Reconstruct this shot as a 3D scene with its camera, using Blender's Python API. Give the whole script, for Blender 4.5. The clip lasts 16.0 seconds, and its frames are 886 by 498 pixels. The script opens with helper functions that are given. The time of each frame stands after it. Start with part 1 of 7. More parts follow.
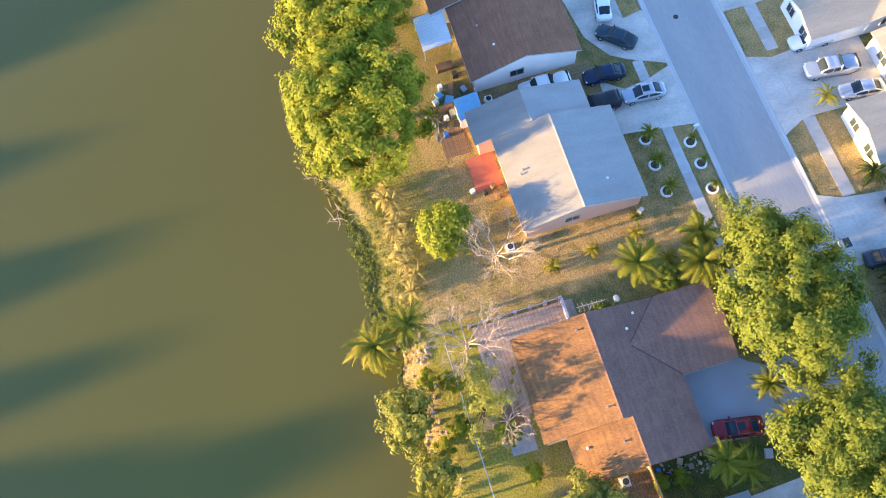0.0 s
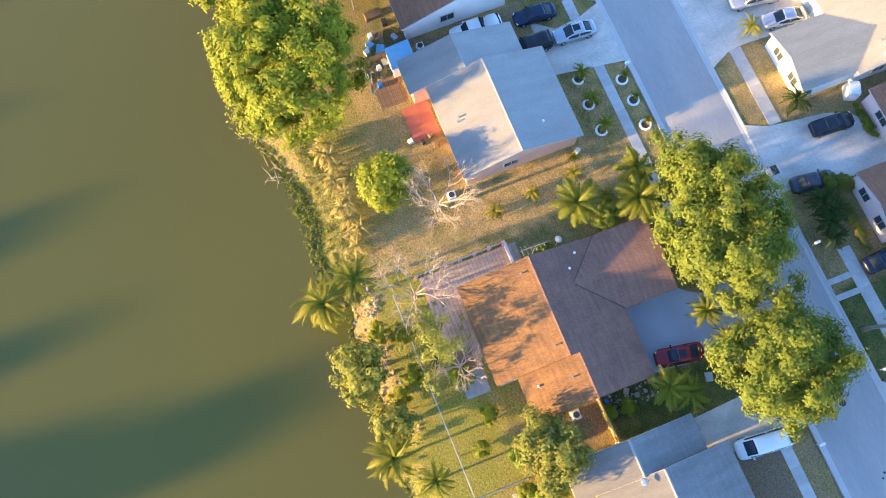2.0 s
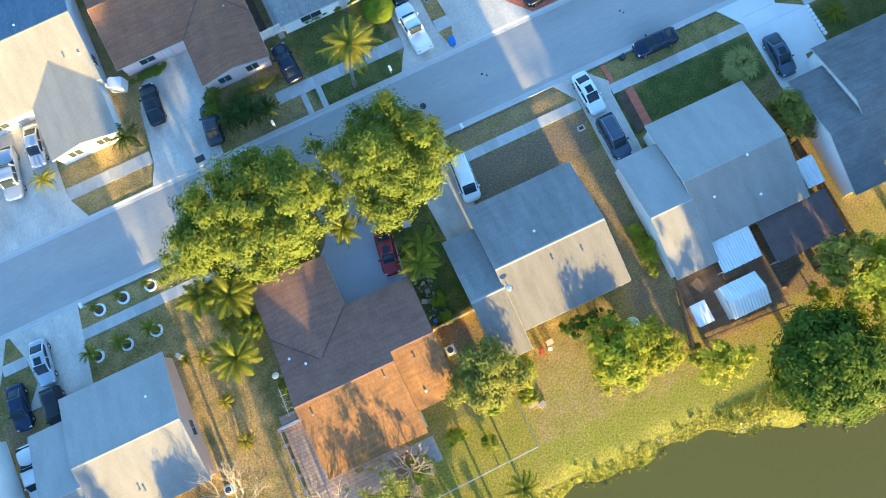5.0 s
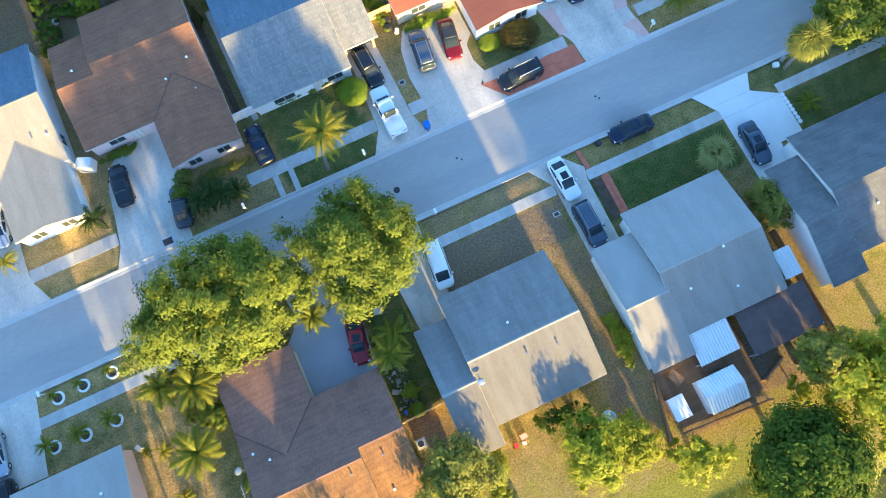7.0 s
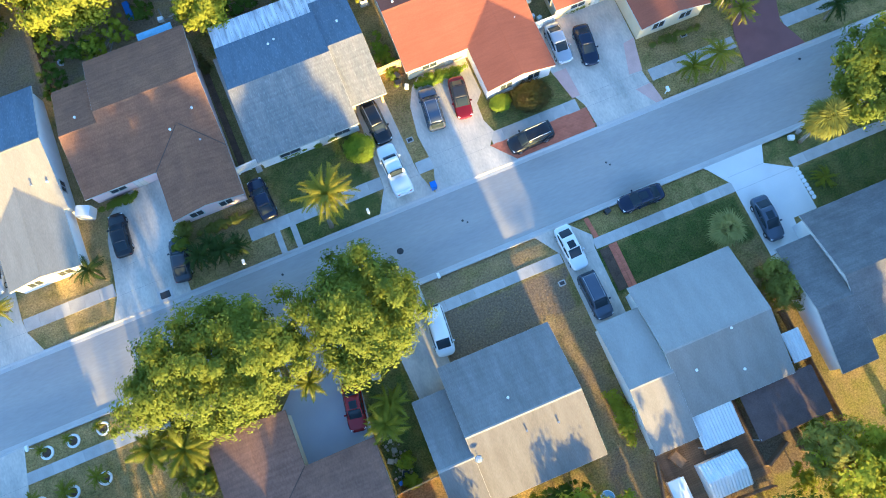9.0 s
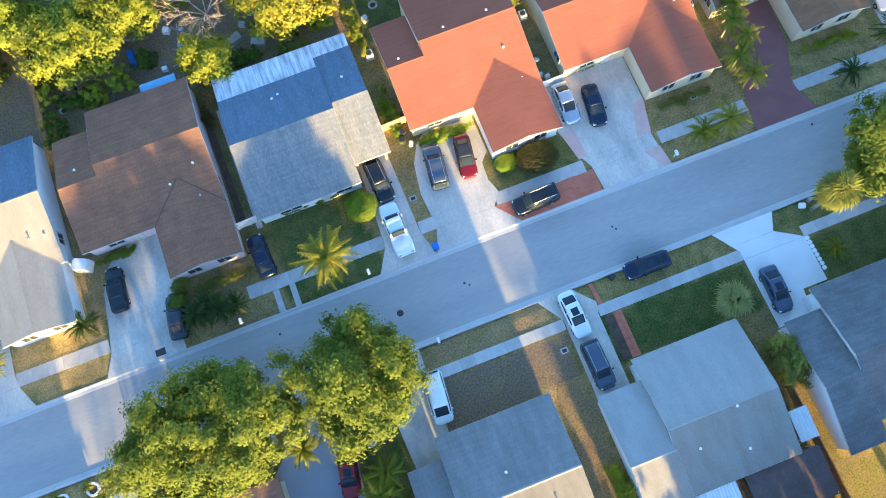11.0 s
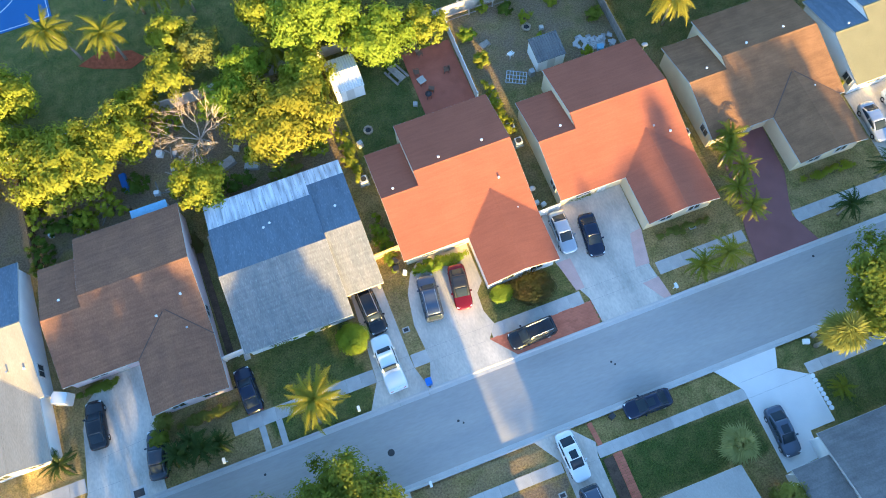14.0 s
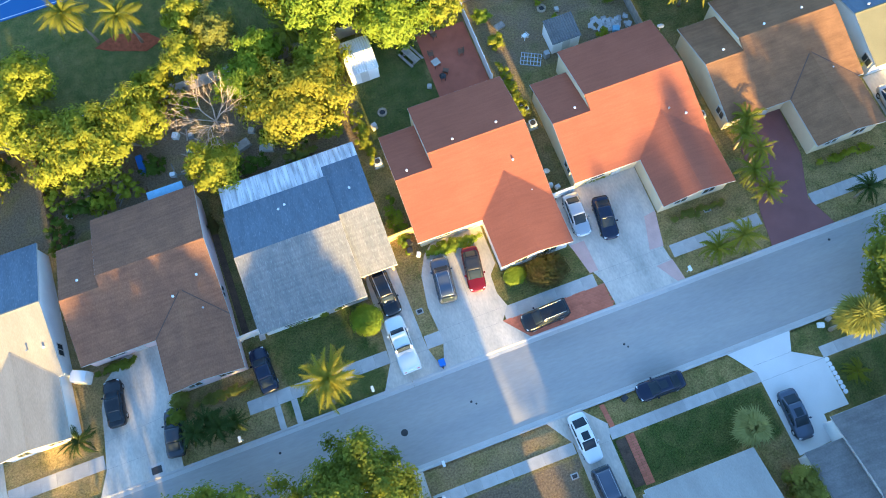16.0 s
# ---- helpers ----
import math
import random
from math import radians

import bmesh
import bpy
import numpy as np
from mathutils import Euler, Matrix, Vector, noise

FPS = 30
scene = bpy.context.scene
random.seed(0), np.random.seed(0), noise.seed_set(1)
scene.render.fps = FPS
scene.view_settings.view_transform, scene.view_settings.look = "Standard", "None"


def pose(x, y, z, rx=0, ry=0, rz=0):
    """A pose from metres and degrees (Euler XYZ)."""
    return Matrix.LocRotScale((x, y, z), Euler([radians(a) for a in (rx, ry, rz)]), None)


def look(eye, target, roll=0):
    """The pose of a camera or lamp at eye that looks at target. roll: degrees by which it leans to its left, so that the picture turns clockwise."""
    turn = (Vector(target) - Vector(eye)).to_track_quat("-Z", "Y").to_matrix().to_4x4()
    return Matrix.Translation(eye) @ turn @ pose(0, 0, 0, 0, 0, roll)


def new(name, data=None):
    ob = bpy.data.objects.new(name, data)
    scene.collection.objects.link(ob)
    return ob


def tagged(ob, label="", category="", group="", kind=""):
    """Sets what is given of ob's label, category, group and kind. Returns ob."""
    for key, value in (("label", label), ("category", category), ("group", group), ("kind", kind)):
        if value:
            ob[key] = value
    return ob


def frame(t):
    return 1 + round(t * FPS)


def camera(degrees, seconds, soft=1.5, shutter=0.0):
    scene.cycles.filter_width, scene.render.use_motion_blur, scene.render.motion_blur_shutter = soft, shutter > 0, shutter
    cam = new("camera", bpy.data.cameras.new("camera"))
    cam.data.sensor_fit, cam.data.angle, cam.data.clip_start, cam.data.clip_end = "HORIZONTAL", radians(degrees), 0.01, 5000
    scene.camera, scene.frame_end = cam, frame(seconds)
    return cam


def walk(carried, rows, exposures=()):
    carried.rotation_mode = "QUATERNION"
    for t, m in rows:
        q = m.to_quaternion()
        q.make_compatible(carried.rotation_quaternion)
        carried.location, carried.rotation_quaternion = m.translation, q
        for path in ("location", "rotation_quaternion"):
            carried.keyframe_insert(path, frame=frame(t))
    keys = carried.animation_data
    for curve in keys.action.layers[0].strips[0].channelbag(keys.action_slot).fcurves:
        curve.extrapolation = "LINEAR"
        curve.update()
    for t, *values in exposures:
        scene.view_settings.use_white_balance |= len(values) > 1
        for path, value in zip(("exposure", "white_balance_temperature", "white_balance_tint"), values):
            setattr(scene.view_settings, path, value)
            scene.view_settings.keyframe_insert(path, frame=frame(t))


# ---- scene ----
EXPOSURE, KELVIN, TINT, SKY, SUN = 2.41, 4850, 6, 0.142, 5.0
cam = camera(60.4, 16.0, soft=1.0)
# seconds, place in metres, turn in degrees
PATH = [
    (0, 31.69, -35.40, 73.84, 19.58, 4.45, 73.86),
    (0.5, 31.12, -35.27, 74.38, 17.37, 2.67, 73.34),
    (1, 30.98, -35.22, 74.37, 16.10, 1.67, 72.39),
    (1.5, 31.11, -35.19, 74.41, 15.61, 0.76, 72.26),
    (2, 31.08, -35.12, 74.35, 15.02, 1.56, 68.92),
    (2.5, 31.39, -35.36, 74.24, 14.71, 3.43, 55.77),
    (3, 31.24, -33.88, 74.66, 12.96, 4.03, 38.85),
    (3.5, 31.81, -33.16, 74.48, 13.23, 4.82, 21.10),
    (4, 32.39, -30.91, 75.12, 10.20, 4.27, 2.52),
    (4.5, 32.90, -29.98, 74.85, 9.94, 3.41, -16.04),
    (5, 32.92, -28.17, 74.89, 10.04, 2.83, -25.00),
    (5.2, 33.52, -27.46, 74.71, 10.15, 3.32, -25.89),
    (7.3, 36.35, -24.12, 74.01, 13.56, 1.79, -24.10),
    (7.5, 36.46, -23.50, 73.98, 13.53, 1.72, -23.61),
    (8, 37.14, -21.73, 74.17, 13.73, 1.60, -23.01),
    (8.5, 37.84, -20.45, 73.95, 13.81, 1.55, -22.20),
    (9, 38.66, -18.96, 74.09, 13.68, 1.57, -22.53),
    (9.5, 39.41, -17.72, 73.91, 14.60, 1.52, -21.35),
    (12, 43.15, -10.59, 74.01, 14.53, 1.94, -21.08),
    (12.5, 44.15, -8.41, 74.01, 17.86, 1.35, -22.06),
    (13, 44.10, -7.81, 74.01, 23.95, 0.23, -21.12),
    (13.5, 44.33, -7.99, 73.87, 21.14, 1.34, -20.56),
    (14, 44.03, -8.05, 73.97, 19.56, 1.57, -20.75),
    (14.5, 44.03, -8.32, 73.94, 19.23, 1.94, -20.62),
    (15, 43.90, -8.45, 74.00, 19.07, 2.27, -20.42),
    (15.5, 43.72, -8.58, 73.89, 18.95, 2.33, -20.44),
    (16, 43.91, -8.37, 74.10, 18.44, 2.47, -20.22),
]
walk(cam, [(t, pose(x, y, z, rx, ry, rz)) for t, x, y, z, rx, ry, rz in PATH], exposures=[(0.0, EXPOSURE, KELVIN + 150, TINT + 16), (3.0, EXPOSURE, KELVIN + 100, TINT + 10), (4.5, EXPOSURE, KELVIN - 80, TINT), (7.5, EXPOSURE + 0.02, KELVIN - 20, TINT + 3), (9.5, EXPOSURE + 0.02, KELVIN - 20, TINT + 4), (12.0, EXPOSURE + 0.02, KELVIN + 100, TINT + 5), (13.0, EXPOSURE + 0.03, KELVIN + 200, TINT + 5), (16.0, EXPOSURE + 0.04, KELVIN + 200, TINT + 5)])

# ---- light ----
SUN_UP, SUN_FROM = 7.6, 179.8
world = bpy.data.worlds.new("world")
scene.world = world
world.use_nodes = True
sky = world.node_tree.nodes.new("ShaderNodeTexSky")
sky.sky_type, sky.sun_disc = "NISHITA", False
sky.sun_elevation, sky.sun_rotation = radians(SUN_UP), radians(SUN_FROM)
sky.dust_density, sky.ozone_density = 0.5, 1.6
back = world.node_tree.nodes["Background"]
back.inputs["Strength"].default_value = SKY
world.node_tree.links.new(sky.outputs[0], back.inputs["Color"])
lamp = bpy.data.lights.new("sun", "SUN")
lamp.energy, lamp.angle, lamp.color = SUN, radians(1.3), (1.0, 0.60, 0.13)
sun = new("sun", lamp)
_a, _e = radians(SUN_FROM), radians(SUN_UP)
sun.matrix_world = look((100 * math.sin(_a), 100 * math.cos(_a), 100 * math.tan(_e)), (0, 0, 0))


# ---- materials ----
def shade(name, color, rough=0.8, vary=0.25, size=1.5, fine=30.0, bump=0.1, metal=0.0, second=None, mask=0.5, tone=0.0, stretch=(1, 1, 1), coat=0.0, courses=0.0, flecks=None):
    """A surface with broad stains and fine grain; second: the colour that the stains turn to; tone: spread from piece to piece; flecks: colour of thin streaks down the slope."""
    m = bpy.data.materials.new(name)
    m.use_nodes = True
    n, l = m.node_tree.nodes, m.node_tree.links
    b = n["Principled BSDF"]
    b.inputs["Roughness"].default_value, b.inputs["Metallic"].default_value = rough, metal
    b.inputs["Coat Weight"].default_value = coat
    b.inputs["Specular IOR Level"].default_value = 0.15 if rough > 0.6 else 0.5
    co = n.new("ShaderNodeTexCoord")
    mp = n.new("ShaderNodeMapping")
    mp.inputs["Scale"].default_value = stretch
    l.new(co.outputs["Object"], mp.inputs["Vector"])
    broad, grain = n.new("ShaderNodeTexNoise"), n.new("ShaderNodeTexNoise")
    broad.inputs["Scale"].default_value, broad.inputs["Detail"].default_value = 1.0 / size, 5.0
    grain.inputs["Scale"].default_value, grain.inputs["Detail"].default_value = fine, 3.0
    l.new(mp.outputs[0], broad.inputs["Vector"]), l.new(mp.outputs[0], grain.inputs["Vector"])
    ramp = n.new("ShaderNodeValToRGB")
    ramp.color_ramp.elements[0].position, ramp.color_ramp.elements[1].position = max(0.0, mask - 0.18), min(1.0, mask + 0.18)
    dark = second or tuple(c * (1 - vary) for c in color)
    ramp.color_ramp.elements[0].color, ramp.color_ramp.elements[1].color = (*color, 1), (*dark, 1)
    l.new(broad.outputs["Fac"], ramp.inputs["Fac"])
    hsv = n.new("ShaderNodeHueSaturation")
    mr = n.new("ShaderNodeMapRange")
    mr.inputs["From Min"].default_value, mr.inputs["From Max"].default_value = 0.25, 0.75
    mr.inputs["To Min"].default_value, mr.inputs["To Max"].default_value = 1 - vary * 0.7, 1 + vary * 0.7
    l.new(grain.outputs["Fac"], mr.inputs["Value"])
    value = mr.outputs["Result"]
    if courses:
        row, lay = n.new("ShaderNodeMapping"), n.new("ShaderNodeTexNoise")
        row.inputs["Scale"].default_value = (0.35, 3.4, 0.0)
        lay.inputs["Scale"].default_value, lay.inputs["Detail"].default_value = 1.0, 2.0
        l.new(co.outputs["Object"], row.inputs["Vector"]), l.new(row.outputs[0], lay.inputs["Vector"])
        cr = n.new("ShaderNodeMapRange")
        cr.inputs["From Min"].default_value, cr.inputs["From Max"].default_value = 0.3, 0.7
        cr.inputs["To Min"].default_value, cr.inputs["To Max"].default_value = 1 - courses, 1 + courses
        l.new(lay.outputs["Fac"], cr.inputs["Value"])
        both = n.new("ShaderNodeMath")
        both.operation = "MULTIPLY"
        l.new(value, both.inputs[0]), l.new(cr.outputs["Result"], both.inputs[1])
        value = both.outputs[0]
    if tone:
        info = n.new("ShaderNodeObjectInfo")
        tr = n.new("ShaderNodeMapRange")
        tr.inputs["To Min"].default_value, tr.inputs["To Max"].default_value = 1 - tone, 1 + tone
        l.new(info.outputs["Random"], tr.inputs["Value"])
        mul = n.new("ShaderNodeMath")
        mul.operation = "MULTIPLY"
        l.new(value, mul.inputs[0]), l.new(tr.outputs["Result"], mul.inputs[1])
        value = mul.outputs[0]
    l.new(value, hsv.inputs["Value"]), l.new(ramp.outputs["Color"], hsv.inputs["Color"])
    color_out = hsv.outputs["Color"]
    if flecks:
        run, thin = n.new("ShaderNodeMapping"), n.new("ShaderNodeTexNoise")
        run.inputs["Scale"].default_value = (7.0, 2.2, 0.0)
        thin.inputs["Scale"].default_value, thin.inputs["Detail"].default_value = 1.0, 3.0
        l.new(co.outputs["Object"], run.inputs["Vector"]), l.new(run.outputs[0], thin.inputs["Vector"])
        fr = n.new("ShaderNodeMapRange")
        fr.inputs["From Min"].default_value, fr.inputs["From Max"].default_value = 0.56, 0.72
        fr.inputs["To Max"].default_value = 0.5
        l.new(thin.outputs["Fac"], fr.inputs["Value"])
        mx = n.new("ShaderNodeMix")
        mx.data_type = "RGBA"
        l.new(fr.outputs["Result"], mx.inputs[0]), l.new(color_out, mx.inputs[6])
        mx.inputs[7].default_value = (*flecks, 1)
        color_out = mx.outputs[2]
    l.new(color_out, b.inputs["Base Color"])
    if bump:
        bp = n.new("ShaderNodeBump")
        bp.inputs["Strength"].default_value, bp.inputs["Distance"].default_value = bump, 0.05
        l.new(grain.outputs["Fac"], bp.inputs["Height"]), l.new(bp.outputs[0], b.inputs["Normal"])
    return m


def leafy(name, color, second, rough=0.55, through_it=0.5):
    """Foliage: the colour changes from leaf to leaf and with broad patches; some light passes."""
    m = bpy.data.materials.new(name)
    m.use_nodes = True
    n, l = m.node_tree.nodes, m.node_tree.links
    b = n["Principled BSDF"]
    b.inputs["Roughness"].default_value = rough
    b.inputs["Specular IOR Level"].default_value = 0.12
    geo, co = n.new("ShaderNodeNewGeometry"), n.new("ShaderNodeTexCoord")
    noise_ = n.new("ShaderNodeTexNoise")
    noise_.inputs["Scale"].default_value, noise_.inputs["Detail"].default_value = 0.75, 3.0
    l.new(co.outputs["Object"], noise_.inputs["Vector"])
    add = n.new("ShaderNodeMath")
    add.operation = "MULTIPLY_ADD"
    add.inputs[1].default_value, add.inputs[2].default_value = 0.16, 0.02
    l.new(geo.outputs["Random Per Island"], add.inputs[0])
    add2 = n.new("ShaderNodeMath")
    add2.operation = "MULTIPLY_ADD"
    add2.inputs[1].default_value, add2.use_clamp = 0.95, True
    l.new(noise_.outputs["Fac"], add2.inputs[0]), l.new(add.outputs[0], add2.inputs[2])
    mix = n.new("ShaderNodeMix")
    mix.data_type = "RGBA"
    mix.inputs["A"].default_value, mix.inputs["B"].default_value = (*color, 1), (*second, 1)
    l.new(add2.outputs[0], mix.inputs["Factor"])
    l.new(mix.outputs["Result"], b.inputs["Base Color"])
    tr = n.new("ShaderNodeBsdfTranslucent")
    l.new(mix.outputs["Result"], tr.inputs["Color"])
    ms = n.new("ShaderNodeMixShader")
    ms.inputs["Fac"].default_value = through_it
    l.new(b.outputs[0], ms.inputs[1]), l.new(tr.outputs[0], ms.inputs[2])
    l.new(ms.outputs[0], n["Material Output"].inputs["Surface"])
    return m


M = {}
M["asphalt"] = shade("asphalt", (0.385, 0.36, 0.325), 0.9, 0.10, 3.2, 5.0, 0.08, second=(0.325, 0.312, 0.295), stretch=(0.22, 1, 1))
M["gutter"] = shade("gutter_concrete", (0.50, 0.48, 0.45), 0.85, 0.12, 2.0, 20.0, 0.1)
M["walk"] = shade("sidewalk_concrete", (0.49, 0.465, 0.425), 0.85, 0.18, 1.2, 25.0, 0.1, tone=0.10)
M["drive"] = shade("driveway_concrete", (0.60, 0.545, 0.462), 0.8, 0.17, 1.9, 6.0, 0.1, second=(0.40, 0.372, 0.322), mask=0.53, stretch=(1, 0.45, 1))
M["drive_pale"] = shade("pale_concrete", (0.72, 0.70, 0.66), 0.8, 0.10, 2.5, 20.0, 0.1)
M["drive_grey"] = shade("painted_grey_concrete", (0.36, 0.37, 0.40), 0.7, 0.10, 3.0, 20.0, 0.08)
M["drive_plum"] = shade("plum_painted_concrete", (0.23, 0.11, 0.10), 0.7, 0.15, 2.0, 20.0, 0.08)
M["brick_red"] = shade("red_paver", (0.48, 0.17, 0.10), 0.85, 0.20, 0.8, 12.0, 0.2, tone=0.12)
M["patio_red"] = shade("red_painted_patio", (0.45, 0.15, 0.09), 0.8, 0.2, 1.2, 15.0, 0.1)
M["patio_brown"] = shade("brown_stained_slab", (0.30, 0.19, 0.11), 0.85, 0.25, 1.0, 10.0, 0.1)
M["pink"] = shade("pink_concrete", (0.62, 0.42, 0.36), 0.8, 0.12, 1.0, 20.0, 0.1)
M["paver"] = shade("pale_patio_paver", (0.50, 0.36, 0.25), 0.85, 0.35, 0.7, 4.0, 0.3, second=(0.27, 0.18, 0.13), tone=0.09)
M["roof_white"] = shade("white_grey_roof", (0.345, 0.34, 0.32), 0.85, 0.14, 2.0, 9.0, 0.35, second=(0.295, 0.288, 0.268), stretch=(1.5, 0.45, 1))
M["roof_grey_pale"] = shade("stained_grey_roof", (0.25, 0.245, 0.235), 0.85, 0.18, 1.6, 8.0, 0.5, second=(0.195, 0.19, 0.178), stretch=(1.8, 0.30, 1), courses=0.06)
# darker copies for sunlit rear slopes, dimming the sun's glare, with beige stains
M["roof_white_sun_dimmed"] = shade("sun_dimmed_white_roof", (0.285, 0.265, 0.235), 0.85, 0.15, 2.0, 9.0, 0.35, second=(0.235, 0.215, 0.185), stretch=(1.5, 0.45, 1))
M["roof_grey_sun_dimmed"] = shade("sun_dimmed_grey_roof", (0.20, 0.185, 0.165), 0.85, 0.18, 1.6, 8.0, 0.5, second=(0.16, 0.145, 0.125), stretch=(1.8, 0.30, 1))
M["roof_brown"] = shade("brown_shingle", (0.255, 0.131, 0.074), 0.9, 0.26, 1.5, 9.0, 0.5, second=(0.205, 0.106, 0.064), stretch=(1, 0.5, 1), courses=0.12)
# one shingle, light put into colour: warm sunlit rear, grey shaded front
M["roof_brown_sunlit"] = shade("sunlit_orange_brown_shingle", (0.262, 0.135, 0.048), 0.9, 0.30, 1.2, 7.0, 0.6, second=(0.185, 0.098, 0.045), stretch=(1.3, 0.4, 1), courses=0.14)
M["roof_brown_shaded"] = shade("shaded_grey_brown_shingle", (0.245, 0.138, 0.094), 0.9, 0.24, 1.3, 7.0, 0.6, second=(0.20, 0.115, 0.082), stretch=(1, 0.5, 1), courses=0.12)
M["roof_tan"] = shade("tan_brown_shingle", (0.245, 0.132, 0.066), 0.9, 0.22, 1.5, 9.0, 0.5, courses=0.10)
M["roof_red"] = shade("red_orange_shingle", (0.318, 0.110, 0.062), 0.85, 0.12, 3.0, 9.0, 0.35, courses=0.06)
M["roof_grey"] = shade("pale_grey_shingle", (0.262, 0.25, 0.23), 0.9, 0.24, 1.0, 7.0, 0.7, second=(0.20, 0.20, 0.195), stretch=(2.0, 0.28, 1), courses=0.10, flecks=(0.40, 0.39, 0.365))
# rear slopes away from the sun: their blue shade is in this colour
M["roof_blue_shade"] = shade("blue_grey_slope_shade", (0.15, 0.185, 0.23), 0.8, 0.22, 1.2, 7.0, 0.6, stretch=(2.0, 0.3, 1), flecks=(0.27, 0.30, 0.34))
M["roof_beige"] = shade("beige_grey_roof", (0.33, 0.30, 0.245), 0.85, 0.16, 1.6, 8.0, 0.4, stretch=(1.6, 0.35, 1))
M["roof_slate"] = shade("slate_grey_shingle", (0.175, 0.172, 0.168), 0.9, 0.22, 1.4, 7.0, 0.5, courses=0.10)
M["roof_olive"] = shade("olive_roof", (0.215, 0.20, 0.118), 0.85, 0.12, 2.0, 10.0, 0.25)
M["roof_metal"] = shade("weathered_white_metal", (0.80, 0.80, 0.80), 0.55, 0.10, 0.7, 6.0, 0.1, second=(0.34, 0.35, 0.36), mask=0.52, stretch=(1.9, 0.22, 1))
M["roof_plum"] = shade("dark_plum_canopy", (0.14, 0.102, 0.092), 0.8, 0.25, 1.0, 8.0, 0.2)
M["metal_plain"] = shade("corrugated_white_metal", (0.72, 0.72, 0.70), 0.45, 0.08, 1.0, 10.0, 0.05)
M["wall_white"] = shade("white_stucco", (0.84, 0.83, 0.80), 0.9, 0.08, 1.5, 20.0, 0.1)
M["wall_peach"] = shade("peach_stucco", (0.72, 0.48, 0.34), 0.9, 0.08, 1.5, 20.0, 0.1)
M["wall_cream"] = shade("cream_stucco", (0.70, 0.58, 0.38), 0.9, 0.08, 1.5, 20.0, 0.1)
M["wall_pink"] = shade("pale_pink_stucco", (0.74, 0.58, 0.55), 0.9, 0.08, 1.5, 20.0, 0.1)
M["wall_yellow"] = shade("yellow_stucco", (0.72, 0.50, 0.22), 0.9, 0.08, 1.5, 20.0, 0.1)
M["trim"] = shade("white_trim", (0.52, 0.51, 0.48), 0.6, 0.06, 1.0, 20.0, 0.03)
# dark brown for the shade line painted along roof valleys
M["valley_shade"] = shade("dark_valley_shade", (0.13, 0.085, 0.065), 0.75, 0.2, 1.0, 12.0, 0.1)
M["trim_brown"] = shade("brown_trim", (0.20, 0.13, 0.09), 0.7, 0.1, 1.0, 20.0, 0.03)
M["door"] = shade("pale_door_paint", (0.62, 0.60, 0.56), 0.6, 0.06, 1.0, 20.0, 0.03)
M["concrete"] = shade("weathered_concrete", (0.50, 0.47, 0.42), 0.9, 0.2, 0.8, 15.0, 0.2)
M["wood"] = shade("weathered_wood", (0.26, 0.17, 0.10), 0.85, 0.3, 0.5, 12.0, 0.2, tone=0.15, stretch=(1, 1, 4))
M["wood_grey"] = shade("grey_weathered_wood", (0.36, 0.32, 0.27), 0.85, 0.3, 0.5, 12.0, 0.2, tone=0.12)
M["bark"] = shade("bark", (0.20, 0.15, 0.10), 0.95, 0.3, 0.4, 14.0, 0.5)
M["bark_pale"] = shade("bleached_bark", (0.54, 0.43, 0.32), 0.9, 0.2, 0.4, 14.0, 0.3)
M["palm_bark"] = shade("palm_bark", (0.36, 0.30, 0.23), 0.95, 0.25, 0.3, 10.0, 0.4)
M["tyre"] = shade("tyre_rubber", (0.025, 0.025, 0.025), 0.9, 0.1, 0.5, 20.0, 0.05)
M["rim"] = shade("alloy", (0.5, 0.5, 0.5), 0.35, 0.05, 1.0, 20.0, 0.0, metal=0.9)
M["glass"] = shade("tinted_car_glass", (0.03, 0.04, 0.05), 0.08, 0.05, 1.0, 10.0, 0.0)
M["glass"].node_tree.nodes["Principled BSDF"].inputs["Specular IOR Level"].default_value = 0.14
M["joint"] = shade("joint_filler", (0.38, 0.36, 0.33), 0.9, 0.2, 0.5, 20.0, 0.0)
M["pane"] = shade("dark_window_glass", (0.05, 0.06, 0.07), 0.1, 0.05, 1.0, 10.0, 0.0)
M["lens"] = shade("clear_lamp_lens", (0.75, 0.75, 0.75), 0.15, 0.02, 1.0, 10.0, 0.0)
M["lens_red"] = shade("red_lamp_lens", (0.45, 0.02, 0.02), 0.2, 0.05, 1.0, 10.0, 0.0)
M["black"] = shade("black_plastic", (0.03, 0.03, 0.032), 0.6, 0.1, 1.0, 20.0, 0.0)
M["white"] = shade("white_plastic", (0.80, 0.80, 0.78), 0.5, 0.05, 1.0, 20.0, 0.0)
M["blue"] = shade("blue_plastic", (0.05, 0.16, 0.55), 0.5, 0.1, 1.0, 20.0, 0.0)
M["tarp"] = shade("blue_grey_tarp", (0.25, 0.45, 0.62), 0.6, 0.15, 0.5, 10.0, 0.2)
M["red"] = shade("red_plastic", (0.55, 0.05, 0.03), 0.5, 0.1, 1.0, 20.0, 0.0)
M["steel"] = shade("galvanised_steel", (0.45, 0.45, 0.44), 0.45, 0.1, 1.0, 20.0, 0.0, metal=0.6)
M["iron"] = shade("cast_iron", (0.06, 0.06, 0.06), 0.7, 0.2, 0.5, 20.0, 0.1)
M["court"] = shade("blue_court_paint", (0.05, 0.13, 0.32), 0.75, 0.08, 4.0, 20.0, 0.05)
M["court_gold"] = shade("gold_court_paint", (0.60, 0.42, 0.12), 0.75, 0.08, 4.0, 20.0, 0.05)
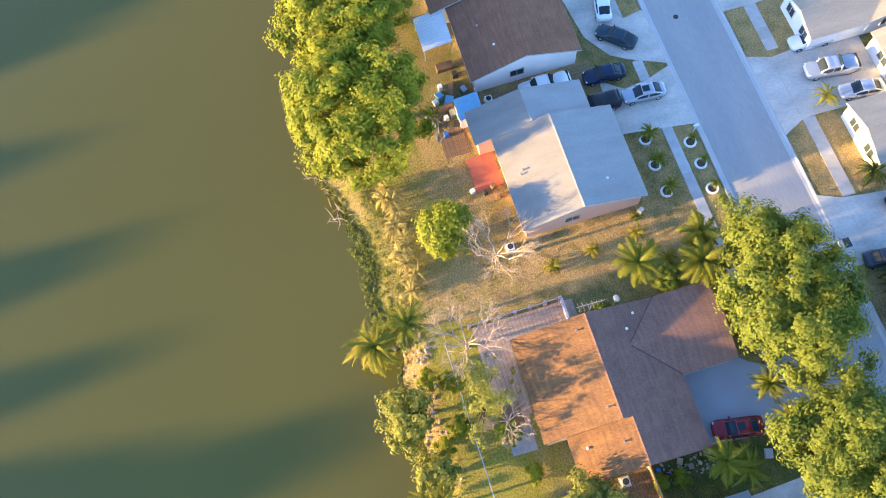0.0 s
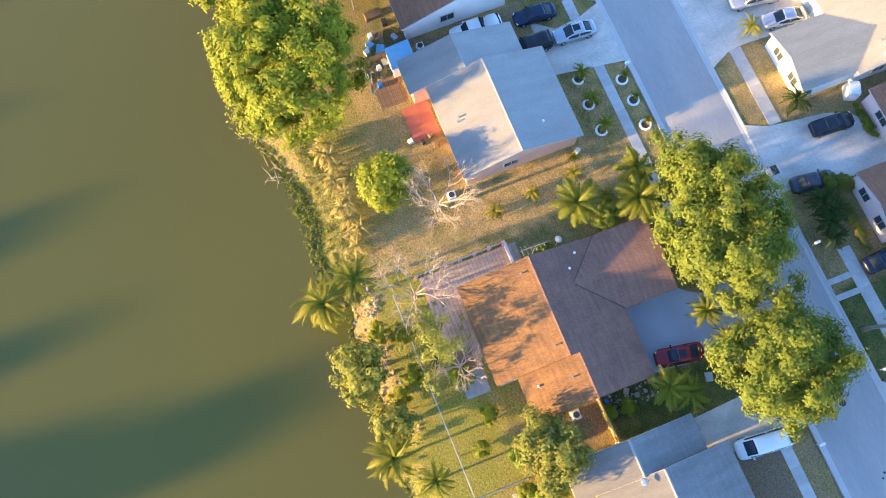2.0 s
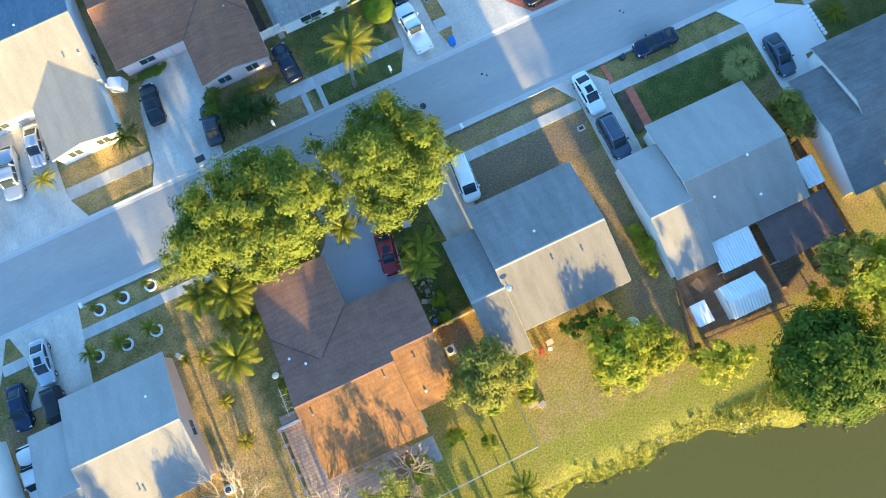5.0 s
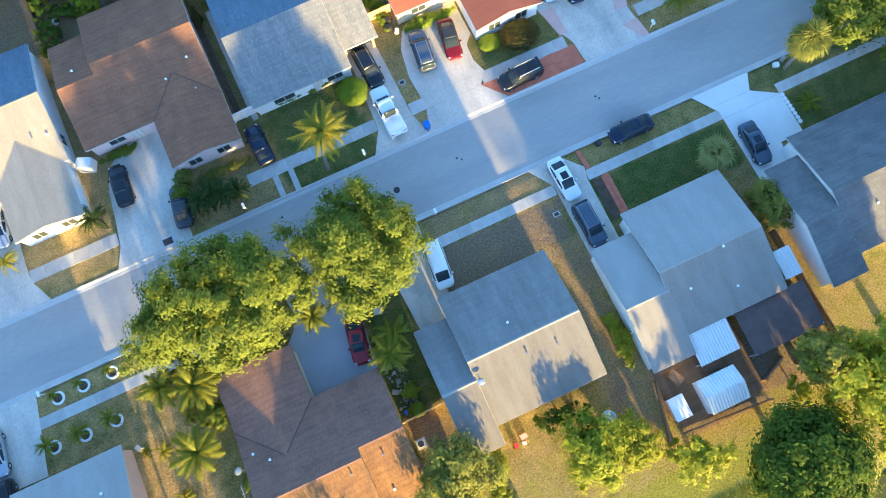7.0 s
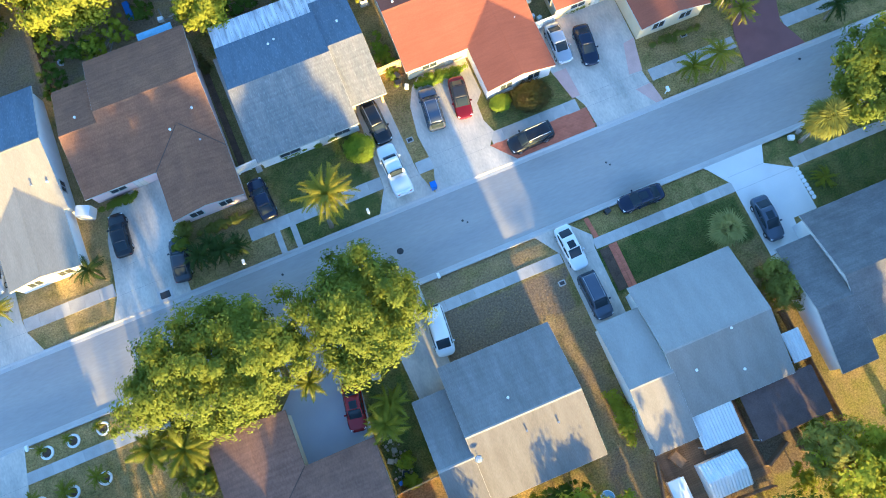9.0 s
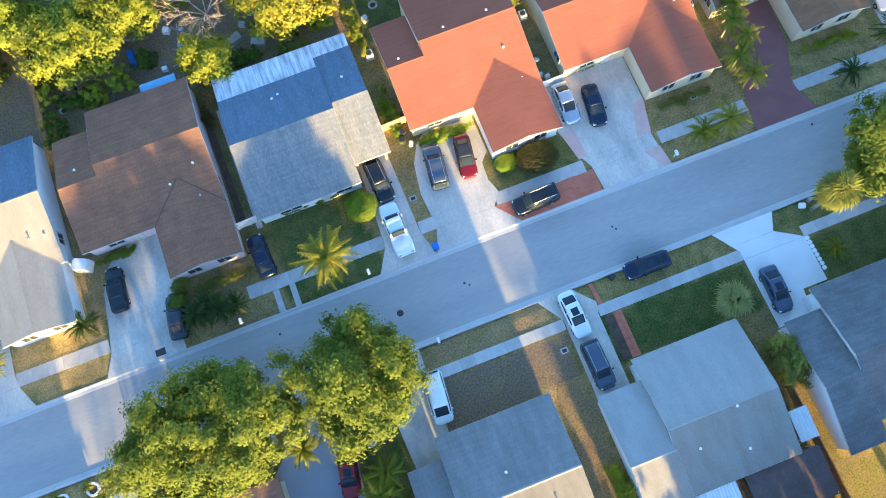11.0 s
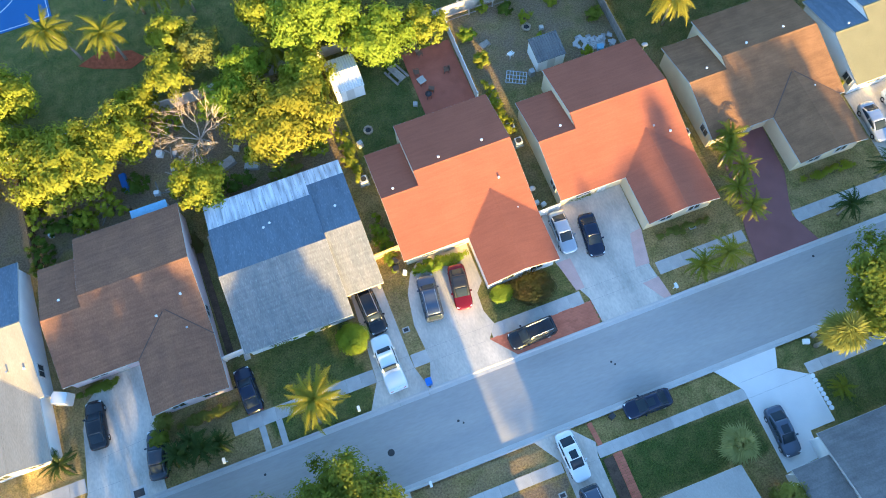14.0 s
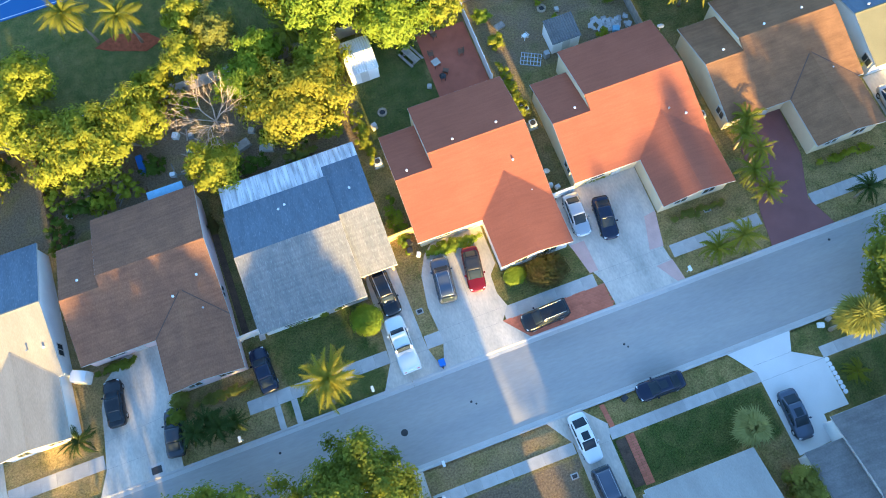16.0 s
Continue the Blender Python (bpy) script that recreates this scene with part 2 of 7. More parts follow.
M["line"] = shade("white_line_paint", (0.72, 0.74, 0.76), 0.7, 0.08, 2.0, 20.0, 0.0)
M["mulch"] = shade("red_mulch", (0.32, 0.09, 0.04), 0.95, 0.35, 0.4, 12.0, 0.6)
M["soil"] = shade("dark_soil", (0.12, 0.085, 0.06), 0.95, 0.35, 0.6, 8.0, 0.5)
M["rock"] = shade("pale_rock", (0.46, 0.37, 0.26), 0.9, 0.3, 0.5, 8.0, 0.4, tone=0.2)
M["leaf_oak"] = leafy("oak_leaf", (0.10, 0.14, 0.018), (0.28, 0.315, 0.034))
M["leaf_lime"] = leafy("lime_leaf", (0.15, 0.195, 0.015), (0.42, 0.435, 0.028))
M["leaf_amber"] = leafy("amber_leaf", (0.165, 0.18, 0.015), (0.46, 0.415, 0.03))
M["leaf_dark"] = leafy("dark_leaf", (0.045, 0.085, 0.012), (0.16, 0.22, 0.022))
M["leaf_gold"] = leafy("golden_leaf", (0.16, 0.195, 0.015), (0.44, 0.44, 0.03))
M["leaf_olive"] = leafy("olive_leaf", (0.125, 0.145, 0.03), (0.33, 0.33, 0.06))
M["leaf_sage"] = leafy("sage_leaf", (0.15, 0.17, 0.03), (0.42, 0.41, 0.07))
M["leaf_palm"] = leafy("palm_leaf", (0.11, 0.14, 0.015), (0.34, 0.33, 0.025), 0.45)
M["leaf_palm_gold"] = leafy("golden_palm_leaf", (0.15, 0.165, 0.014), (0.43, 0.38, 0.035), 0.45)
M["leaf_palm_grey"] = leafy("grey_green_palm_leaf", (0.17, 0.19, 0.06), (0.44, 0.44, 0.16), 0.45)
M["leaf_palm_pale"] = leafy("pale_cream_palm_leaf", (0.30, 0.27, 0.05), (0.70, 0.58, 0.20), 0.45)
M["leaf_palm_dark"] = leafy("dark_palm_leaf", (0.03, 0.06, 0.015), (0.09, 0.12, 0.02), 0.45)
M["leaf_red"] = leafy("red_leaf", (0.06, 0.10, 0.02), (0.14, 0.085, 0.03))
M["blade_green"] = leafy("green_grass_blade", (0.14, 0.18, 0.02), (0.36, 0.36, 0.04))
M["blade_straw"] = leafy("straw_grass_blade", (0.34, 0.22, 0.065), (0.62, 0.44, 0.15))
M["leaf_reed"] = leafy("reed_leaf", (0.13, 0.17, 0.03), (0.30, 0.32, 0.055))
M["leaf_bright"] = leafy("bright_shrub_leaf", (0.13, 0.20, 0.014), (0.36, 0.44, 0.03))
M["blade_lime"] = leafy("lime_grass_blade", (0.24, 0.26, 0.025), (0.50, 0.46, 0.05))


def paint(name, color, metal=0.3):
    if name not in M:
        M[name] = shade(name, color, 0.22, 0.03, 2.0, 30.0, 0.0, metal=metal if max(color) > 0.1 else 0.0, coat=0.12)
    return M[name]


# ---- mesh helpers ----
def box(bm, x0, x1, y0, y1, z0, z1):
    v = [bm.verts.new(p) for p in ((x0, y0, z0), (x1, y0, z0), (x1, y1, z0), (x0, y1, z0), (x0, y0, z1), (x1, y0, z1), (x1, y1, z1), (x0, y1, z1))]
    for f in ((3, 2, 1, 0), (4, 5, 6, 7), (0, 1, 5, 4), (1, 2, 6, 5), (2, 3, 7, 6), (3, 0, 4, 7)):
        bm.faces.new([v[i] for i in f])


def solid(bm, top, low):
    """A closed body between two rings of points."""
    a, b = [bm.verts.new(p) for p in top], [bm.verts.new(p) for p in low]
    bm.faces.new(a), bm.faces.new(b[::-1])
    for i in range(len(a)):
        j = (i + 1) % len(a)
        bm.faces.new((a[i], b[i], b[j], a[j]))


def prism(bm, ring, z0, z1):
    solid(bm, [(x, y, z1) for x, y in ring], [(x, y, z0) for x, y in ring])


def slab(bm, top, thick):
    solid(bm, top, [(x, y, z - thick) for x, y, z in top])


def tube(bm, points, radii, sides=8):
    """A tapered tube along points."""
    rings = []
    for i, p in enumerate(points):
        p = Vector(p)
        d = (Vector(points[min(i + 1, len(points) - 1)]) - Vector(points[max(i - 1, 0)])).normalized()
        a = d.orthogonal().normalized()
        b = d.cross(a)
        rings.append([bm.verts.new(p + radii[i] * (math.cos(k * 2 * math.pi / sides) * a + math.sin(k * 2 * math.pi / sides) * b)) for k in range(sides)])
    for r, s in zip(rings, rings[1:]):
        for k in range(sides):
            bm.faces.new((r[k], r[(k + 1) % sides], s[(k + 1) % sides], s[k]))
    bm.faces.new(rings[0][::-1]), bm.faces.new(rings[-1])


def disc(bm, x, y, z0, z1, r, sides=20, r1=None):
    r1 = r if r1 is None else r1
    ring = [(math.cos(k * 2 * math.pi / sides), math.sin(k * 2 * math.pi / sides)) for k in range(sides)]
    solid(bm, [(x + r1 * c, y + r1 * s, z1) for c, s in ring], [(x + r * c, y + r * s, z0) for c, s in ring])


def mesh_of(name, bm, material, smooth=False):
    bmesh.ops.recalc_face_normals(bm, faces=bm.faces)
    me = bpy.data.meshes.new(name)
    bm.to_mesh(me)
    bm.free()
    me.materials.append(material)
    if smooth:
        me.shade_smooth()
    return me


def part(name, bm, material, parent, label="", smooth=False):
    ob = new(name, mesh_of(name, bm, material, smooth))
    ob.parent = parent
    if label:
        tagged(ob, label)
    return ob


def thing(name, x, y, z, label, category, group="", turn=0.0):
    ob = new(name)
    ob.empty_display_size = 0.3
    ob.matrix_world = pose(x, y, z, 0, 0, turn)
    return tagged(ob, label, category, group)


def single(name, bm, material, label, category, group="", kind="", smooth=False, at=(0, 0, 0)):
    ob = new(name, mesh_of(name, bm, material, smooth))
    ob.location = at
    return tagged(ob, label, category, group, kind)


def pieces(name, me, places, parent):
    """Many alike pieces on one mesh, as objects of their own under one parent."""
    for m in places:
        ob = new(name, me)
        ob.parent = parent
        ob.matrix_basis = m


rng = random.Random(7)

# ---- ground, water, road ----
ROAD_S, ROAD_N = -3.4, 3.7
SHORE = -41.2
WATER = -0.55


def shore(x):
    bend = -5.0 * math.exp(-((x - 64) / 9.0) ** 2) - 3.2 * math.exp(-((x + 9) / 6.0) ** 2)
    return SHORE + bend + 0.35 * math.sin(x * 0.55) + 0.25 * math.sin(x * 1.37 + 1)


# lawns: x from, to, y from, to, how dry, how bare
LAWNS = [
    (-60, 140, -41, -25, 0.35, 0.05), (-60, 7.0, -33, -13, 0.75, 0.14), (6.2, 12.5, -31, -8, 0.95, 0.0), (12.5, 16.7, -24, -8, 0.45, 0.0), (7, 13.5, -37.5, -26, 0.8, 0.1), (12.5, 36, -41, -31, 0.12, 0.0),
    (-32, -9, -36, -24, 0.25, 0.45), (-11.5, -8, -25, -12, 0.9, 0.6), (31, 35.4, -30, -21.5, 0.85, 0.6), (31, 35.5, -21, -8, 0.10, 0.0),
    (35.5, 60, -42, -36, 0.05, 0.0), (35.5, 54, -36, -26, 0.52, 0.12), (40, 54, -12.6, -7.6, 0.85, 0.85), (49.6, 54, -32, -12, 0.95, 0.55), (54, 72, -34, -26, 0.9, 0.75), (57.5, 73.2, -12.5, -7.6, 0.05, 0.0), (69.8, 73, -28, -12, 0.55, 0.3),
    (79.9, 120, -12.4, -7.6, 0.08, 0.0), (70.8, 78, -40, -27, 0.5, 0.2), (-60, -9, -6.5, -3.4, 0.8, 0.2), (-1, 12, -12, -3.4, 0.72, 0.15), (30, 54, -6.4, -3.4, 0.8, 0.5), (56, 73, -6.4, -3.4, 0.45, 0.05), (77, 120, -6.4, -3.4, 0.2, 0.02),
    (-60, 12, 3.7, 16, 0.85, 0.15), (10.5, 13.6, 9, 32, 0.75, 0.35), (18.5, 29.8, 3.8, 11, 0.65, 0.3), (29.8, 41, 3.8, 14, 0.12, 0.0), (27.4, 30, 12, 31, 0.25, 0.3), (40, 46.5, 3.8, 16, 0.75, 0.2), (44.4, 47.6, 14, 31, 0.6, 0.25), (53, 62, 6, 12, 0.25, 0.05),
    (70.5, 81, 3.8, 12, 0.65, 0.2), (61.4, 64.4, 16, 32, 0.5, 0.4), (78.8, 82, 12, 31, 0.35, 0.3), (86, 101, 3.8, 12, 0.55, 0.12), (-40, 29.8, 31, 44, 0.8, 0.75), (29.8, 46, 30, 44, 0.6, 0.7), (46.5, 55.3, 29, 44, 0.08, 0.0), (61.3, 79, 32, 44, 0.5, 0.6), (79, 110, 31, 44, 0.15, 0.05),
    (13.0, 28.0, -42.6, -38.6, 1.0, 0.0), (34, 60, -47, -40.2, 0.0, 0.0),
    (-80, 140, 44.4, 60, 0.12, 0.02), (-80, 140, 60, 120, 0.10, 0.0),
]


def lot(x, y):
    dry, bare = 0.45, 0.1
    for x0, x1, y0, y1, d, b in LAWNS:
        if x0 <= x <= x1 and y0 <= y <= y1:
            dry, bare = d, b
    return dry, bare


def rise(x, y):
    """Height of the ground: flat lots, a trough for the road, the basin of the lake."""
    if ROAD_S - 0.4 < y < ROAD_N + 0.4:
        return -0.35
    s = shore(x)
    d = s + 2.6 - y
    z = 0.0
    if d > 0:
        z = -min(1.0, d / 2.6) ** 1.5 * 0.6 - max(0.0, d - 2.6) * 0.35
    far = -150 - y
    if far > 0:
        z = max(max(z, -3.0), min(0.6, -3.0 + far * 0.35))
    return max(z, -3.0)


def axis(lo, hi, step, ends):
    vals = list(np.arange(lo, hi + 1e-6, step))
    low = [lo - e for e in sorted(ends, reverse=True)]
    return low + vals + [hi + e for e in sorted(ends)]


far_steps = (4, 10, 20, 40, 80, 160, 320, 640, 1500)
gx, gy = axis(-45, 125, 0.6, far_steps), axis(-50, 70, 0.6, far_steps)
verts, dry_v, bare_v, sunlit_lime_v = [], [], [], []
for yy in gy:
    for xx in gx:
        wob = noise.noise((xx * 0.35, yy * 0.35, 0)) * 0.9
        d, b = lot(xx + wob, yy + 0.7 * noise.noise((xx * 0.35, yy * 0.35, 9)))
        verts.append((xx, yy, rise(xx, yy) + 0.02 * noise.noise((xx * 0.8, yy * 0.8, 3)) * (0 if -5 < yy < 5 else 1) - 0.01))
        # towards the lake the lawn takes the sunlit, brighter colour
        dry_v.append(d), bare_v.append(b), sunlit_lime_v.append(max(0.0, min(1.0, (-25.5 - yy) / 5.0)) * (1.0 if xx > 12 else 0.6))
w_ = len(gx)
faces = [(j * w_ + i, j * w_ + i + 1, (j + 1) * w_ + i + 1, (j + 1) * w_ + i) for j in range(len(gy) - 1) for i in range(w_ - 1)]
me = bpy.data.meshes.new("ground")
me.from_pydata(verts, [], faces)
for key, vals in (("dry", dry_v), ("bare", bare_v), ("sunlit_lime", sunlit_lime_v)):
    me.attributes.new(key, "FLOAT", "POINT").data.foreach_set("value", vals)
me.shade_smooth()


def ground_surface():
    m = bpy.data.materials.new("lawn_and_soil")
    m.use_nodes = True
    n, l = m.node_tree.nodes, m.node_tree.links
    b = n["Principled BSDF"]
    b.inputs["Roughness"].default_value = 0.95
    b.inputs["Specular IOR Level"].default_value = 0.1
    b.inputs["Sheen Weight"].default_value, b.inputs["Sheen Roughness"].default_value, b.inputs["Sheen Tint"].default_value = 0.2, 0.45, (1.0, 0.85, 0.45, 1)
    co = n.new("ShaderNodeTexCoord")

    def tex(scale, detail=4.0):
        t = n.new("ShaderNodeTexNoise")
        t.inputs["Scale"].default_value, t.inputs["Detail"].default_value = scale, detail
        l.new(co.outputs["Object"], t.inputs["Vector"])
        return t.outputs["Fac"]

    def attr(name):
        a = n.new("ShaderNodeAttribute")
        a.attribute_name = name
        return a.outputs["Fac"]

    def math_(op, a, c, third=None):
        x = n.new("ShaderNodeMath")
        x.operation, x.use_clamp = op, op == "ADD"
        for i, v in enumerate((a, c, third)):
            if v is None:
                continue
            if isinstance(v, float):
                x.inputs[i].default_value = v
            else:
                l.new(v, x.inputs[i])
        return x.outputs[0]

    def ramp(fac, *stops):
        r = n.new("ShaderNodeValToRGB")
        while len(r.color_ramp.elements) < len(stops):
            r.color_ramp.elements.new(0.5)
        for e, (p, c) in zip(r.color_ramp.elements, stops):
            e.position, e.color = p, (*c, 1)
        l.new(fac, r.inputs["Fac"])
        return r.outputs["Color"]

    def mixed(fac, a, c):
        x = n.new("ShaderNodeMix")
        x.data_type = "RGBA"
        l.new(fac, x.inputs["Factor"]), l.new(a, x.inputs["A"]), l.new(c, x.inputs["B"])
        return x.outputs["Result"]

    fine, mid, big = tex(9.0, 7.0), tex(0.7, 8.0), tex(0.35, 4.0)
    green = ramp(fine, (0.3, (0.035, 0.065, 0.012)), (0.7, (0.13, 0.165, 0.035)))
    # lime grass with the low sun's brightness put into its colour
    sunlit_lime = ramp(fine, (0.3, (0.21, 0.215, 0.025)), (0.7, (0.44, 0.40, 0.05)))
    green = mixed(attr("sunlit_lime"), green, sunlit_lime)
    straw = ramp(fine, (0.3, (0.35, 0.235, 0.085)), (0.7, (0.64, 0.45, 0.18)))
    soil = ramp(fine, (0.3, (0.215, 0.155, 0.096)), (0.7, (0.325, 0.24, 0.15)))
    spread = math_("MULTIPLY", math_("MULTIPLY_ADD", mid, 2.6, -1.3), math_("MULTIPLY_ADD", attr("dry"), 0.75, 0.22))
    how_dry = math_("ADD", attr("dry"), spread)
    lawn = mixed(how_dry, green, straw)
    patch = math_("MULTIPLY_ADD", big, 2.4, -1.2)
    how_bare = math_("ADD", attr("bare"), patch)
    thin = math_("MULTIPLY", how_bare, math_("MULTIPLY_ADD", attr("bare"), 1.6, 0.1))
    tufty = tex(5.0, 9.0)
    dark = n.new("ShaderNodeMapRange")
    dark.inputs["From Min"].default_value, dark.inputs["From Max"].default_value = 0.36, 0.60
    dark.inputs["To Min"].default_value, dark.inputs["To Max"].default_value = 0.70, 1.13
    l.new(tufty, dark.inputs["Value"])
    tone = n.new("ShaderNodeHueSaturation")
    l.new(mixed(thin, lawn, soil), tone.inputs["Color"]), l.new(dark.outputs["Result"], tone.inputs["Value"])
    l.new(tone.outputs["Color"], b.inputs["Base Color"])
    bp = n.new("ShaderNodeBump")
    bp.inputs["Strength"].default_value, bp.inputs["Distance"].default_value = 1.0, 0.16
    turf = tex(22.0, 8.0)
    l.new(turf, bp.inputs["Height"]), l.new(bp.outputs[0], b.inputs["Normal"])
    return m


me.materials.append(ground_surface())
tagged(new("ground", me), "patchy green and straw-dry lawns with bare soil", "ground", kind="structure")

wm = bpy.data.materials.new("murky_water")
wm.use_nodes = True
wn, wl = wm.node_tree.nodes, wm.node_tree.links
wb = wn["Principled BSDF"]
wb.inputs["Roughness"].default_value, wb.inputs["IOR"].default_value = 0.12, 1.40
wt, wt2, wr_ = wn.new("ShaderNodeTexNoise"), wn.new("ShaderNodeTexNoise"), wn.new("ShaderNodeValToRGB")
wt.inputs["Scale"].default_value, wt2.inputs["Scale"].default_value = 0.02, 1.6
wco = wn.new("ShaderNodeTexCoord")
wl.new(wco.outputs["Object"], wt.inputs["Vector"]), wl.new(wco.outputs["Object"], wt2.inputs["Vector"])
wr_.color_ramp.elements[0].color, wr_.color_ramp.elements[1].color = (0.097, 0.088, 0.013, 1), (0.116, 0.104, 0.018, 1)
wl.new(wt.outputs["Fac"], wr_.inputs["Fac"]), wl.new(wr_.outputs["Color"], wb.inputs["Base Color"])
wbp = wn.new("ShaderNodeBump")
wbp.inputs["Strength"].default_value, wbp.inputs["Distance"].default_value = 0.05, 0.05
wl.new(wt2.outputs["Fac"], wbp.inputs["Height"]), wl.new(wbp.outputs[0], wb.inputs["Normal"])
bm = bmesh.new()
prism(bm, [(-1200, -170), (1200, -170), (1200, -36), (-1200, -36)], WATER - 0.02, WATER)
single("water", bm, wm, "still murky olive-green lake water", "lake", kind="structure")

bm = bmesh.new()
for k in range(-12, 24):
    x0, x1 = k * 10.0, k * 10.0 + 10.0
    ys = [ROAD_S, -1.5, 0.15, 1.8, ROAD_N]
    zs = [-0.10, -0.045, -0.03, -0.045, -0.10]
    solid(bm, [(x0, y, z) for y, z in zip(ys, zs)] + [(x0, y, -0.32) for y in ys[::-1]], [(x1, y, z) for y, z in zip(ys, zs)] + [(x1, y, -0.32) for y in ys[::-1]])
road = single("road", bm, M["asphalt"], "worn pale grey asphalt residential street", "road", kind="structure")
for name, y0, y1, y2 in (("kerb", ROAD_S, ROAD_S - 0.35, ROAD_S - 0.62), ("kerb", ROAD_N, ROAD_N + 0.35, ROAD_N + 0.62)):
    kb = bmesh.new()
    solid(kb, [(0, y0, -0.088), (0, y1, -0.07), (0, (y1 + y2) / 2, 0.035), (0, y2, 0.05), (0, y2, -0.34), (0, y0, -0.34)],
          [(2.985, y0, -0.088), (2.985, y1, -0.07), (2.985, (y1 + y2) / 2, 0.035), (2.985, y2, 0.05), (2.985, y2, -0.34), (2.985, y0, -0.34)])
    km = mesh_of("kerb_stone", kb, M["gutter"])
    strip = tagged(new("kerb_strip"), "pale concrete rolled kerb and gutter", "kerb", kind="structure")
    pieces("kerb_stone", km, [pose(-60 + 3.0 * k, 0, 0) for k in range(64)], strip)


def sidewalk(y0, y1, spans):
    """Square concrete panels with open joints."""
    w = y1 - y0
    kb = bmesh.new()
    box(kb, 0.005, 1.495, y0, y1, -0.06, 0.045)
    bmesh.ops.bevel(kb, geom=[e for e in kb.edges if e.verts[0].co.z > 0 and e.verts[1].co.z > 0], offset=0.006, segments=1)
    km = mesh_of("panel", kb, M["walk"])
    own = tagged(new("sidewalk"), "pale concrete sidewalk of jointed square panels", "sidewalk", kind="structure")
    spots = []
    for a, b in spans:
        n_ = max(1, round((b - a) / 1.5))
        spots += [Matrix.Translation((a + k * (b - a) / n_, 0, rng.uniform(-0.004, 0.004))) @ Matrix.Diagonal(((b - a) / n_ / 1.5, 1, 1, 1)) for k in range(n_)]
    pieces("panel", km, spots, own)


sidewalk(-7.5, -6.4, [(-45, -15.6), (-9.9, -7.3), (-1.7, 24.5), (31.5, 35.6), (40.2, 54.2), (57.8, 73.2), (79.8, 118)])
sidewalk(6.7, 8.05, [(-45, -6.5), (2.4, 11.8), (26.2, 40.6), (44.5, 46.2), (52.8, 62.6), (71.0, 80.8), (86.6, 118)])


def driveway(name, ring, material, label, joints=(), top=0.05):
    bm = bmesh.new()
    prism(bm, ring, -0.12, top)
    bmesh.ops.bevel(bm, geom=[e for e in bm.edges if e.verts[0].co.z > 0 and e.verts[1].co.z > 0], offset=0.015, segments=1)
    ob = single(name, bm, material, label, "driveway", kind="structure")
    for x0, y0, x1, y1 in joints:
        jb = bmesh.new()
        d = Vector((x1 - x0, y1 - y0)).normalized() * 0.012
        prism(jb, [(x0 - d.y, y0 + d.x), (x0 + d.y, y0 - d.x), (x1 + d.y, y1 - d.x), (x1 - d.y, y1 + d.x)], top - 0.02, top + 0.004)
        part("joint", jb, M["joint"], ob, "dark joint between slabs")
    return ob


KS, KN = ROAD_S - 0.63, ROAD_N + 0.63
driveway("driveway", [(-8.8, -11.8), (-1.9, -11.9), (-0.7, KS), (-8.2, KS), (-7.3, -6.7), (-7.0, -9.5)], M["drive"], "pale concrete driveway with worn surface", [(-7.2, -7.5, -1.4, -7.5)])
driveway("driveway", [(-21.5, -12.2), (-14.7, -11.4), (-11.5, -9.5), (-10.4, -7.8), (-8.6, KS), (-16.0, KS), (-15.6, -6.5), (-19.0, -8.5)], M["drive"], "wide pale concrete driveway with curved edge", [(-15.6, -6.8, -9.9, -6.8)])
driveway("driveway", [(24.0, -16.3), (30.6, -16.3), (31.2, -10.5), (30.9, KS), (24.8, KS), (25.3, -7.6), (24.6, -9.0), (23.2, -10.4), (23.2, -11.2)], M["drive_grey"], "smooth blue-grey painted concrete driveway", [(24.6, -7.5, 31.0, -7.5)])
driveway("driveway", [(36.0, -15.2), (38.6, -14.6), (40.0, -12.6), (40.1, KS), (35.2, KS), (35.6, -8.5)], M["drive"], "stained pale concrete driveway", [(35.7, -7.5, 40.0, -7.5)])
driveway("driveway", [(54.3, -15.2), (57.7, -15.2), (57.7, -7.2), (58.0, -6.0), (56.2, KS + 0.0), (52.6, KS), (54.3, -6.6)], M["drive"], "pale concrete driveway", [(54.3, -7.5, 57.7, -7.5)])
driveway("driveway", [(73.3, -14.8), (77.0, -14.6), (77.2, -12.2), (79.8, -12.2), (79.8, -7.5), (77.2, -5.9), (78.0, KS), (71.4, KS), (73.2, -6.6)], M["drive_pale"], "pale concrete driveway widening to the street", [(73.3, -7.5, 79.7, -7.5), (73.2, -5.9, 77.2, -5.9)])
driveway("driveway", [(-6.5, 16.6), (2.6, 16.6), (2.3, 8.0), (2.5, 6.6), (3.6, KN), (-6.5, KN), (-5.6, 6.8)], M["drive"], "pale concrete driveway", [(-6.0, 6.7, 2.4, 6.7)])
driveway("driveway", [(-22, 16.0), (-12.6, 16.0), (-12.8, KN), (-21, KN)], M["drive"], "pale concrete driveway")
driveway("driveway", [(19.8, 16.8), (19.9, 11.0), (18.9, 8.0), (18.9, KN), (10.8, KN), (11.8, 6.5), (12.2, 9.2), (12.6, 12.5), (13.4, 14.9), (15.6, 16.7)], M["drive"], "pale stained concrete driveway with curved edge", [(11.9, 6.6, 18.9, 6.6), (12.2, 9.2, 18.9, 9.6)])
driveway("driveway", [(41.0, 16.4), (44.2, 16.4), (44.4, 8.0), (44.5, 6.7), (45.2, KN), (39.2, KN), (40.6, 6.8)], M["drive"], "narrow pale concrete driveway", [(40.7, 6.7, 44.5, 6.7), (40.8, 8.05, 44.4, 8.05)])
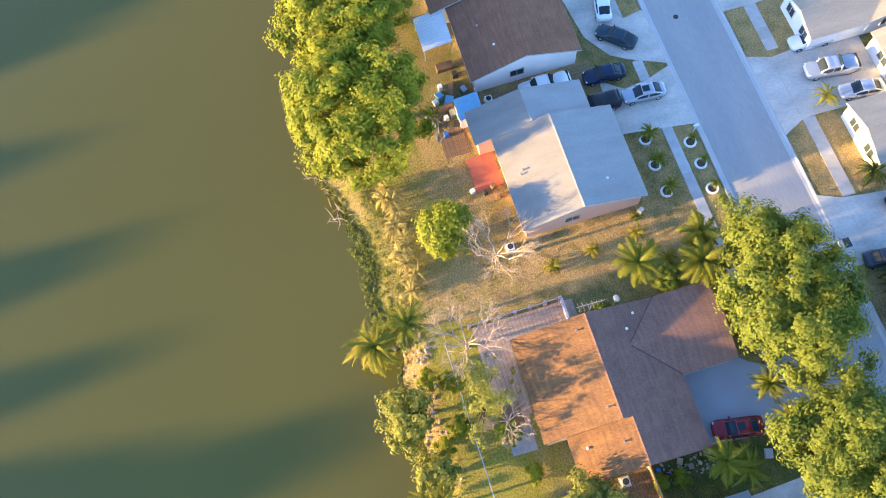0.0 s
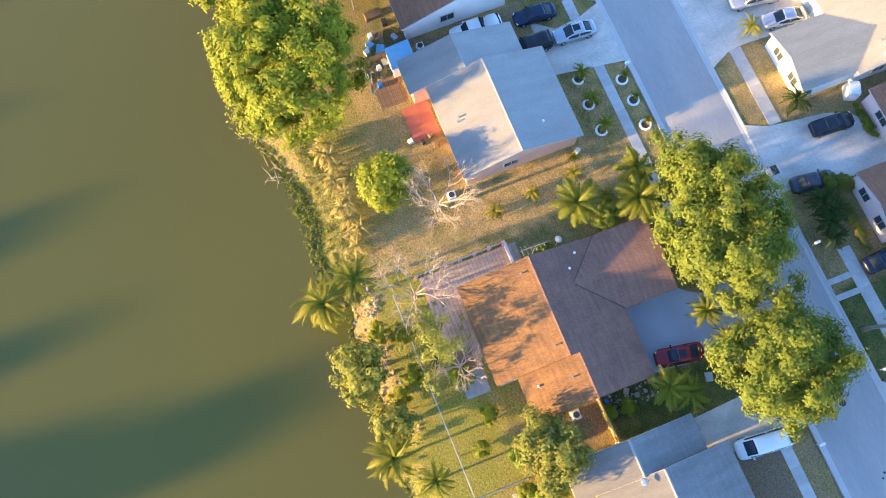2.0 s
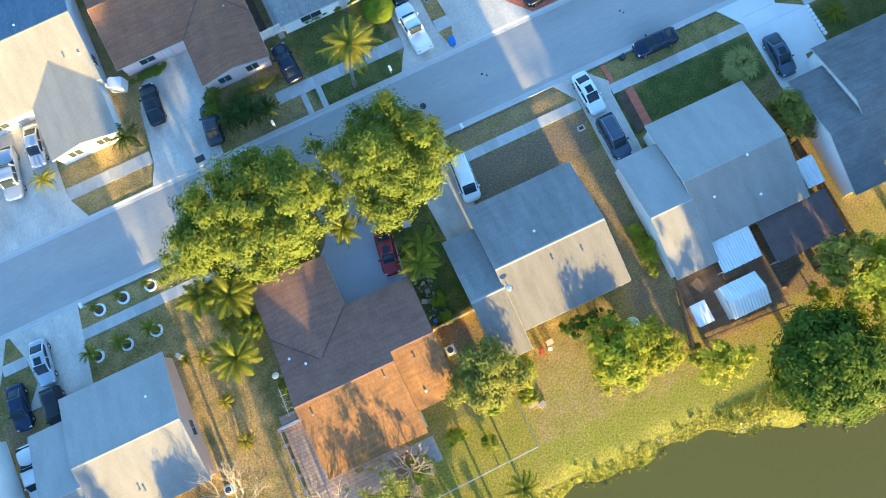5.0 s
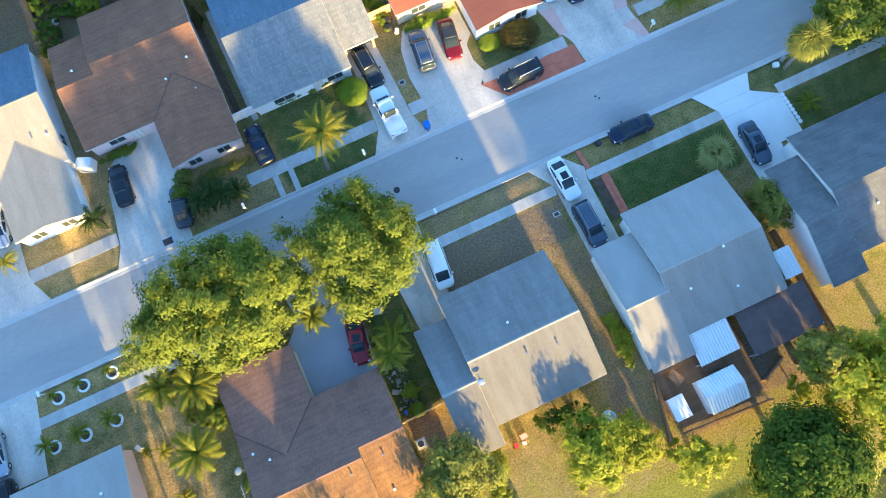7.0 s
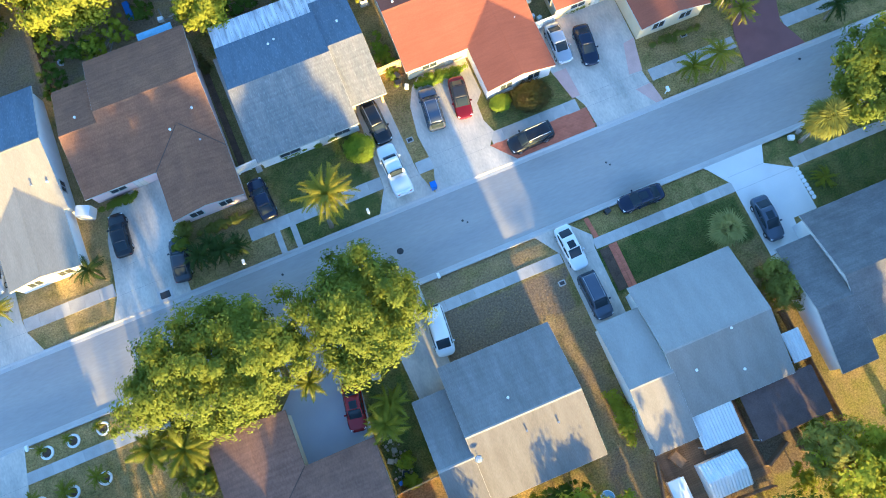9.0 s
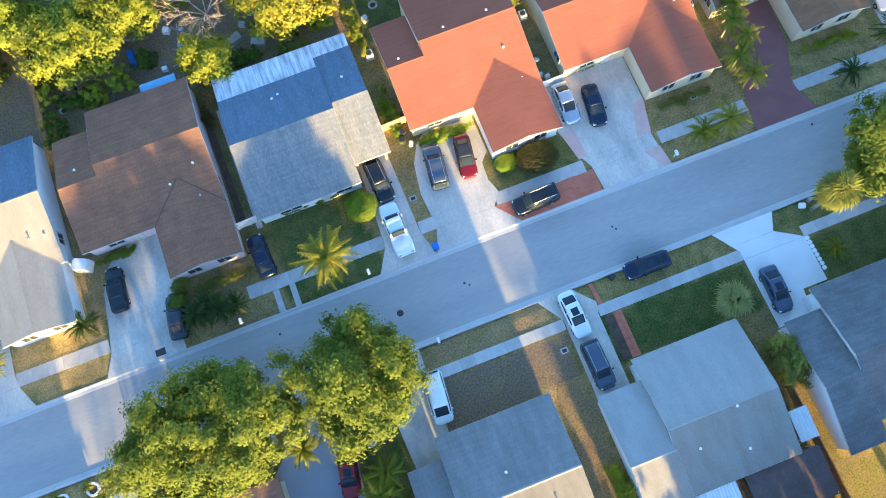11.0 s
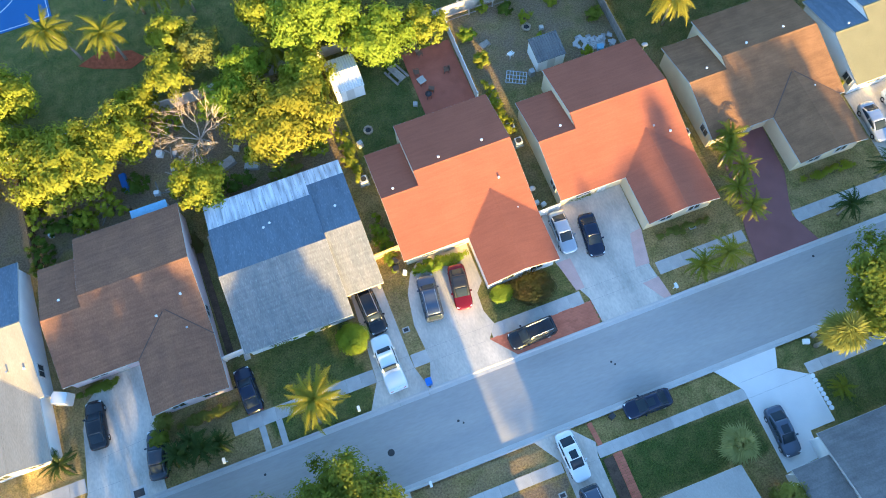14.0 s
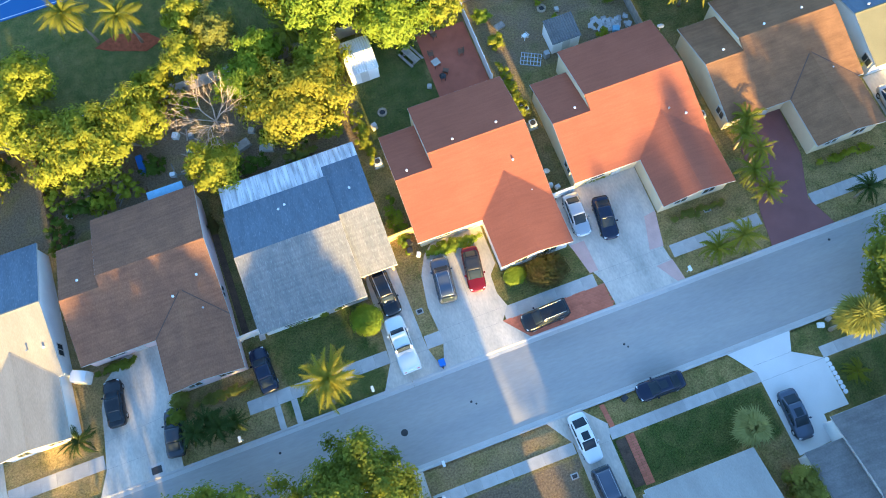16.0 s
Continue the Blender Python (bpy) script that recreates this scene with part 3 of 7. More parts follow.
driveway("driveway", [(53.9, 17.2), (48.8, 17.2), (47.4, 16.0), (46.4, 14.0), (45.9, 10.7), (46.2, 7.0), (45.3, KN), (54.4, KN), (52.4, 6.72), (53.4, 8.1), (52.9, 9.6), (53.0, 11.6), (53.9, 12.6)], M["drive"], "broad pale concrete driveway with curved sides", [(46.2, 6.7, 52.0, 6.7), (46.1, 8.05, 53.2, 8.05), (50.0, 8.05, 50.2, 17.0)])
driveway("driveway", [(71.4, 17.6), (63.0, 17.6), (62.1, 16.5), (61.6, 11.8), (62.3, 9.2), (63.3, 7.0), (63.5, KN), (70.9, KN), (70.4, 8.2), (71.3, 11.8)], M["drive"], "wide pale concrete driveway with swirled stains", [(63.0, 6.7, 70.6, 6.7), (63.0, 8.05, 70.5, 8.05)])
driveway("driveway", [(88.6, 18.4), (84.0, 18.4), (82.6, 15.0), (82.2, 11.4), (81.2, 8.0), (80.6, KN), (87.6, KN), (86.4, 7.6), (87.0, 9.4), (88.1, 12.2)], M["drive_plum"], "plum-coloured painted concrete driveway")
driveway("driveway", [(98.6, 18.0), (106, 18.0), (106, KN), (98.4, KN)], M["drive"], "pale concrete driveway")
driveway("pink_apron", [(61.7, 11.6), (63.2, 11.6), (63.3, 8.2), (62.4, 8.2)], M["pink"], "faded pink concrete strip", top=0.058)
driveway("pink_apron", [(70.0, 11.8), (71.3, 12.0), (70.5, 8.2), (69.0, 8.3)], M["pink"], "faded pink concrete strip", top=0.058)
driveway("pink_apron", [(68.9, 6.5), (70.7, 6.6), (71.0, KN), (70.2, KN)], M["pink"], "faded pink concrete strip", top=0.058)
# red paver parking strip before the red-roofed house
strip = tagged(new("paver_apron"), "red brick paver parking strip beside the street", "paving", kind="structure")
kb = bmesh.new()
box(kb, -0.238, 0.238, -0.118, 0.118, -0.05, 0.05)
km = mesh_of("brick", kb, M["brick_red"])
spots = []
for r in range(10):
    for c in range(24):
        x, y = 52.4 + c * 0.482 + (0.24 if r % 2 else 0), KN + 0.13 + r * 0.242
        if x < 63.3:
            spots.append(Matrix.Translation((x, y, -0.008 + rng.uniform(-0.003, 0.003))))
pieces("brick", km, spots, strip)
# paths
for x0, x1 in ((28.6, 29.2), (30.3, 30.9)):
    driveway("path", [(x0, KN), (x1, KN), (x1, 6.68), (x0, 6.68)], M["walk"], "narrow pale concrete wheel track")
driveway("path", [(27.6, 14.0), (28.3, 14.0), (28.0, 27.5), (27.3, 27.5)], M["soil"], "trodden bare strip beside the house", top=0.03)
driveway("path", [(29.1, 13.4), (29.7, 13.4), (29.7, 27.5), (28.9, 27.5)], M["concrete"], "narrow grey concrete path beside the house", top=0.03)
bed = driveway("flower_bed", [(58.0, -12.2), (59.0, -12.2), (59.0, -7.7), (58.0, -7.7)], M["soil"], "dark soil bed beside the drive", top=0.03)
strip = tagged(new("brick_path"), "narrow worn red brick path", "path", kind="structure")
pieces("brick", km, [Matrix.Translation((59.25 + 0.45 * c, -12.2 + 0.25 * r, 0.002 * (r % 3))) @ Matrix.Diagonal((0.9, 1, 1, 1)) for r in range(19) for c in range(2)], strip)
strip = tagged(new("brick_path"), "narrow worn red brick path on the verge", "path", kind="structure")
pieces("brick", km, [Matrix.Translation((58.3 - 0.02 * r, -6.3 + 0.25 * r, 0.002)) for r in range(9)], strip)


# ---- houses ----
PITCH, EAVE = 0.27, 2.75


def opening(house, sgn, mp, kind, u0, u1, v, z0, z1, outward):
    """A window or door on a wall that faces along v: frame, pane or leaf, sill."""
    d = outward
    fb = bmesh.new()
    for a0, a1, b0, b1 in ((u0 - 0.08, u1 + 0.08, z1, z1 + 0.09), (u0 - 0.08, u1 + 0.08, z0 - 0.09, z0), (u0 - 0.08, u0, z0, z1), (u1, u1 + 0.08, z0, z1), ((u0 + u1) / 2 - 0.025, (u0 + u1) / 2 + 0.025, z0, z1)):
        p, q = mp(a0, v - 0.02 * d, b0), mp(a1, v + 0.07 * d, b1)
        box(fb, min(p[0], q[0]), max(p[0], q[0]), min(p[1], q[1]), max(p[1], q[1]), b0, b1)
    gb = bmesh.new()
    p, q = mp(u0, v - 0.02 * d, z0), mp(u1, v + 0.03 * d, z1)
    box(gb, min(p[0], q[0]), max(p[0], q[0]), min(p[1], q[1]), max(p[1], q[1]), z0, z1)
    if kind == "window":
        w = part("window", fb, M["trim"], house, "white-framed window")
        part("pane", gb, M["pane"], w, "dark glass pane")
    else:
        w = part("door" if kind == "door" else "garage_door", gb, M["door"], house, "pale painted panel door")
        part("frame", fb, M["trim"], w)


def side_opening(house, mp, u, v0, v1, z0, z1, outward):
    """A window on a gable wall that faces along u."""
    fb, gb = bmesh.new(), bmesh.new()
    for a0, a1, b0, b1 in ((v0 - 0.08, v1 + 0.08, z1, z1 + 0.09), (v0 - 0.08, v1 + 0.08, z0 - 0.09, z0), (v0 - 0.08, v0, z0, z1), (v1, v1 + 0.08, z0, z1), ((v0 + v1) / 2 - 0.025, (v0 + v1) / 2 + 0.025, z0, z1)):
        p, q = mp(u - 0.02 * outward, a0, b0), mp(u + 0.07 * outward, a1, b1)
        box(fb, min(p[0], q[0]), max(p[0], q[0]), min(p[1], q[1]), max(p[1], q[1]), b0, b1)
    p, q = mp(u - 0.02 * outward, v0, z0), mp(u + 0.03 * outward, v1, z1)
    box(gb, min(p[0], q[0]), max(p[0], q[0]), min(p[1], q[1]), max(p[1], q[1]), z0, z1)
    w = part("window", fb, M["trim"], house, "white-framed window")
    part("pane", gb, M["pane"], w, "dark glass pane")


def vents(house, mp, roof_z, spots):
    for u, v, tall in spots:
        x, y, _ = mp(u, v, 0)
        z = roof_z(u, v)
        vb = bmesh.new()
        if tall:
            disc(vb, x, y, z - 0.1, z + 0.26, 0.06, 10)
            disc(vb, x, y, z + 0.24, z + 0.30, 0.11, 10)
            part("vent_pipe", vb, M["steel"], house, "grey metal vent pipe")
        else:
            disc(vb, x, y, z - 0.1, z + 0.16, 0.10, 12, 0.09)
            disc(vb, x, y, z + 0.16, z + 0.22, 0.14, 12, 0.06)
            part("roof_vent", vb, M["white"], house, "white domed roof vent")


def gable_body(bm, mp, u0, u1, vf, vr, vb, ze, zr, inset=0.45):
    """Walls of a gabled block: a closed body below the roof."""
    k = (zr - ze) / (vr - vf)
    prof = [(vf + inset, 0.0), (vf + inset, ze - 0.14 + k * inset), (vr, zr - 0.16), (vb - inset, ze2(ze, zr, vf, vr, vb) - 0.14 + k * inset), (vb - inset, 0.0)]
    solid(bm, [mp(u0, v, z) for v, z in prof], [mp(u1, v, z) for v, z in prof])


def ze2(ze, zr, vf, vr, vb):
    """Rear eave of a roof with the same pitch on both sides."""
    return zr - (zr - ze) / (vr - vf) * (vb - vr)


def edge_trim(bm, a, b, drop=0.2, out=0.0):
    """A thin board along a roof edge from a to b."""
    a, b = Vector(a), Vector(b)
    side = (b - a).cross(Vector((0, 0, 1))).normalized() * 0.018
    up = Vector((0, 0, -0.025))
    solid(bm, [a - side + up, a + side + up, b + side + up, b - side + up], [a - side - Vector((0, 0, drop)), a + side - Vector((0, 0, drop)), b + side - Vector((0, 0, drop)), b - side - Vector((0, 0, drop))])


def fascia(house, a, b, material):
    bm = bmesh.new()
    edge_trim(bm, a, b)
    part("fascia", bm, material, house)


def house_offset(label, sgn, x0, x1, step, roof, wall, vf=12.5, vr=19.3, vb=25.5, trim="trim", wing=True, windows=True, spots=(), rear=None, cap=None):
    """Two gabled blocks with ridges along the street, the narrow one set back and lower. step: where they meet."""
    cx, cy = (x0 + x1) / 2, sgn * (vf + vb) / 2
    house = thing("house", cx, cy, 0, label, "house", "houses along the street")
    mp = lambda u, v, z: (u - cx, sgn * v - cy, z)
    blocks = [(step, x1, vf, vr, vb, EAVE, 4.78)]
    if wing:
        blocks.append((x0, step, vf + 2.0, vr + 1.8, vb + 1.8, EAVE - 0.1, 4.38))
    for n_, (u0, u1, f, r, b, ze, zr) in enumerate(blocks):
        wb_, rb = bmesh.new(), bmesh.new()
        gable_body(wb_, mp, u0 + 0.12, u1 - 0.12, f, r, b, ze, zr)
        part("wall", wb_, M[wall], house)
        zb = ze2(ze, zr, f, r, b)
        e0, e1 = (u0 - (0.1 if n_ == 0 and wing else 0.15)), u1 + (0.15 if n_ == 0 else -0.005)
        slab(rb, [mp(e0, f, ze), mp(e1, f, ze), mp(e1, r, zr), mp(e0, r, zr)], 0.13)
        part("roof_front_slope", rb, M[roof], house)
        rb = bmesh.new()
        slab(rb, [mp(e0, r, zr), mp(e1, r, zr), mp(e1, b, zb), mp(e0, b, zb)], 0.13)
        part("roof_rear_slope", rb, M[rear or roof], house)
        for p, q in ((mp(e0, f, ze), mp(e1, f, ze)), (mp(e0, b, zb), mp(e1, b, zb)), (mp(e0, f, ze), mp(e0, r, zr)), (mp(e0, r, zr), mp(e0, b, zb)), (mp(e1, f, ze), mp(e1, r, zr)), (mp(e1, r, zr), mp(e1, b, zb))):
            fascia(house, p, q, M[trim])
        cb = bmesh.new()
        slab(cb, [mp(e0, r - 0.14, zr - 0.02), mp(e1, r - 0.14, zr - 0.02), mp(e1, r, zr + 0.03), mp(e0, r, zr + 0.03)], 0.02)
        slab(cb, [mp(e0, r, zr + 0.03), mp(e1, r, zr + 0.03), mp(e1, r + 0.14, zr - 0.02), mp(e0, r + 0.14, zr - 0.02)], 0.02)
        part("ridge_cap", cb, M[cap or roof], house)
    if windows:
        opening(house, sgn, mp, "window", step + 2.0, step + 3.8, vf + 0.45, 1.0, 2.1, -1)
        opening(house, sgn, mp, "door", step + 5.0, step + 5.95, vf + 0.45, 0.05, 2.1, -1)
        opening(house, sgn, mp, "window", step + 7.2, step + 9.2, vf + 0.45, 1.0, 2.1, -1)
        opening(house, sgn, mp, "window", step + 6.4, step + 8.6, vb - 0.45, 0.9, 2.1, 1)
        side_opening(house, mp, x1 - 0.12, vr + 0.2, vr + 1.7, 1.2, 2.2, 1)
        if wing:
            opening(house, sgn, mp, "garage", x0 + 0.6, step - 0.6, vf + 2.45, 0.05, 2.15, -1)
    f, r, ze, zr = blocks[0][2], blocks[0][3], EAVE, 4.78
    height = lambda u, v: (ze + (zr - ze) / (r - f) * (v - f)) if v < r else zr - (zr - ze) / (r - f) * (v - r)
    vents(house, mp, height, spots)
    return house, mp


def house_wing(label, sgn, sections, wing, roof, wall, vf=16.5, front_wall=None, trim="trim", spots=(), windows=True, rear=None):
    """A gabled house along the street with a gabled wing towards it. sections: u from, to, ridge, rear eave."""
    x0, x1 = min(s[0] for s in sections), max(s[1] for s in sections)
    cx, cy = (x0 + x1) / 2, sgn * 21.0
    house = thing("house", cx, cy, 0, label, "house", "houses along the street")
    mp = lambda u, v, z: (u - cx, sgn * v - cy, z)
    hz = lambda v: EAVE + PITCH * (v - vf)
    for n_, (u0, u1, r, b) in enumerate(sections):
        wb_ = bmesh.new()
        a0 = u0 + (0.12 if u0 == x0 else 0.0)
        a1 = u1 - (0.12 if u1 == x1 else 0.0)
        gable_body(wb_, mp, a0, a1, vf, r, b, EAVE, hz(r))
        part("wall", wb_, M[wall], house)
        zb = hz(r) - PITCH * (b - r)
        e0, e1 = u0 - (0.15 if u0 == x0 else 0), u1 + (0.15 if u1 == x1 else 0)
        rb = bmesh.new()
        slab(rb, [mp(e0, vf, EAVE), mp(e1, vf, EAVE), mp(e1, r, hz(r)), mp(e0, r, hz(r))], 0.13)
        part("roof_front_slope", rb, M[roof], house)
        rb = bmesh.new()
        slab(rb, [mp(e0, r, hz(r)), mp(e1, r, hz(r)), mp(e1, b, zb), mp(e0, b, zb)], 0.13)
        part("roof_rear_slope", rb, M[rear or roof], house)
        cb = bmesh.new()
        slab(cb, [mp(e0, r - 0.14, hz(r) - 0.02), mp(e1, r - 0.14, hz(r) - 0.02), mp(e1, r, hz(r) + 0.03), mp(e0, r, hz(r) + 0.03)], 0.02)
        slab(cb, [mp(e0, r, hz(r) + 0.03), mp(e1, r, hz(r) + 0.03), mp(e1, r + 0.14, hz(r) - 0.02), mp(e0, r + 0.14, hz(r) - 0.02)], 0.02)
        part("ridge_cap", cb, M[roof], house)
        fascia(house, mp(e0, b, zb), mp(e1, b, zb), M[trim])
        fascia(house, mp(e0, vf, EAVE), mp(e1, vf, EAVE), M[trim])
        for e in (e0, e1):
            fascia(house, mp(e, r, hz(r)), mp(e, b, zb), M[trim])
            if e < x0 or e > x1:
                fascia(house, mp(e, vf, EAVE), mp(e, r, hz(r)), M[trim])
        height = lambda u, v, r=r: hz(v) if v < r else hz(r) - PITCH * (v - r)
        vents(house, mp, height, [s for s in spots if u0 <= s[0] < u1])
    w0, w1, wf = wing
    e0, e1 = w0 - (0.15 if abs(w0 - x0) < 0.2 else 0), w1 + (0.15 if abs(w1 - x1) < 0.2 else 0)
    uc = (e0 + e1) / 2
    top = EAVE + PITCH * (e1 - uc)
    vi = vf + (e1 - uc)
    lift = 0.012
    for a in (e0, e1):
        rb = bmesh.new()
        slab(rb, [mp(a, wf, EAVE + lift), mp(uc, wf, top + lift), mp(uc, vi, top + lift), mp(a, vf, EAVE + lift)], 0.13)
        part("roof_wing_slope", rb, M[roof], house)
        fascia(house, mp(a, wf, EAVE + lift), mp(uc, wf, top + lift), M[trim])
        fascia(house, mp(a, wf, EAVE + lift), mp(a, vf, EAVE + lift), M[trim])
        # on brown and tan roofs this strip paints the valley's shade dark
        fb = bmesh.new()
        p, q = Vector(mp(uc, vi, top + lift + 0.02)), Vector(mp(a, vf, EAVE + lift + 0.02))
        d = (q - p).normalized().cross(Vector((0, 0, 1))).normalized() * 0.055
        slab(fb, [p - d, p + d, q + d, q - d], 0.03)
        part("valley_strip", fb, M["valley_shade" if "brown" in roof or "tan" in roof else roof], house)
    cb = bmesh.new()
    for sg in (-1, 1):
        slab(cb, [mp(uc, wf, top + lift + 0.035), mp(uc, vi, top + lift + 0.035), mp(uc + sg * 0.15, vi, top + lift - 0.015), mp(uc + sg * 0.15, wf, top + lift - 0.015)], 0.02)
    part("ridge_cap", cb, M[roof], house)
    wb_ = bmesh.new()
    prof = [(w0 + 0.15, 0.0), (w0 + 0.15, EAVE - 0.12), (uc, top - 0.16), (w1 - 0.15, EAVE - 0.12), (w1 - 0.15, 0.0)]
    solid(wb_, [mp(u, wf + 0.4, z) for u, z in prof], [mp(u, vf + 0.46, z) for u, z in prof])
    part("wall", wb_, M[front_wall or wall], house)
    if windows:
        opening(house, sgn, mp, "window", uc - 2.2, uc - 0.9, wf + 0.4, 0.95, 2.1, -1)
        opening(house, sgn, mp, "window", uc + 0.9, uc + 2.2, wf + 0.4, 0.95, 2.1, -1)
        mid = (x0 + w0) / 2 if w0 - x0 > 1 else (w1 + x1) / 2
        opening(house, sgn, mp, "door", mid + 0.9, mid + 1.8, vf + 0.45, 0.05, 2.1, -1)
        opening(house, sgn, mp, "window", mid - 1.6, mid, vf + 0.45, 1.0, 2.1, -1)
        side_opening(house, mp, x0 + 0.12, 18.5, 19.7, 1.2, 2.2, -1)
        side_opening(house, mp, x1 - 0.12, 18.5, 19.7, 1.2, 2.2, 1)
    return house, mp


house_offset("brown shingled house with white gable wall", -1, -26.0, -11.7, -21.5, "roof_brown", "wall_white", vf=13.0, spots=[(-14.5, 22, False), (-17.5, 23, True)])
house_offset("pale-roofed house with white walls", -1, -45.5, -30.8, -41.5, "roof_white", "wall_white", spots=[(-36, 21, False)])
h, mp1 = house_offset("pale-roofed house with peach walls and a red rear patio", -1, -8.1, 6.35, -4.2, "roof_white", "wall_peach", rear="roof_white_sun_dimmed", spots=[(0.4, 23.6, True), (0.8, 23.9, True), (4.0, 16.0, False)])
h2, mp2 = house_wing("brown shingled house with a wing and mottled rear roof", -1, [(16.65, 26.55, 22.9, 30.1), (26.55, 30.8, 22.0, 28.0)], (16.65, 24.2, 10.6), "roof_brown_shaded", "wall_cream", vf=16.0, rear="roof_brown_sunlit", trim="trim_brown",
                     spots=[(17.6, 18.5, False), (18.9, 19.6, False), (17.8, 24.2, True), (25.2, 23.9, True), (28.4, 23.5, True), (28.0, 26.6, False)])
house_offset("pale-roofed house with cream walls and a stained rear slope darkened against the sun", -1, 35.4, 49.7, 38.7, "roof_grey_pale", "wall_cream", rear="roof_grey_sun_dimmed", cap="roof_white", spots=[(43.5, 17.5, False), (43.9, 20.8, True), (46.8, 21.2, True)])
house_offset("pale-roofed house with white side walls", -1, 54.0, 68.6, 58.2, "roof_white", "wall_white", rear="roof_white_sun_dimmed", spots=[(64.6, 19.6, False), (60.2, 21.8, False), (64.4, 23.4, False)])
house_offset("grey shingled house with white side walls", -1, 72.9, 88.6, 76.5, "roof_slate", "wall_white", spots=[(80, 22, False)])
house_offset("pale-roofed house with white side walls", -1, 92.5, 108.0, 96.5, "roof_white", "wall_white")

house_wing("pale grey-roofed house with white gabled wing", 1, [(-17.5, -14.0, 22.8, 28.8), (-14.0, -5.0, 24.2, 30.6)], (-11.4, -5.0, 10.0), "roof_beige", "wall_white", spots=[(-8, 27, False)])
house_wing("beige-roofed house with a white gabled wing", 1, [(-3.6, 0.2, 22.4, 28.8), (0.2, 10.7, 23.4, 30.5)], (3.2, 10.4, 10.1), "roof_beige", "wall_white", vf=16.2, rear="roof_blue_shade", spots=[(3.0, 25.2, False), (5.2, 24.6, False), (8.5, 19.4, True), (10.0, 19.2, False)])
house_wing("brown shingled house with a pale pink gabled wing", 1, [(12.8, 16.6, 22.8, 28.8), (16.6, 27.4, 23.9, 30.8)], (20.1, 27.4, 10.7), "roof_brown", "wall_pink", vf=16.3, spots=[(14.6, 24.4, False), (23.0, 19.6, False), (25.4, 17.6, True), (25.8, 20.8, False)])
house_wing("red-orange shingled house with a white gabled wing", 1, [(47.3, 51.1, 22.9, 28.9), (51.1, 61.4, 24.4, 30.9)], (54.0, 61.4, 11.2), "roof_red", "wall_cream", front_wall="wall_white", spots=[(48.6, 23.6, False), (54.0, 25.0, False), (58.8, 25.2, False), (59.7, 17.6, False), (60.3, 15.5, True), (59.0, 21.0, False)])
house_wing("red-orange shingled house with cream walls", 1, [(64.3, 68.3, 23.0, 28.9), (68.3, 79.0, 24.7, 31.4)], (71.3, 79.0, 11.3), "roof_red", "wall_cream", vf=16.8, spots=[(67.0, 24.0, False), (77.5, 19.6, False), (76.0, 20.6, True), (75.5, 17.9, True)])
house_wing("tan-brown shingled house with cream walls", 1, [(81.6, 85.8, 23.6, 29.3), (85.8, 96.8, 25.0, 31.0)], (88.5, 96.3, 11.7), "roof_tan", "wall_cream", vf=17.4, spots=[(84.0, 24.6, False), (89.0, 25.6, False), (94.0, 19.0, False), (93.6, 26.0, False)])
house_wing("olive-grey roofed house with white walls", 1, [(98.7, 102.6, 23.4, 29.0), (102.6, 114, 25.0, 31.0)], (106, 114, 11.7), "roof_olive", "wall_white", vf=17.6, rear="roof_blue_shade", spots=[(100.5, 24.0, False), (104, 26, False)])

# the low grey house with a carport and a metal patio roof
gh = thing("house", 37, 21, 0, "pale grey shingled house with carport and weathered metal patio roof", "house", "houses along the street")
mg = lambda u, v, z: (u - 37, v - 21, z)
for u0, u1, f, r, b, ze, zr, walls in ((29.9, 40.6, 13.2, 20.9, 26.6, 2.75, 4.5, True), (40.6, 44.4, 15.2, 21.6, 28.2, 2.70, 4.3, False)):
    zb = ze2(ze, zr, f, r, b)
    if walls:
        bm = bmesh.new()
        gable_body(bm, mg, u0 + 0.12, u1 - 0.02, f, r, b, ze, zr)
        part("wall", bm, M["wall_white"], gh)
    else:
        bm = bmesh.new()
        gable_body(bm, mg, u0 + 0.02, u1 - 0.12, f + 5.2, r, b, ze + (zr - ze) / (r - f) * 5.2, zr)
        part("wall", bm, M["wall_white"], gh)
        for u in (40.9, 44.0):
            bm = bmesh.new()
            p = mg(u, f + 0.5, 0)
            box(bm, p[0] - 0.12, p[0] + 0.12, p[1] - 0.12, p[1] + 0.12, 0, ze - 0.02)
            part("post", bm, M["wall_yellow"], gh, "cream carport post")
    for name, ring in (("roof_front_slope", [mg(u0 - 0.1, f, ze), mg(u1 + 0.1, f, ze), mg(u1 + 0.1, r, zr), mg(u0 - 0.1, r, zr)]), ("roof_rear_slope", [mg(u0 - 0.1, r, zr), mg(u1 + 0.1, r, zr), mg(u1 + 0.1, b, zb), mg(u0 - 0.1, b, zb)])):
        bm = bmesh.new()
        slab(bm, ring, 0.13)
        # the rear slope's blue shade comes from its material
        part(name, bm, M["roof_grey" if "front" in name else "roof_blue_shade"], gh)
    for p, q in ((mg(u0 - 0.1, f, ze), mg(u1 + 0.1, f, ze)), (mg(u0 - 0.1, b, zb), mg(u1 + 0.1, b, zb)), (mg(u1 + 0.1, f, ze), mg(u1 + 0.1, r, zr)), (mg(u0 - 0.1, f, ze), mg(u0 - 0.1, r, zr))):
        fascia(gh, p, q, M["trim"])
n_ = 26
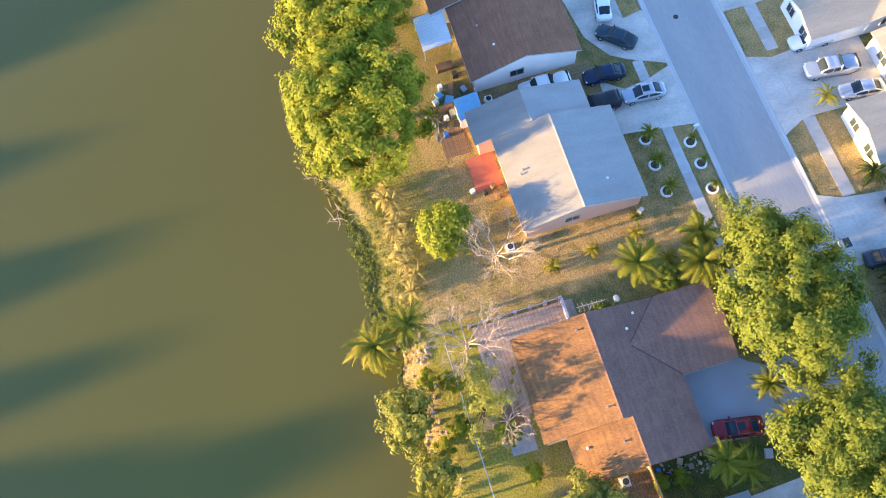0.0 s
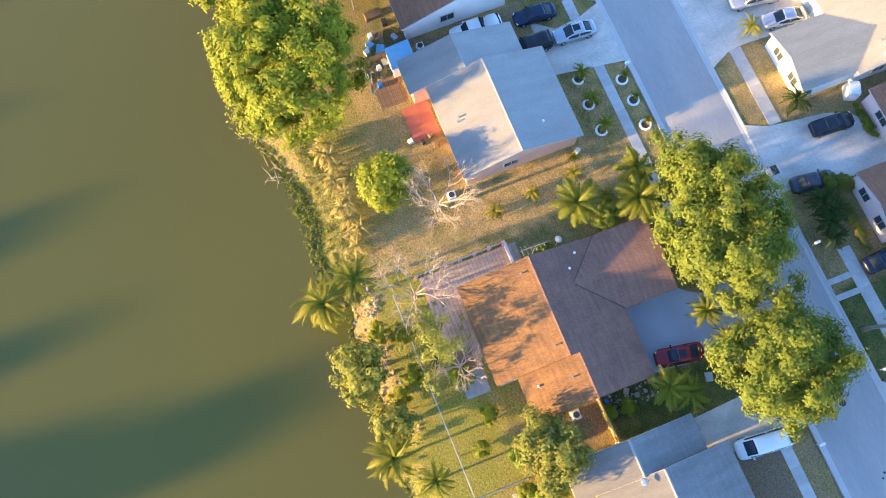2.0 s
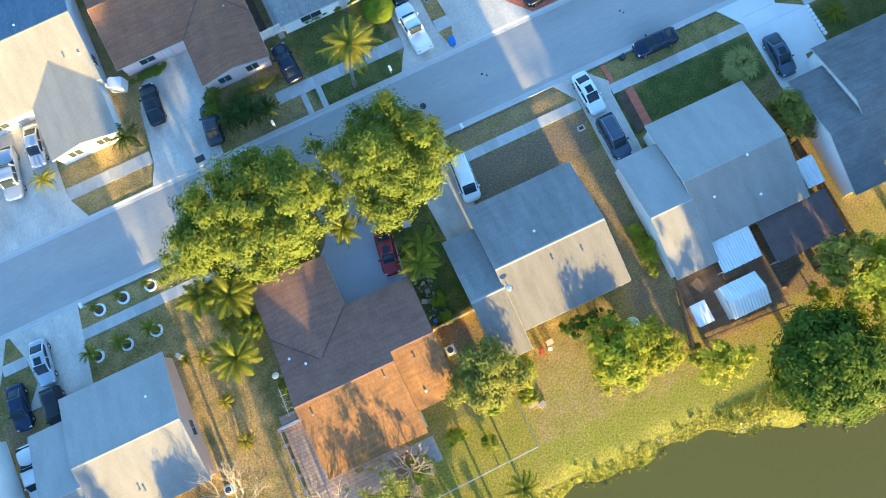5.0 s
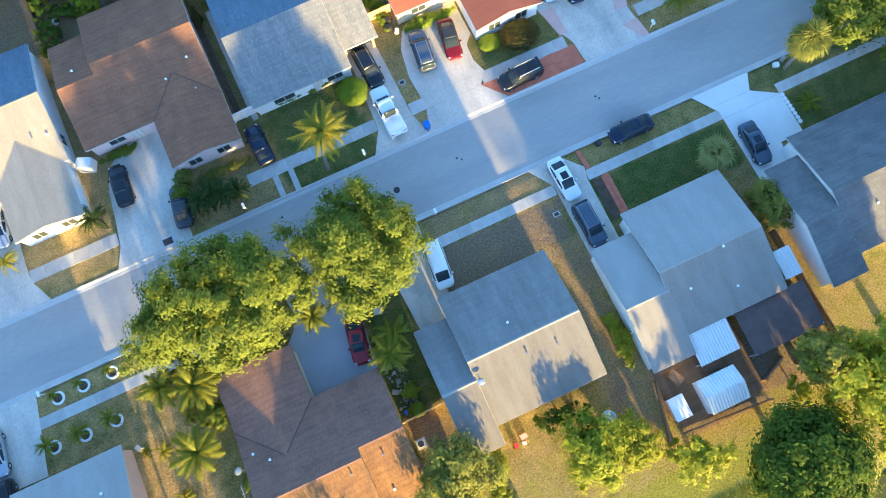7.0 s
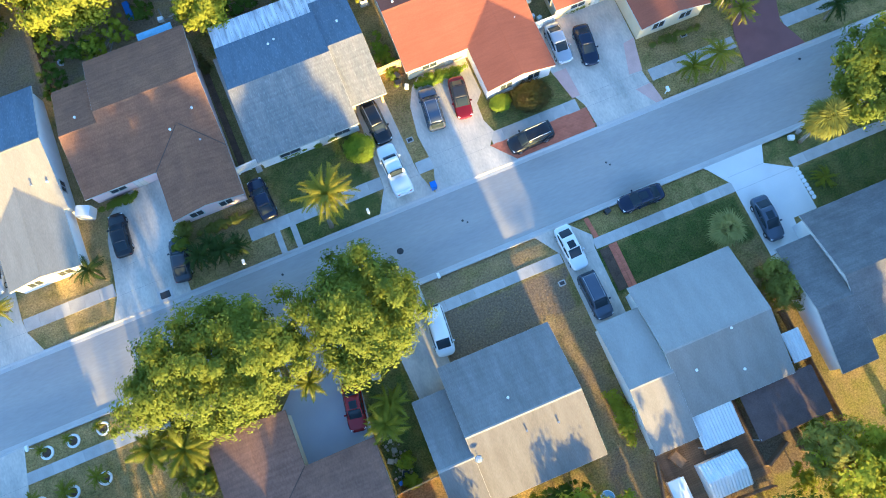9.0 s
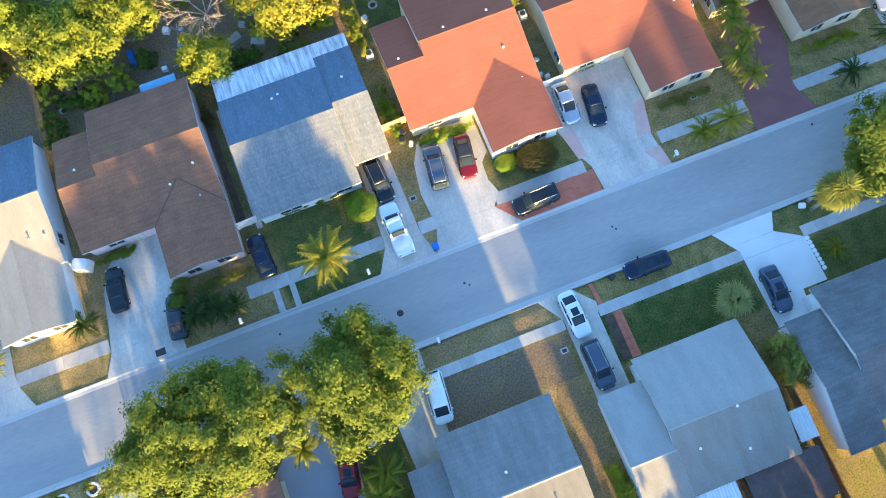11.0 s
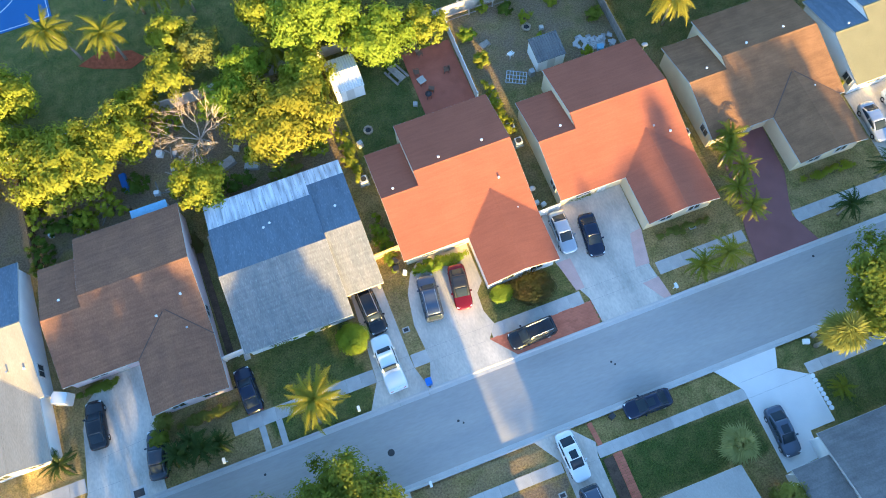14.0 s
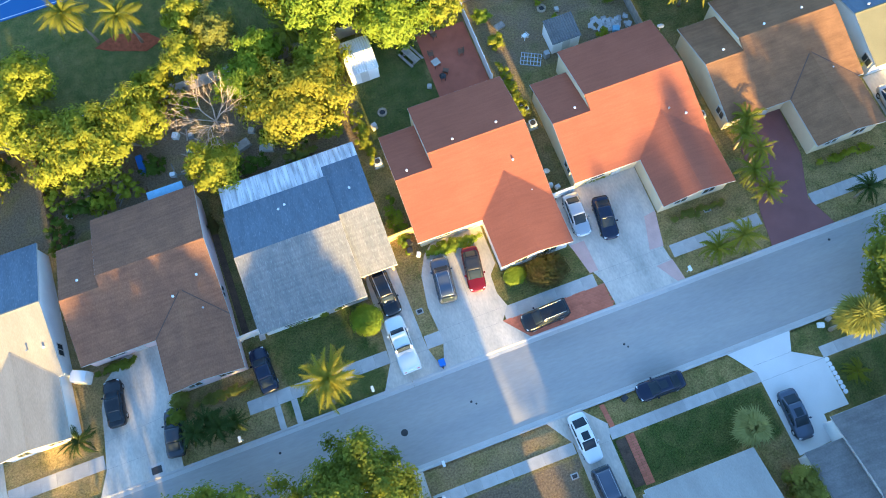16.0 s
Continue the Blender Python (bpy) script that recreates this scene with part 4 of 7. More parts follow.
for k in range(n_):
    bm = bmesh.new()
    a, b = 29.8 + 14.7 * k / n_, 29.8 + 14.7 * (k + 1) / n_ - 0.02
    v0 = 26.3 if b < 40.6 else 27.9
    z0 = 2.98 if b < 40.6 else 2.72
    slab(bm, [mg(a, v0, z0), mg(b, v0, z0), mg(b, 29.7, 2.45), mg(a, 29.7, 2.45)], 0.05)
    part("metal_panel", bm, M["roof_metal"], gh)
for u in (30.1, 34.9, 39.7, 44.2):
    bm = bmesh.new()
    p = mg(u, 29.4, 0)
    box(bm, p[0] - 0.06, p[0] + 0.06, p[1] - 0.06, p[1] + 0.06, 0, 2.42)
    part("post", bm, M["trim"], gh, "white patio roof post")
opening(gh, 1, mg, "window", 32.0, 34.2, 13.65, 0.9, 2.1, -1)
opening(gh, 1, mg, "door", 36.4, 37.3, 13.65, 0.05, 2.1, -1)
opening(gh, 1, mg, "window", 38.0, 39.6, 13.65, 0.9, 2.1, -1)
vents(gh, mg, lambda u, v: 4.5 - 0.24 * (v - 20.9), [(42.6, 24.2, False), (35.2, 24.6, False), (35.9, 24.9, False)])

# ---- trees ----


FULL, FINE = 0.98, 1.14


def leaf_cloud(name, centres, material, per, size, spread, seed, droop=0.2, crown=None):
    """Thousands of small bent leaves in clumps round the given centres, in one mesh."""
    r = np.random.RandomState(seed)
    c = np.repeat(np.array(centres), per, axis=0)
    n_ = len(c)
    off = r.normal(size=(n_, 3))
    off *= (r.uniform(0.1, 1.25, n_) / np.linalg.norm(off, axis=1))[:, None] * np.repeat(np.array([s for s in spread]), per)[:, None]
    off[:, 2] *= 0.75
    p = c + off
    nrm = off / (np.linalg.norm(off, axis=1)[:, None] + 1e-9)
    if crown:
        out = (p - np.array([0, 0, crown[0]])) / np.array(crown[1:]) ** 2
        nrm = 0.60 * nrm + 0.80 * out / (np.linalg.norm(out, axis=1)[:, None] + 1e-9)
    nrm = nrm + r.normal(size=(n_, 3)) * 0.20 + np.array([0, 0, 0.26])
    nrm /= np.linalg.norm(nrm, axis=1)[:, None]
    t = np.cross(nrm, r.normal(size=(n_, 3)))
    t /= np.linalg.norm(t, axis=1)[:, None] + 1e-9
    b = np.cross(nrm, t)
    s = size * r.uniform(0.6, 1.35, n_)[:, None]
    v = np.stack([p - t * s, p + b * s * 0.55 - nrm * s * 0.1, p + t * s - nrm * s * droop, p - b * s * 0.55 - nrm * s * 0.1], 1).reshape(-1, 3)
    me = bpy.data.meshes.new(name)
    me.vertices.add(4 * n_), me.loops.add(4 * n_), me.polygons.add(n_)
    me.vertices.foreach_set("co", v.ravel())
    me.loops.foreach_set("vertex_index", np.arange(4 * n_, dtype=np.int32))
    me.polygons.foreach_set("loop_start", np.arange(0, 4 * n_, 4, dtype=np.int32))
    me.update()
    me.materials.append(material)
    return me


def tree(x, y, h, rx, ry, material, label, seed, clumps=120, per=110, leaf=0.20, base=0.35, name="tree", bark="bark", category="tree", turn=0.0, crown_rough=0.30, clump=(0.65, 1.25), even=False):
    """Trunk with limbs and an uneven crown of clumps of leaves."""
    r = random.Random(seed)
    own = thing(name, x, y, rise(x, y), label, category, turn=turn)
    lo, hi = h * base, h
    cz, rz = (lo + hi) / 2, (hi - lo) / 2
    centres, sizes = [], []
    for k in range(clumps):
        u, a = r.uniform(-0.75, 1.0), r.uniform(0, 2 * math.pi)
        w = math.sqrt(1 - u * u)
        d = Vector((w * math.cos(a), w * math.sin(a), u))
        q = 1.0 + crown_rough * 1.6 * noise.noise((d.x * 1.7 + seed, d.y * 1.7, d.z * 1.7)) + (r.uniform(-0.12, 0.06) if not even else 0.0)
        q *= r.choice((1.0, 1.0, 1.0, 0.72, 0.5)) if not even else 0.96
        s = r.uniform(*clump) * max(0.5, min(1.0, min(rx, ry) / 3.5))
        centres.append((d.x * max(0.2, rx * q - s * 0.5), d.y * max(0.2, ry * q - s * 0.5), cz + d.z * max(0.2, rz * q - s * 0.4)))
        sizes.append(s)
    bm = bmesh.new()
    tr = 0.035 * h
    tube(bm, [(0, 0, -0.1), (0.05, 0, lo * 0.5), (0.0, 0.1, lo), (0, 0.1, cz)], [tr * 1.4, tr, tr * 0.8, tr * 0.4])
    part("trunk", bm, M[bark], own, smooth=True)
    for k in range(0, clumps, max(1, clumps // 12)):
        limbs = bmesh.new()
        c = Vector(centres[k])
        s = Vector((0, 0.05, lo * r.uniform(0.75, 1.15)))
        m_ = s.lerp(c, 0.5) + Vector((0, 0, 0.12 * (c - s).length * r.uniform(-0.3, 1)))
        tube(limbs, [s, m_, c], [tr * 0.45, tr * 0.26, tr * 0.06], 6)
        part("limb", limbs, M[bark], own, smooth=True)
    cr = new("crown", leaf_cloud("crown", centres, material, int(per * FULL), leaf * FINE, sizes, seed, crown=(cz - 0.2 * rz, rx, ry, rz)))
    cr.parent = own
    return own


def frond_mesh(name, length, material, seed, droop=0.9, width=0.55, pairs=34, rise_=0.35, bend=0.0):
    """One feathered palm leaf along +x, arching up and then down."""
    r = random.Random(seed)
    vs, fs = [], []

    def at(s):
        return Vector((length * s * (1 - 0.12 * droop * s), bend * length * s * s, length * (rise_ * s - droop * 0.75 * s * s)))

    for k in range(pairs):
        s = 0.10 + 0.9 * k / (pairs - 1)
        p, q = at(s), at(min(1.0, s + 0.04))
        d = (q - p).normalized() if (q - p).length > 1e-6 else Vector((1, 0, -0.5)).normalized()
        w = width * (math.sin(math.pi * min(1, 0.12 + s * 0.86)) ** 0.6) * r.uniform(0.85, 1.15)
        for sg in (-1, 1):
            w *= r.choice((1.0, 1.0, 0.8, 0.55))
            tip = p + Vector((d.x * w * 0.75, sg * w * 0.8, d.z * w * 0.5 - w * r.uniform(0.35, 0.85)))
            side = d * (length * 0.009)
            mid = p.lerp(tip, 0.5) + Vector((0, 0, w * 0.10))
            i = len(vs)
            vs += [p - side * 0.6, p + side * 0.6, mid + side, tip, mid - side]
            fs += [(i, i + 1, i + 2, i + 4), (i + 4, i + 2, i + 3)]
    n_ = 7
    for k in range(n_):
        s0, s1 = k / n_, (k + 1) / n_
        a, b = at(s0), at(s1)
        wa, wb2 = 0.05 * (1 - s0) + 0.012, 0.05 * (1 - s1) + 0.012
        i = len(vs)
        vs += [a + Vector((0, wa, 0)), a + Vector((0, 0, -wa)), a + Vector((0, -wa, 0)), b + Vector((0, wb2, 0)), b + Vector((0, 0, -wb2)), b + Vector((0, -wb2, 0))]
        fs += [(i, i + 1, i + 4, i + 3), (i + 1, i + 2, i + 5, i + 4), (i + 2, i, i + 3, i + 5)]
    me = bpy.data.meshes.new(name)
    me.from_pydata([tuple(v) for v in vs], [], fs)
    me.materials.append(material)
    return me


def fan_mesh(name, radius, material, blades=17):
    """One fan-shaped palm leaf on a stalk along +x."""
    vs, fs = [], []
    hub = Vector((radius * 0.5, 0, radius * 0.10))
    for k in range(blades):
        a = -2.1 + 4.2 * k / (blades - 1)
        L = radius * (0.62 - 0.10 * abs(a) / 2.1)
        d, sd = Vector((math.cos(a), math.sin(a), 0)), Vector((-math.sin(a), math.cos(a), 0))
        i = len(vs)
        L *= 0.8 + 0.4 * (k * 0.618 % 1.0)
        vs += [hub, hub + d * L * 0.5 + sd * radius * 0.042 + Vector((0, 0, 0.03)), hub + d * L - Vector((0, 0, radius * 0.28)), hub + d * L * 0.5 - sd * radius * 0.042 + Vector((0, 0, 0.03))]
        fs.append((i, i + 1, i + 2, i + 3))
    i = len(vs)
    vs += [Vector((0, 0.03, 0)), Vector((0, -0.03, 0)), hub + Vector((0, -0.02, 0)), hub + Vector((0, 0.02, 0)), Vector((0, 0, -0.05)), hub - Vector((0, 0, 0.04))]
    fs += [(i, i + 1, i + 2, i + 3), (i + 1, i + 4, i + 5, i + 2), (i + 4, i, i + 3, i + 5)]
    me = bpy.data.meshes.new(name)
    me.from_pydata([tuple(v) for v in vs], [], fs)
    me.materials.append(material)
    return me


FRONDS = {}
for key, mat_ in (("green", "leaf_palm"), ("gold", "leaf_palm_gold"), ("dark", "leaf_palm_dark"), ("olive", "leaf_olive"), ("pale", "leaf_palm_pale"), ("grey", "leaf_palm_grey")):
    FRONDS[key] = [frond_mesh("frond", 1.0, M[mat_], s, d, w, 40, r_, q_) for s, d, w, r_, q_ in ((1, 0.85, 0.23, 0.42, 0.30), (2, 1.05, 0.20, 0.5, -0.34), (3, 1.3, 0.22, 0.45, -0.2), (4, 0.75, 0.21, 0.65, 0.38), (5, 1.4, 0.22, 0.55, 0.12))]
    FRONDS[key + "_fan"] = [fan_mesh("frond", 1.0, M[mat_], 23)]


FRONDS["plump"] = [frond_mesh("frond", 1.0, M["leaf_palm"], s, d, w, 60, r_, q_) for s, d, w, r_, q_ in ((11, 0.95, 0.27, 0.6, 0.12), (12, 1.15, 0.25, 0.62, -0.15), (13, 0.8, 0.26, 0.55, 0.05))]


def palm(x, y, h, length, kind, label, seed, count=15, lean=(0.0, 0.0), name="palm_tree", upright=0.0, group=""):
    r = random.Random(seed)
    own = thing(name, x, y, rise(x, y), label, "palm", group)
    bm = bmesh.new()
    pts = [(lean[0] * s * s, lean[1] * s * s, h * s - 0.08) for s in (0, 0.25, 0.5, 0.75, 1.0)]
    tr = 0.06 + 0.018 * h
    tube(bm, pts, [tr * 1.4, tr, tr * 0.92, tr * 0.85, tr * 0.8], 10)
    part("trunk", bm, M["palm_bark"], own, smooth=True)
    spots = []
    fan = kind.endswith("_fan")
    count = int(count * 1.75)
    for k in range(count):
        a = 360 * (k * 0.381966 % 1.0) + r.uniform(-12, 12)
        t = k / max(1, count - 1)
        tilt = (-45 + 130 * t if fan else -34 + 74 * t) + r.uniform(-8, 8) + upright
        s = length * r.uniform(0.85, 1.12)
        spots.append((a, tilt, s, r.randrange(len(FRONDS[kind]))))
    for a, tilt, s, v in spots:
        ob = new("frond", FRONDS[kind][v])
        ob.parent = own
        ob.matrix_basis = Matrix.Translation((lean[0], lean[1], h - 0.05)) @ pose(0, 0, 0, 0, -tilt, a) @ Matrix.Diagonal((s, s, s, 1))
    return own


def dead_tree(x, y, h, label, seed, reach=1.0):
    r = random.Random(seed)
    own = thing("bare_tree", x, y, rise(x, y), label, "tree")
    bm = bmesh.new()
    tube(bm, [(0, 0, -0.1), (0.05, 0, h * 0.15), (0.1, 0.05, h * 0.32)], [0.20, 0.15, 0.12], 8)
    part("trunk", bm, M["bark_pale"], own, smooth=True)
    def grow(limbs, p, d, L, w, depth):
        m_ = p + d * L * 0.5 + Vector((r.uniform(-1, 1), r.uniform(-1, 1), r.uniform(-0.3, 0.8))) * L * 0.08
        e = p + d * L
        tube(limbs, [p, m_, e], [w, w * 0.8, w * 0.55], 5)
        if depth:
            for _ in range(3 if depth > 1 else 2):
                nd = (d + Vector((r.uniform(-1, 1), r.uniform(-1, 1), r.uniform(-0.35, 0.7))) * 0.75).normalized()
                grow(limbs, m_.lerp(e, r.uniform(0.2, 1.0)), nd, L * r.uniform(0.55, 0.85), w * 0.58, depth - 1)

    for k in range(8):
        a = k * 0.785 + r.uniform(-0.3, 0.3)
        limbs = bmesh.new()
        grow(limbs, Vector((0.1, 0.05, h * 0.3)), Vector((math.cos(a), math.sin(a), r.uniform(0.35, 0.9))).normalized(), h * 0.27 * reach, 0.075, 4)
        part("limb", limbs, M["bark_pale"], own, "bleached leafless limb", smooth=True)
    return own


def bush(x, y, h, rx, ry, material, label, seed, clumps=22, per=110, leaf=0.085):
    return tree(x, y, h, rx, ry, material, label, seed, int(clumps * 1.4), per, leaf, 0.12, "bush", category="bush", clump=(0.35, 0.7))


def ball_bush(x, y, h, rx, ry, material, label, seed):
    return tree(x, y, h, rx, ry, material, label, seed, 170, 60, 0.10, 0.04, "bush", category="bush", crown_rough=0.02, clump=(0.9, 1.1), even=True)


BIG = "large broad-crowned yard tree with dense sunlit leaves"
tree(20.3, -4.4, 9.7, 8.6, 5.7, M["leaf_oak"], "large broad-crowned oak tree over the street edge", 11, 330, 235, 0.135, 0.14)
tree(34.6, -4.9, 8.9, 5.7, 5.9, M["leaf_oak"], "large broad-crowned oak tree over the street edge", 12, 240, 235, 0.135, 0.16)
tree(-11.2, -38.2, 10.0, 7.7, 7.6, M["leaf_lime"], "large bright green tree overhanging the lake", 13, 360, 165, 0.175, 0.15)
tree(-23.5, -37.0, 9.0, 7.6, 7.4, M["leaf_lime"], "large bright green tree overhanging the lake", 14, 260, 140, 0.185, 0.15)
tree(-35, -34, 9.0, 7.0, 6.5, M["leaf_lime"], BIG, 15, 150, 130, 0.2)
tree(3.9, -33.0, 5.6, 2.8, 2.8, M["leaf_lime"], "rounded dense green tree in the back yard", 16, 90, 130, 0.15, 0.15, crown_rough=0.15)
dead_tree(7.7, -28.8, 7.0, "bleached leafless tree beside the house", 17, 1.15)
dead_tree(15.4, -34.2, 6.6, "bleached leafless tree by the lake", 18, 1.25)
dead_tree(23.4, -32.6, 4.8, "small bleached leafless tree beside the terrace", 181, 1.0)
tree(61.6, -39.8, 9.4, 4.9, 5.0, M["leaf_dark"], "dense dark green round tree at the lake shore", 19, 260, 160, 0.17, 0.12, crown_rough=0.10)
tree(70.5, -36.8, 10.2, 5.0, 6.0, M["leaf_lime"], BIG, 20, 170, 120, 0.18, 0.1)
tree(67.3, -32.2, 8.5, 2.6, 2.4, M["leaf_olive"], "slim olive-green tree behind the canopy", 21, 60, 90, 0.16)
tree(76.4, -35.5, 11.6, 3.6, 4.0, M["leaf_lime"], BIG, 22, 130, 120, 0.18, 0.12)
tree(89.5, -37, 11.4, 5.2, 5.0, M["leaf_lime"], BIG, 23, 130, 120, 0.18, 0.12)
tree(45.9, -31.2, 5.2, 2.9, 3.2, M["leaf_lime"], "spreading yellow-green tree in the back yard", 24, 90, 110, 0.16, 0.1)
tree(49.6, -32.0, 2.1, 2.4, 2.6, M["leaf_gold"], "low yellow-green tree in the back yard", 240, 60, 90, 0.15, 0.08)
bush(44.4, -27.0, 2.4, 2.6, 1.3, M["leaf_dark"], "dark green shrubs against the rear wall", 25, 40)
tree(33.4, -27.6, 6.8, 3.4, 3.0, M["leaf_olive"], "feathery grey-green tree beside the house", 26, 110, 110, 0.15, 0.2, crown_rough=0.4)
tree(37.3, -28.9, 2.4, 1.3, 1.6, M["leaf_gold"], "yellow-green shrub beside the rear wall", 27, 30, 80, 0.13, 0.1)
tree(21.5, -34.2, 6.4, 2.9, 2.4, M["leaf_sage"], "thin feathery tree in the back yard", 28, 50, 48, 0.12, 0.25, crown_rough=0.6)
tree(26.5, -40.3, 4.0, 2.2, 2.0, M["leaf_sage"], "olive-green tree on the lake bank", 29, 60, 90, 0.14, 0.15)
tree(20.6, -41.6, 5.6, 3.1, 2.4, M["leaf_sage"], "olive-green tree leaning over the lake", 30, 80, 100, 0.15, 0.2)
tree(54.2, -35.6, 5.6, 2.7, 2.0, M["leaf_gold"], "sparse yellow-green tree by the shore", 31, 60, 60, 0.14, 0.2, crown_rough=0.5)
tree(71.6, -17.5, 4.4, 1.7, 2.6, M["leaf_olive"], "olive shrub between the houses", 32, 110, 90, 0.11, 0.1)
tree(53.0, -23.0, 1.5, 1.0, 2.6, M["leaf_gold"], "low yellow-green hedge along the house", 33, 40, 60, 0.13, 0.05)
# added shrub, mostly hidden under the crowns, to block sun on the driveway
bush(15.0, -13.4, 3.2, 1.5, 2.0, M["leaf_oak"], "added green shrub between palms and house that blocks low sun", 341, 60)
bush(32.6, -19.0, 1.6, 0.9, 0.8, M["leaf_lime"], "small bright green shrub beside the house", 34, 16)
tree(90.0, -2.8, 9.4, 4.9, 5.0, M["leaf_oak"], "broad green street tree", 35, 200, 150, 0.16, 0.16)
tree(93.5, -9.0, 6.5, 3.6, 3.0, M["leaf_oak"], "green tree over the lawn", 36, 110, 120, 0.16, 0.16)
# north side yards
tree(40.6, 36.2, 6.4, 5.4, 4.4, M["leaf_amber"], "large yellow-flowering tree behind the house", 41, 190, 130, 0.17, 0.2)
tree(47.5, 46.5, 8.5, 5.6, 4.6, M["leaf_bright"], "tall bright green tree behind the wall", 42, 170, 130, 0.18, 0.2)
tree(53.0, 41.6, 6.5, 3.9, 3.6, M["leaf_bright"], "bright green tree over the shed", 43, 120, 130, 0.17, 0.2)
tree(58.6, 41.6, 5.5, 2.4, 2.8, M["leaf_gold"], "pale golden sparse tree beside the patio", 44, 70, 80, 0.15, 0.2)
tree(30.2, 32.2, 4.6, 2.9, 2.8, M["leaf_gold"], "rounded yellow-green tree behind the house", 45, 90, 120, 0.15, 0.15)
tree(17.4, 39.4, 6.2, 5.2, 4.4, M["leaf_gold"], "spreading yellow-green tree in the back yard", 46, 180, 120, 0.17, 0.2)
tree(10.5, 44.8, 6.5, 3.9, 4.0, M["leaf_lime"], "green tree by the rear wall", 47, 110, 120, 0.17, 0.2)
tree(5.0, 39.5, 6.0, 4.0, 4.0, M["leaf_lime"], "green tree in the back yard", 48, 90, 110, 0.17, 0.2)
tree(38.2, 43.8, 5.5, 2.5, 2.4, M["leaf_bright"], "dark green tree behind the wall", 49, 80, 110, 0.16, 0.2)
tree(30.3, 45.4, 6.5, 2.4, 2.8, M["leaf_gold"], "slim yellow-green tree beyond the wall", 50, 70, 90, 0.16, 0.25)
tree(31.6, 50.6, 6.5, 2.2, 2.4, M["leaf_gold"], "slim yellow-green tree beyond the wall", 51, 70, 90, 0.16, 0.25)
tree(26.2, 44.4, 4.5, 2.2, 2.0, M["leaf_gold"], "yellow-green tree by the wall", 52, 60, 90, 0.16, 0.2)
tree(24.0, 40.2, 6.0, 3.0, 3.2, M["leaf_gold"], "yellow-green tree in the cluttered yard", 160, 90, 110, 0.16, 0.2)
tree(35.6, 40.6, 5.6, 2.8, 2.6, M["leaf_bright"], "bright green tree in the cluttered yard", 161, 80, 110, 0.16, 0.2)
tree(44.6, 40.2, 6.0, 2.8, 3.0, M["leaf_lime"], "bright green tree in the cluttered yard", 162, 90, 110, 0.16, 0.2)
tree(34.4, 47.6, 6.6, 2.6, 2.6, M["leaf_olive"], "feathery tree beyond the wall", 163, 70, 100, 0.16, 0.2)
tree(43.0, 49.0, 7.4, 3.6, 3.2, M["leaf_lime"], "tall green tree beyond the wall", 164, 100, 110, 0.17, 0.2)
tree(3.5, 46.6, 6.5, 4.0, 3.4, M["leaf_lime"], "green tree by the rear wall", 165, 100, 110, 0.17, 0.2)
tree(13.8, 49.0, 6.5, 3.2, 3.0, M["leaf_lime"], "green tree beyond the wall", 166, 90, 110, 0.17, 0.2)
tree(-4.0, 41.0, 7.0, 5.0, 5.0, M["leaf_lime"], "green tree in the back yard", 167, 110, 110, 0.18, 0.2)
tree(88.0, 40.5, 7.0, 4.2, 4.0, M["leaf_dark"], "dark green tree behind the houses", 168, 100, 110, 0.17, 0.2)
tree(62.0, 50.5, 6.0, 2.8, 2.6, M["leaf_lime"], "green tree beyond the wall", 169, 70, 100, 0.16, 0.25)
bush(29.0, 34.6, 2.4, 2.4, 1.6, M["leaf_lime"], "overgrown green shrubs in the yard", 180, 36)
bush(33.4, 32.0, 2.0, 2.4, 1.2, M["leaf_dark"], "dark shrubs behind the patio roof", 181, 34)
bush(20.4, 34.0, 2.6, 2.0, 1.6, M["leaf_lime"], "overgrown green shrubs in the yard", 182, 34)
bush(13.0, 36.2, 2.6, 1.4, 2.2, M["leaf_lime"], "green shrubs by the fence", 184, 34)
bush(38.6, 31.2, 1.8, 2.2, 0.9, M["leaf_olive"], "dry shrubs behind the patio roof", 185, 26)
dead_tree(31.4, 37.6, 6.4, "leafless brown tree in the cluttered yard", 53, 1.35)
tree(54, 52, 8, 5, 4.5, M["leaf_lime"], "tall green tree beyond the wall", 54, 120, 110, 0.18, 0.2)
tree(81.0, 42.0, 7.0, 4.4, 4.0, M["leaf_dark"], "dark green tree behind the garden", 55, 110, 120, 0.17, 0.2)
tree(97.5, 38.0, 7.0, 4.6, 4.6, M["leaf_lime"], "green tree behind the houses", 56, 120, 120, 0.17, 0.2)
tree(108, 36.5, 7.0, 5, 4.6, M["leaf_lime"], "green tree behind the houses", 57, 100, 110, 0.17, 0.2)
tree(68.6, 48.2, 4.5, 2.0, 1.8, M["leaf_gold"], "small yellow-green tree beyond the wall", 58, 40, 80, 0.15, 0.3)
tree(73.6, 49.4, 4.8, 2.8, 2.2, M["leaf_gold"], "small yellow-green tree beyond the wall", 59, 50, 80, 0.15, 0.3)
bush(12.6, 30.8, 2.6, 1.6, 2.6, M["leaf_dark"], "dark green shrubs beside the house", 60, 36)
bush(15.2, 33.6, 2.4, 2.4, 1.2, M["leaf_dark"], "dark green shrubs behind the house", 61, 36)
bush(27.9, 26.6, 1.7, 0.6, 1.1, M["leaf_red"], "shrub with red bracts beside the wall", 62, 18)
ball_bush(39.8, 11.4, 2.0, 1.5, 1.5, M["leaf_bright"], "clipped round green shrub", 63)
ball_bush(58.4, 9.8, 2.0, 2.1, 1.7, M["leaf_red"], "clipped round reddish-green shrub", 64)
ball_bush(55.2, 10.5, 1.0, 1.0, 0.75, M["leaf_bright"], "small clipped green shrub beside the drive", 65)
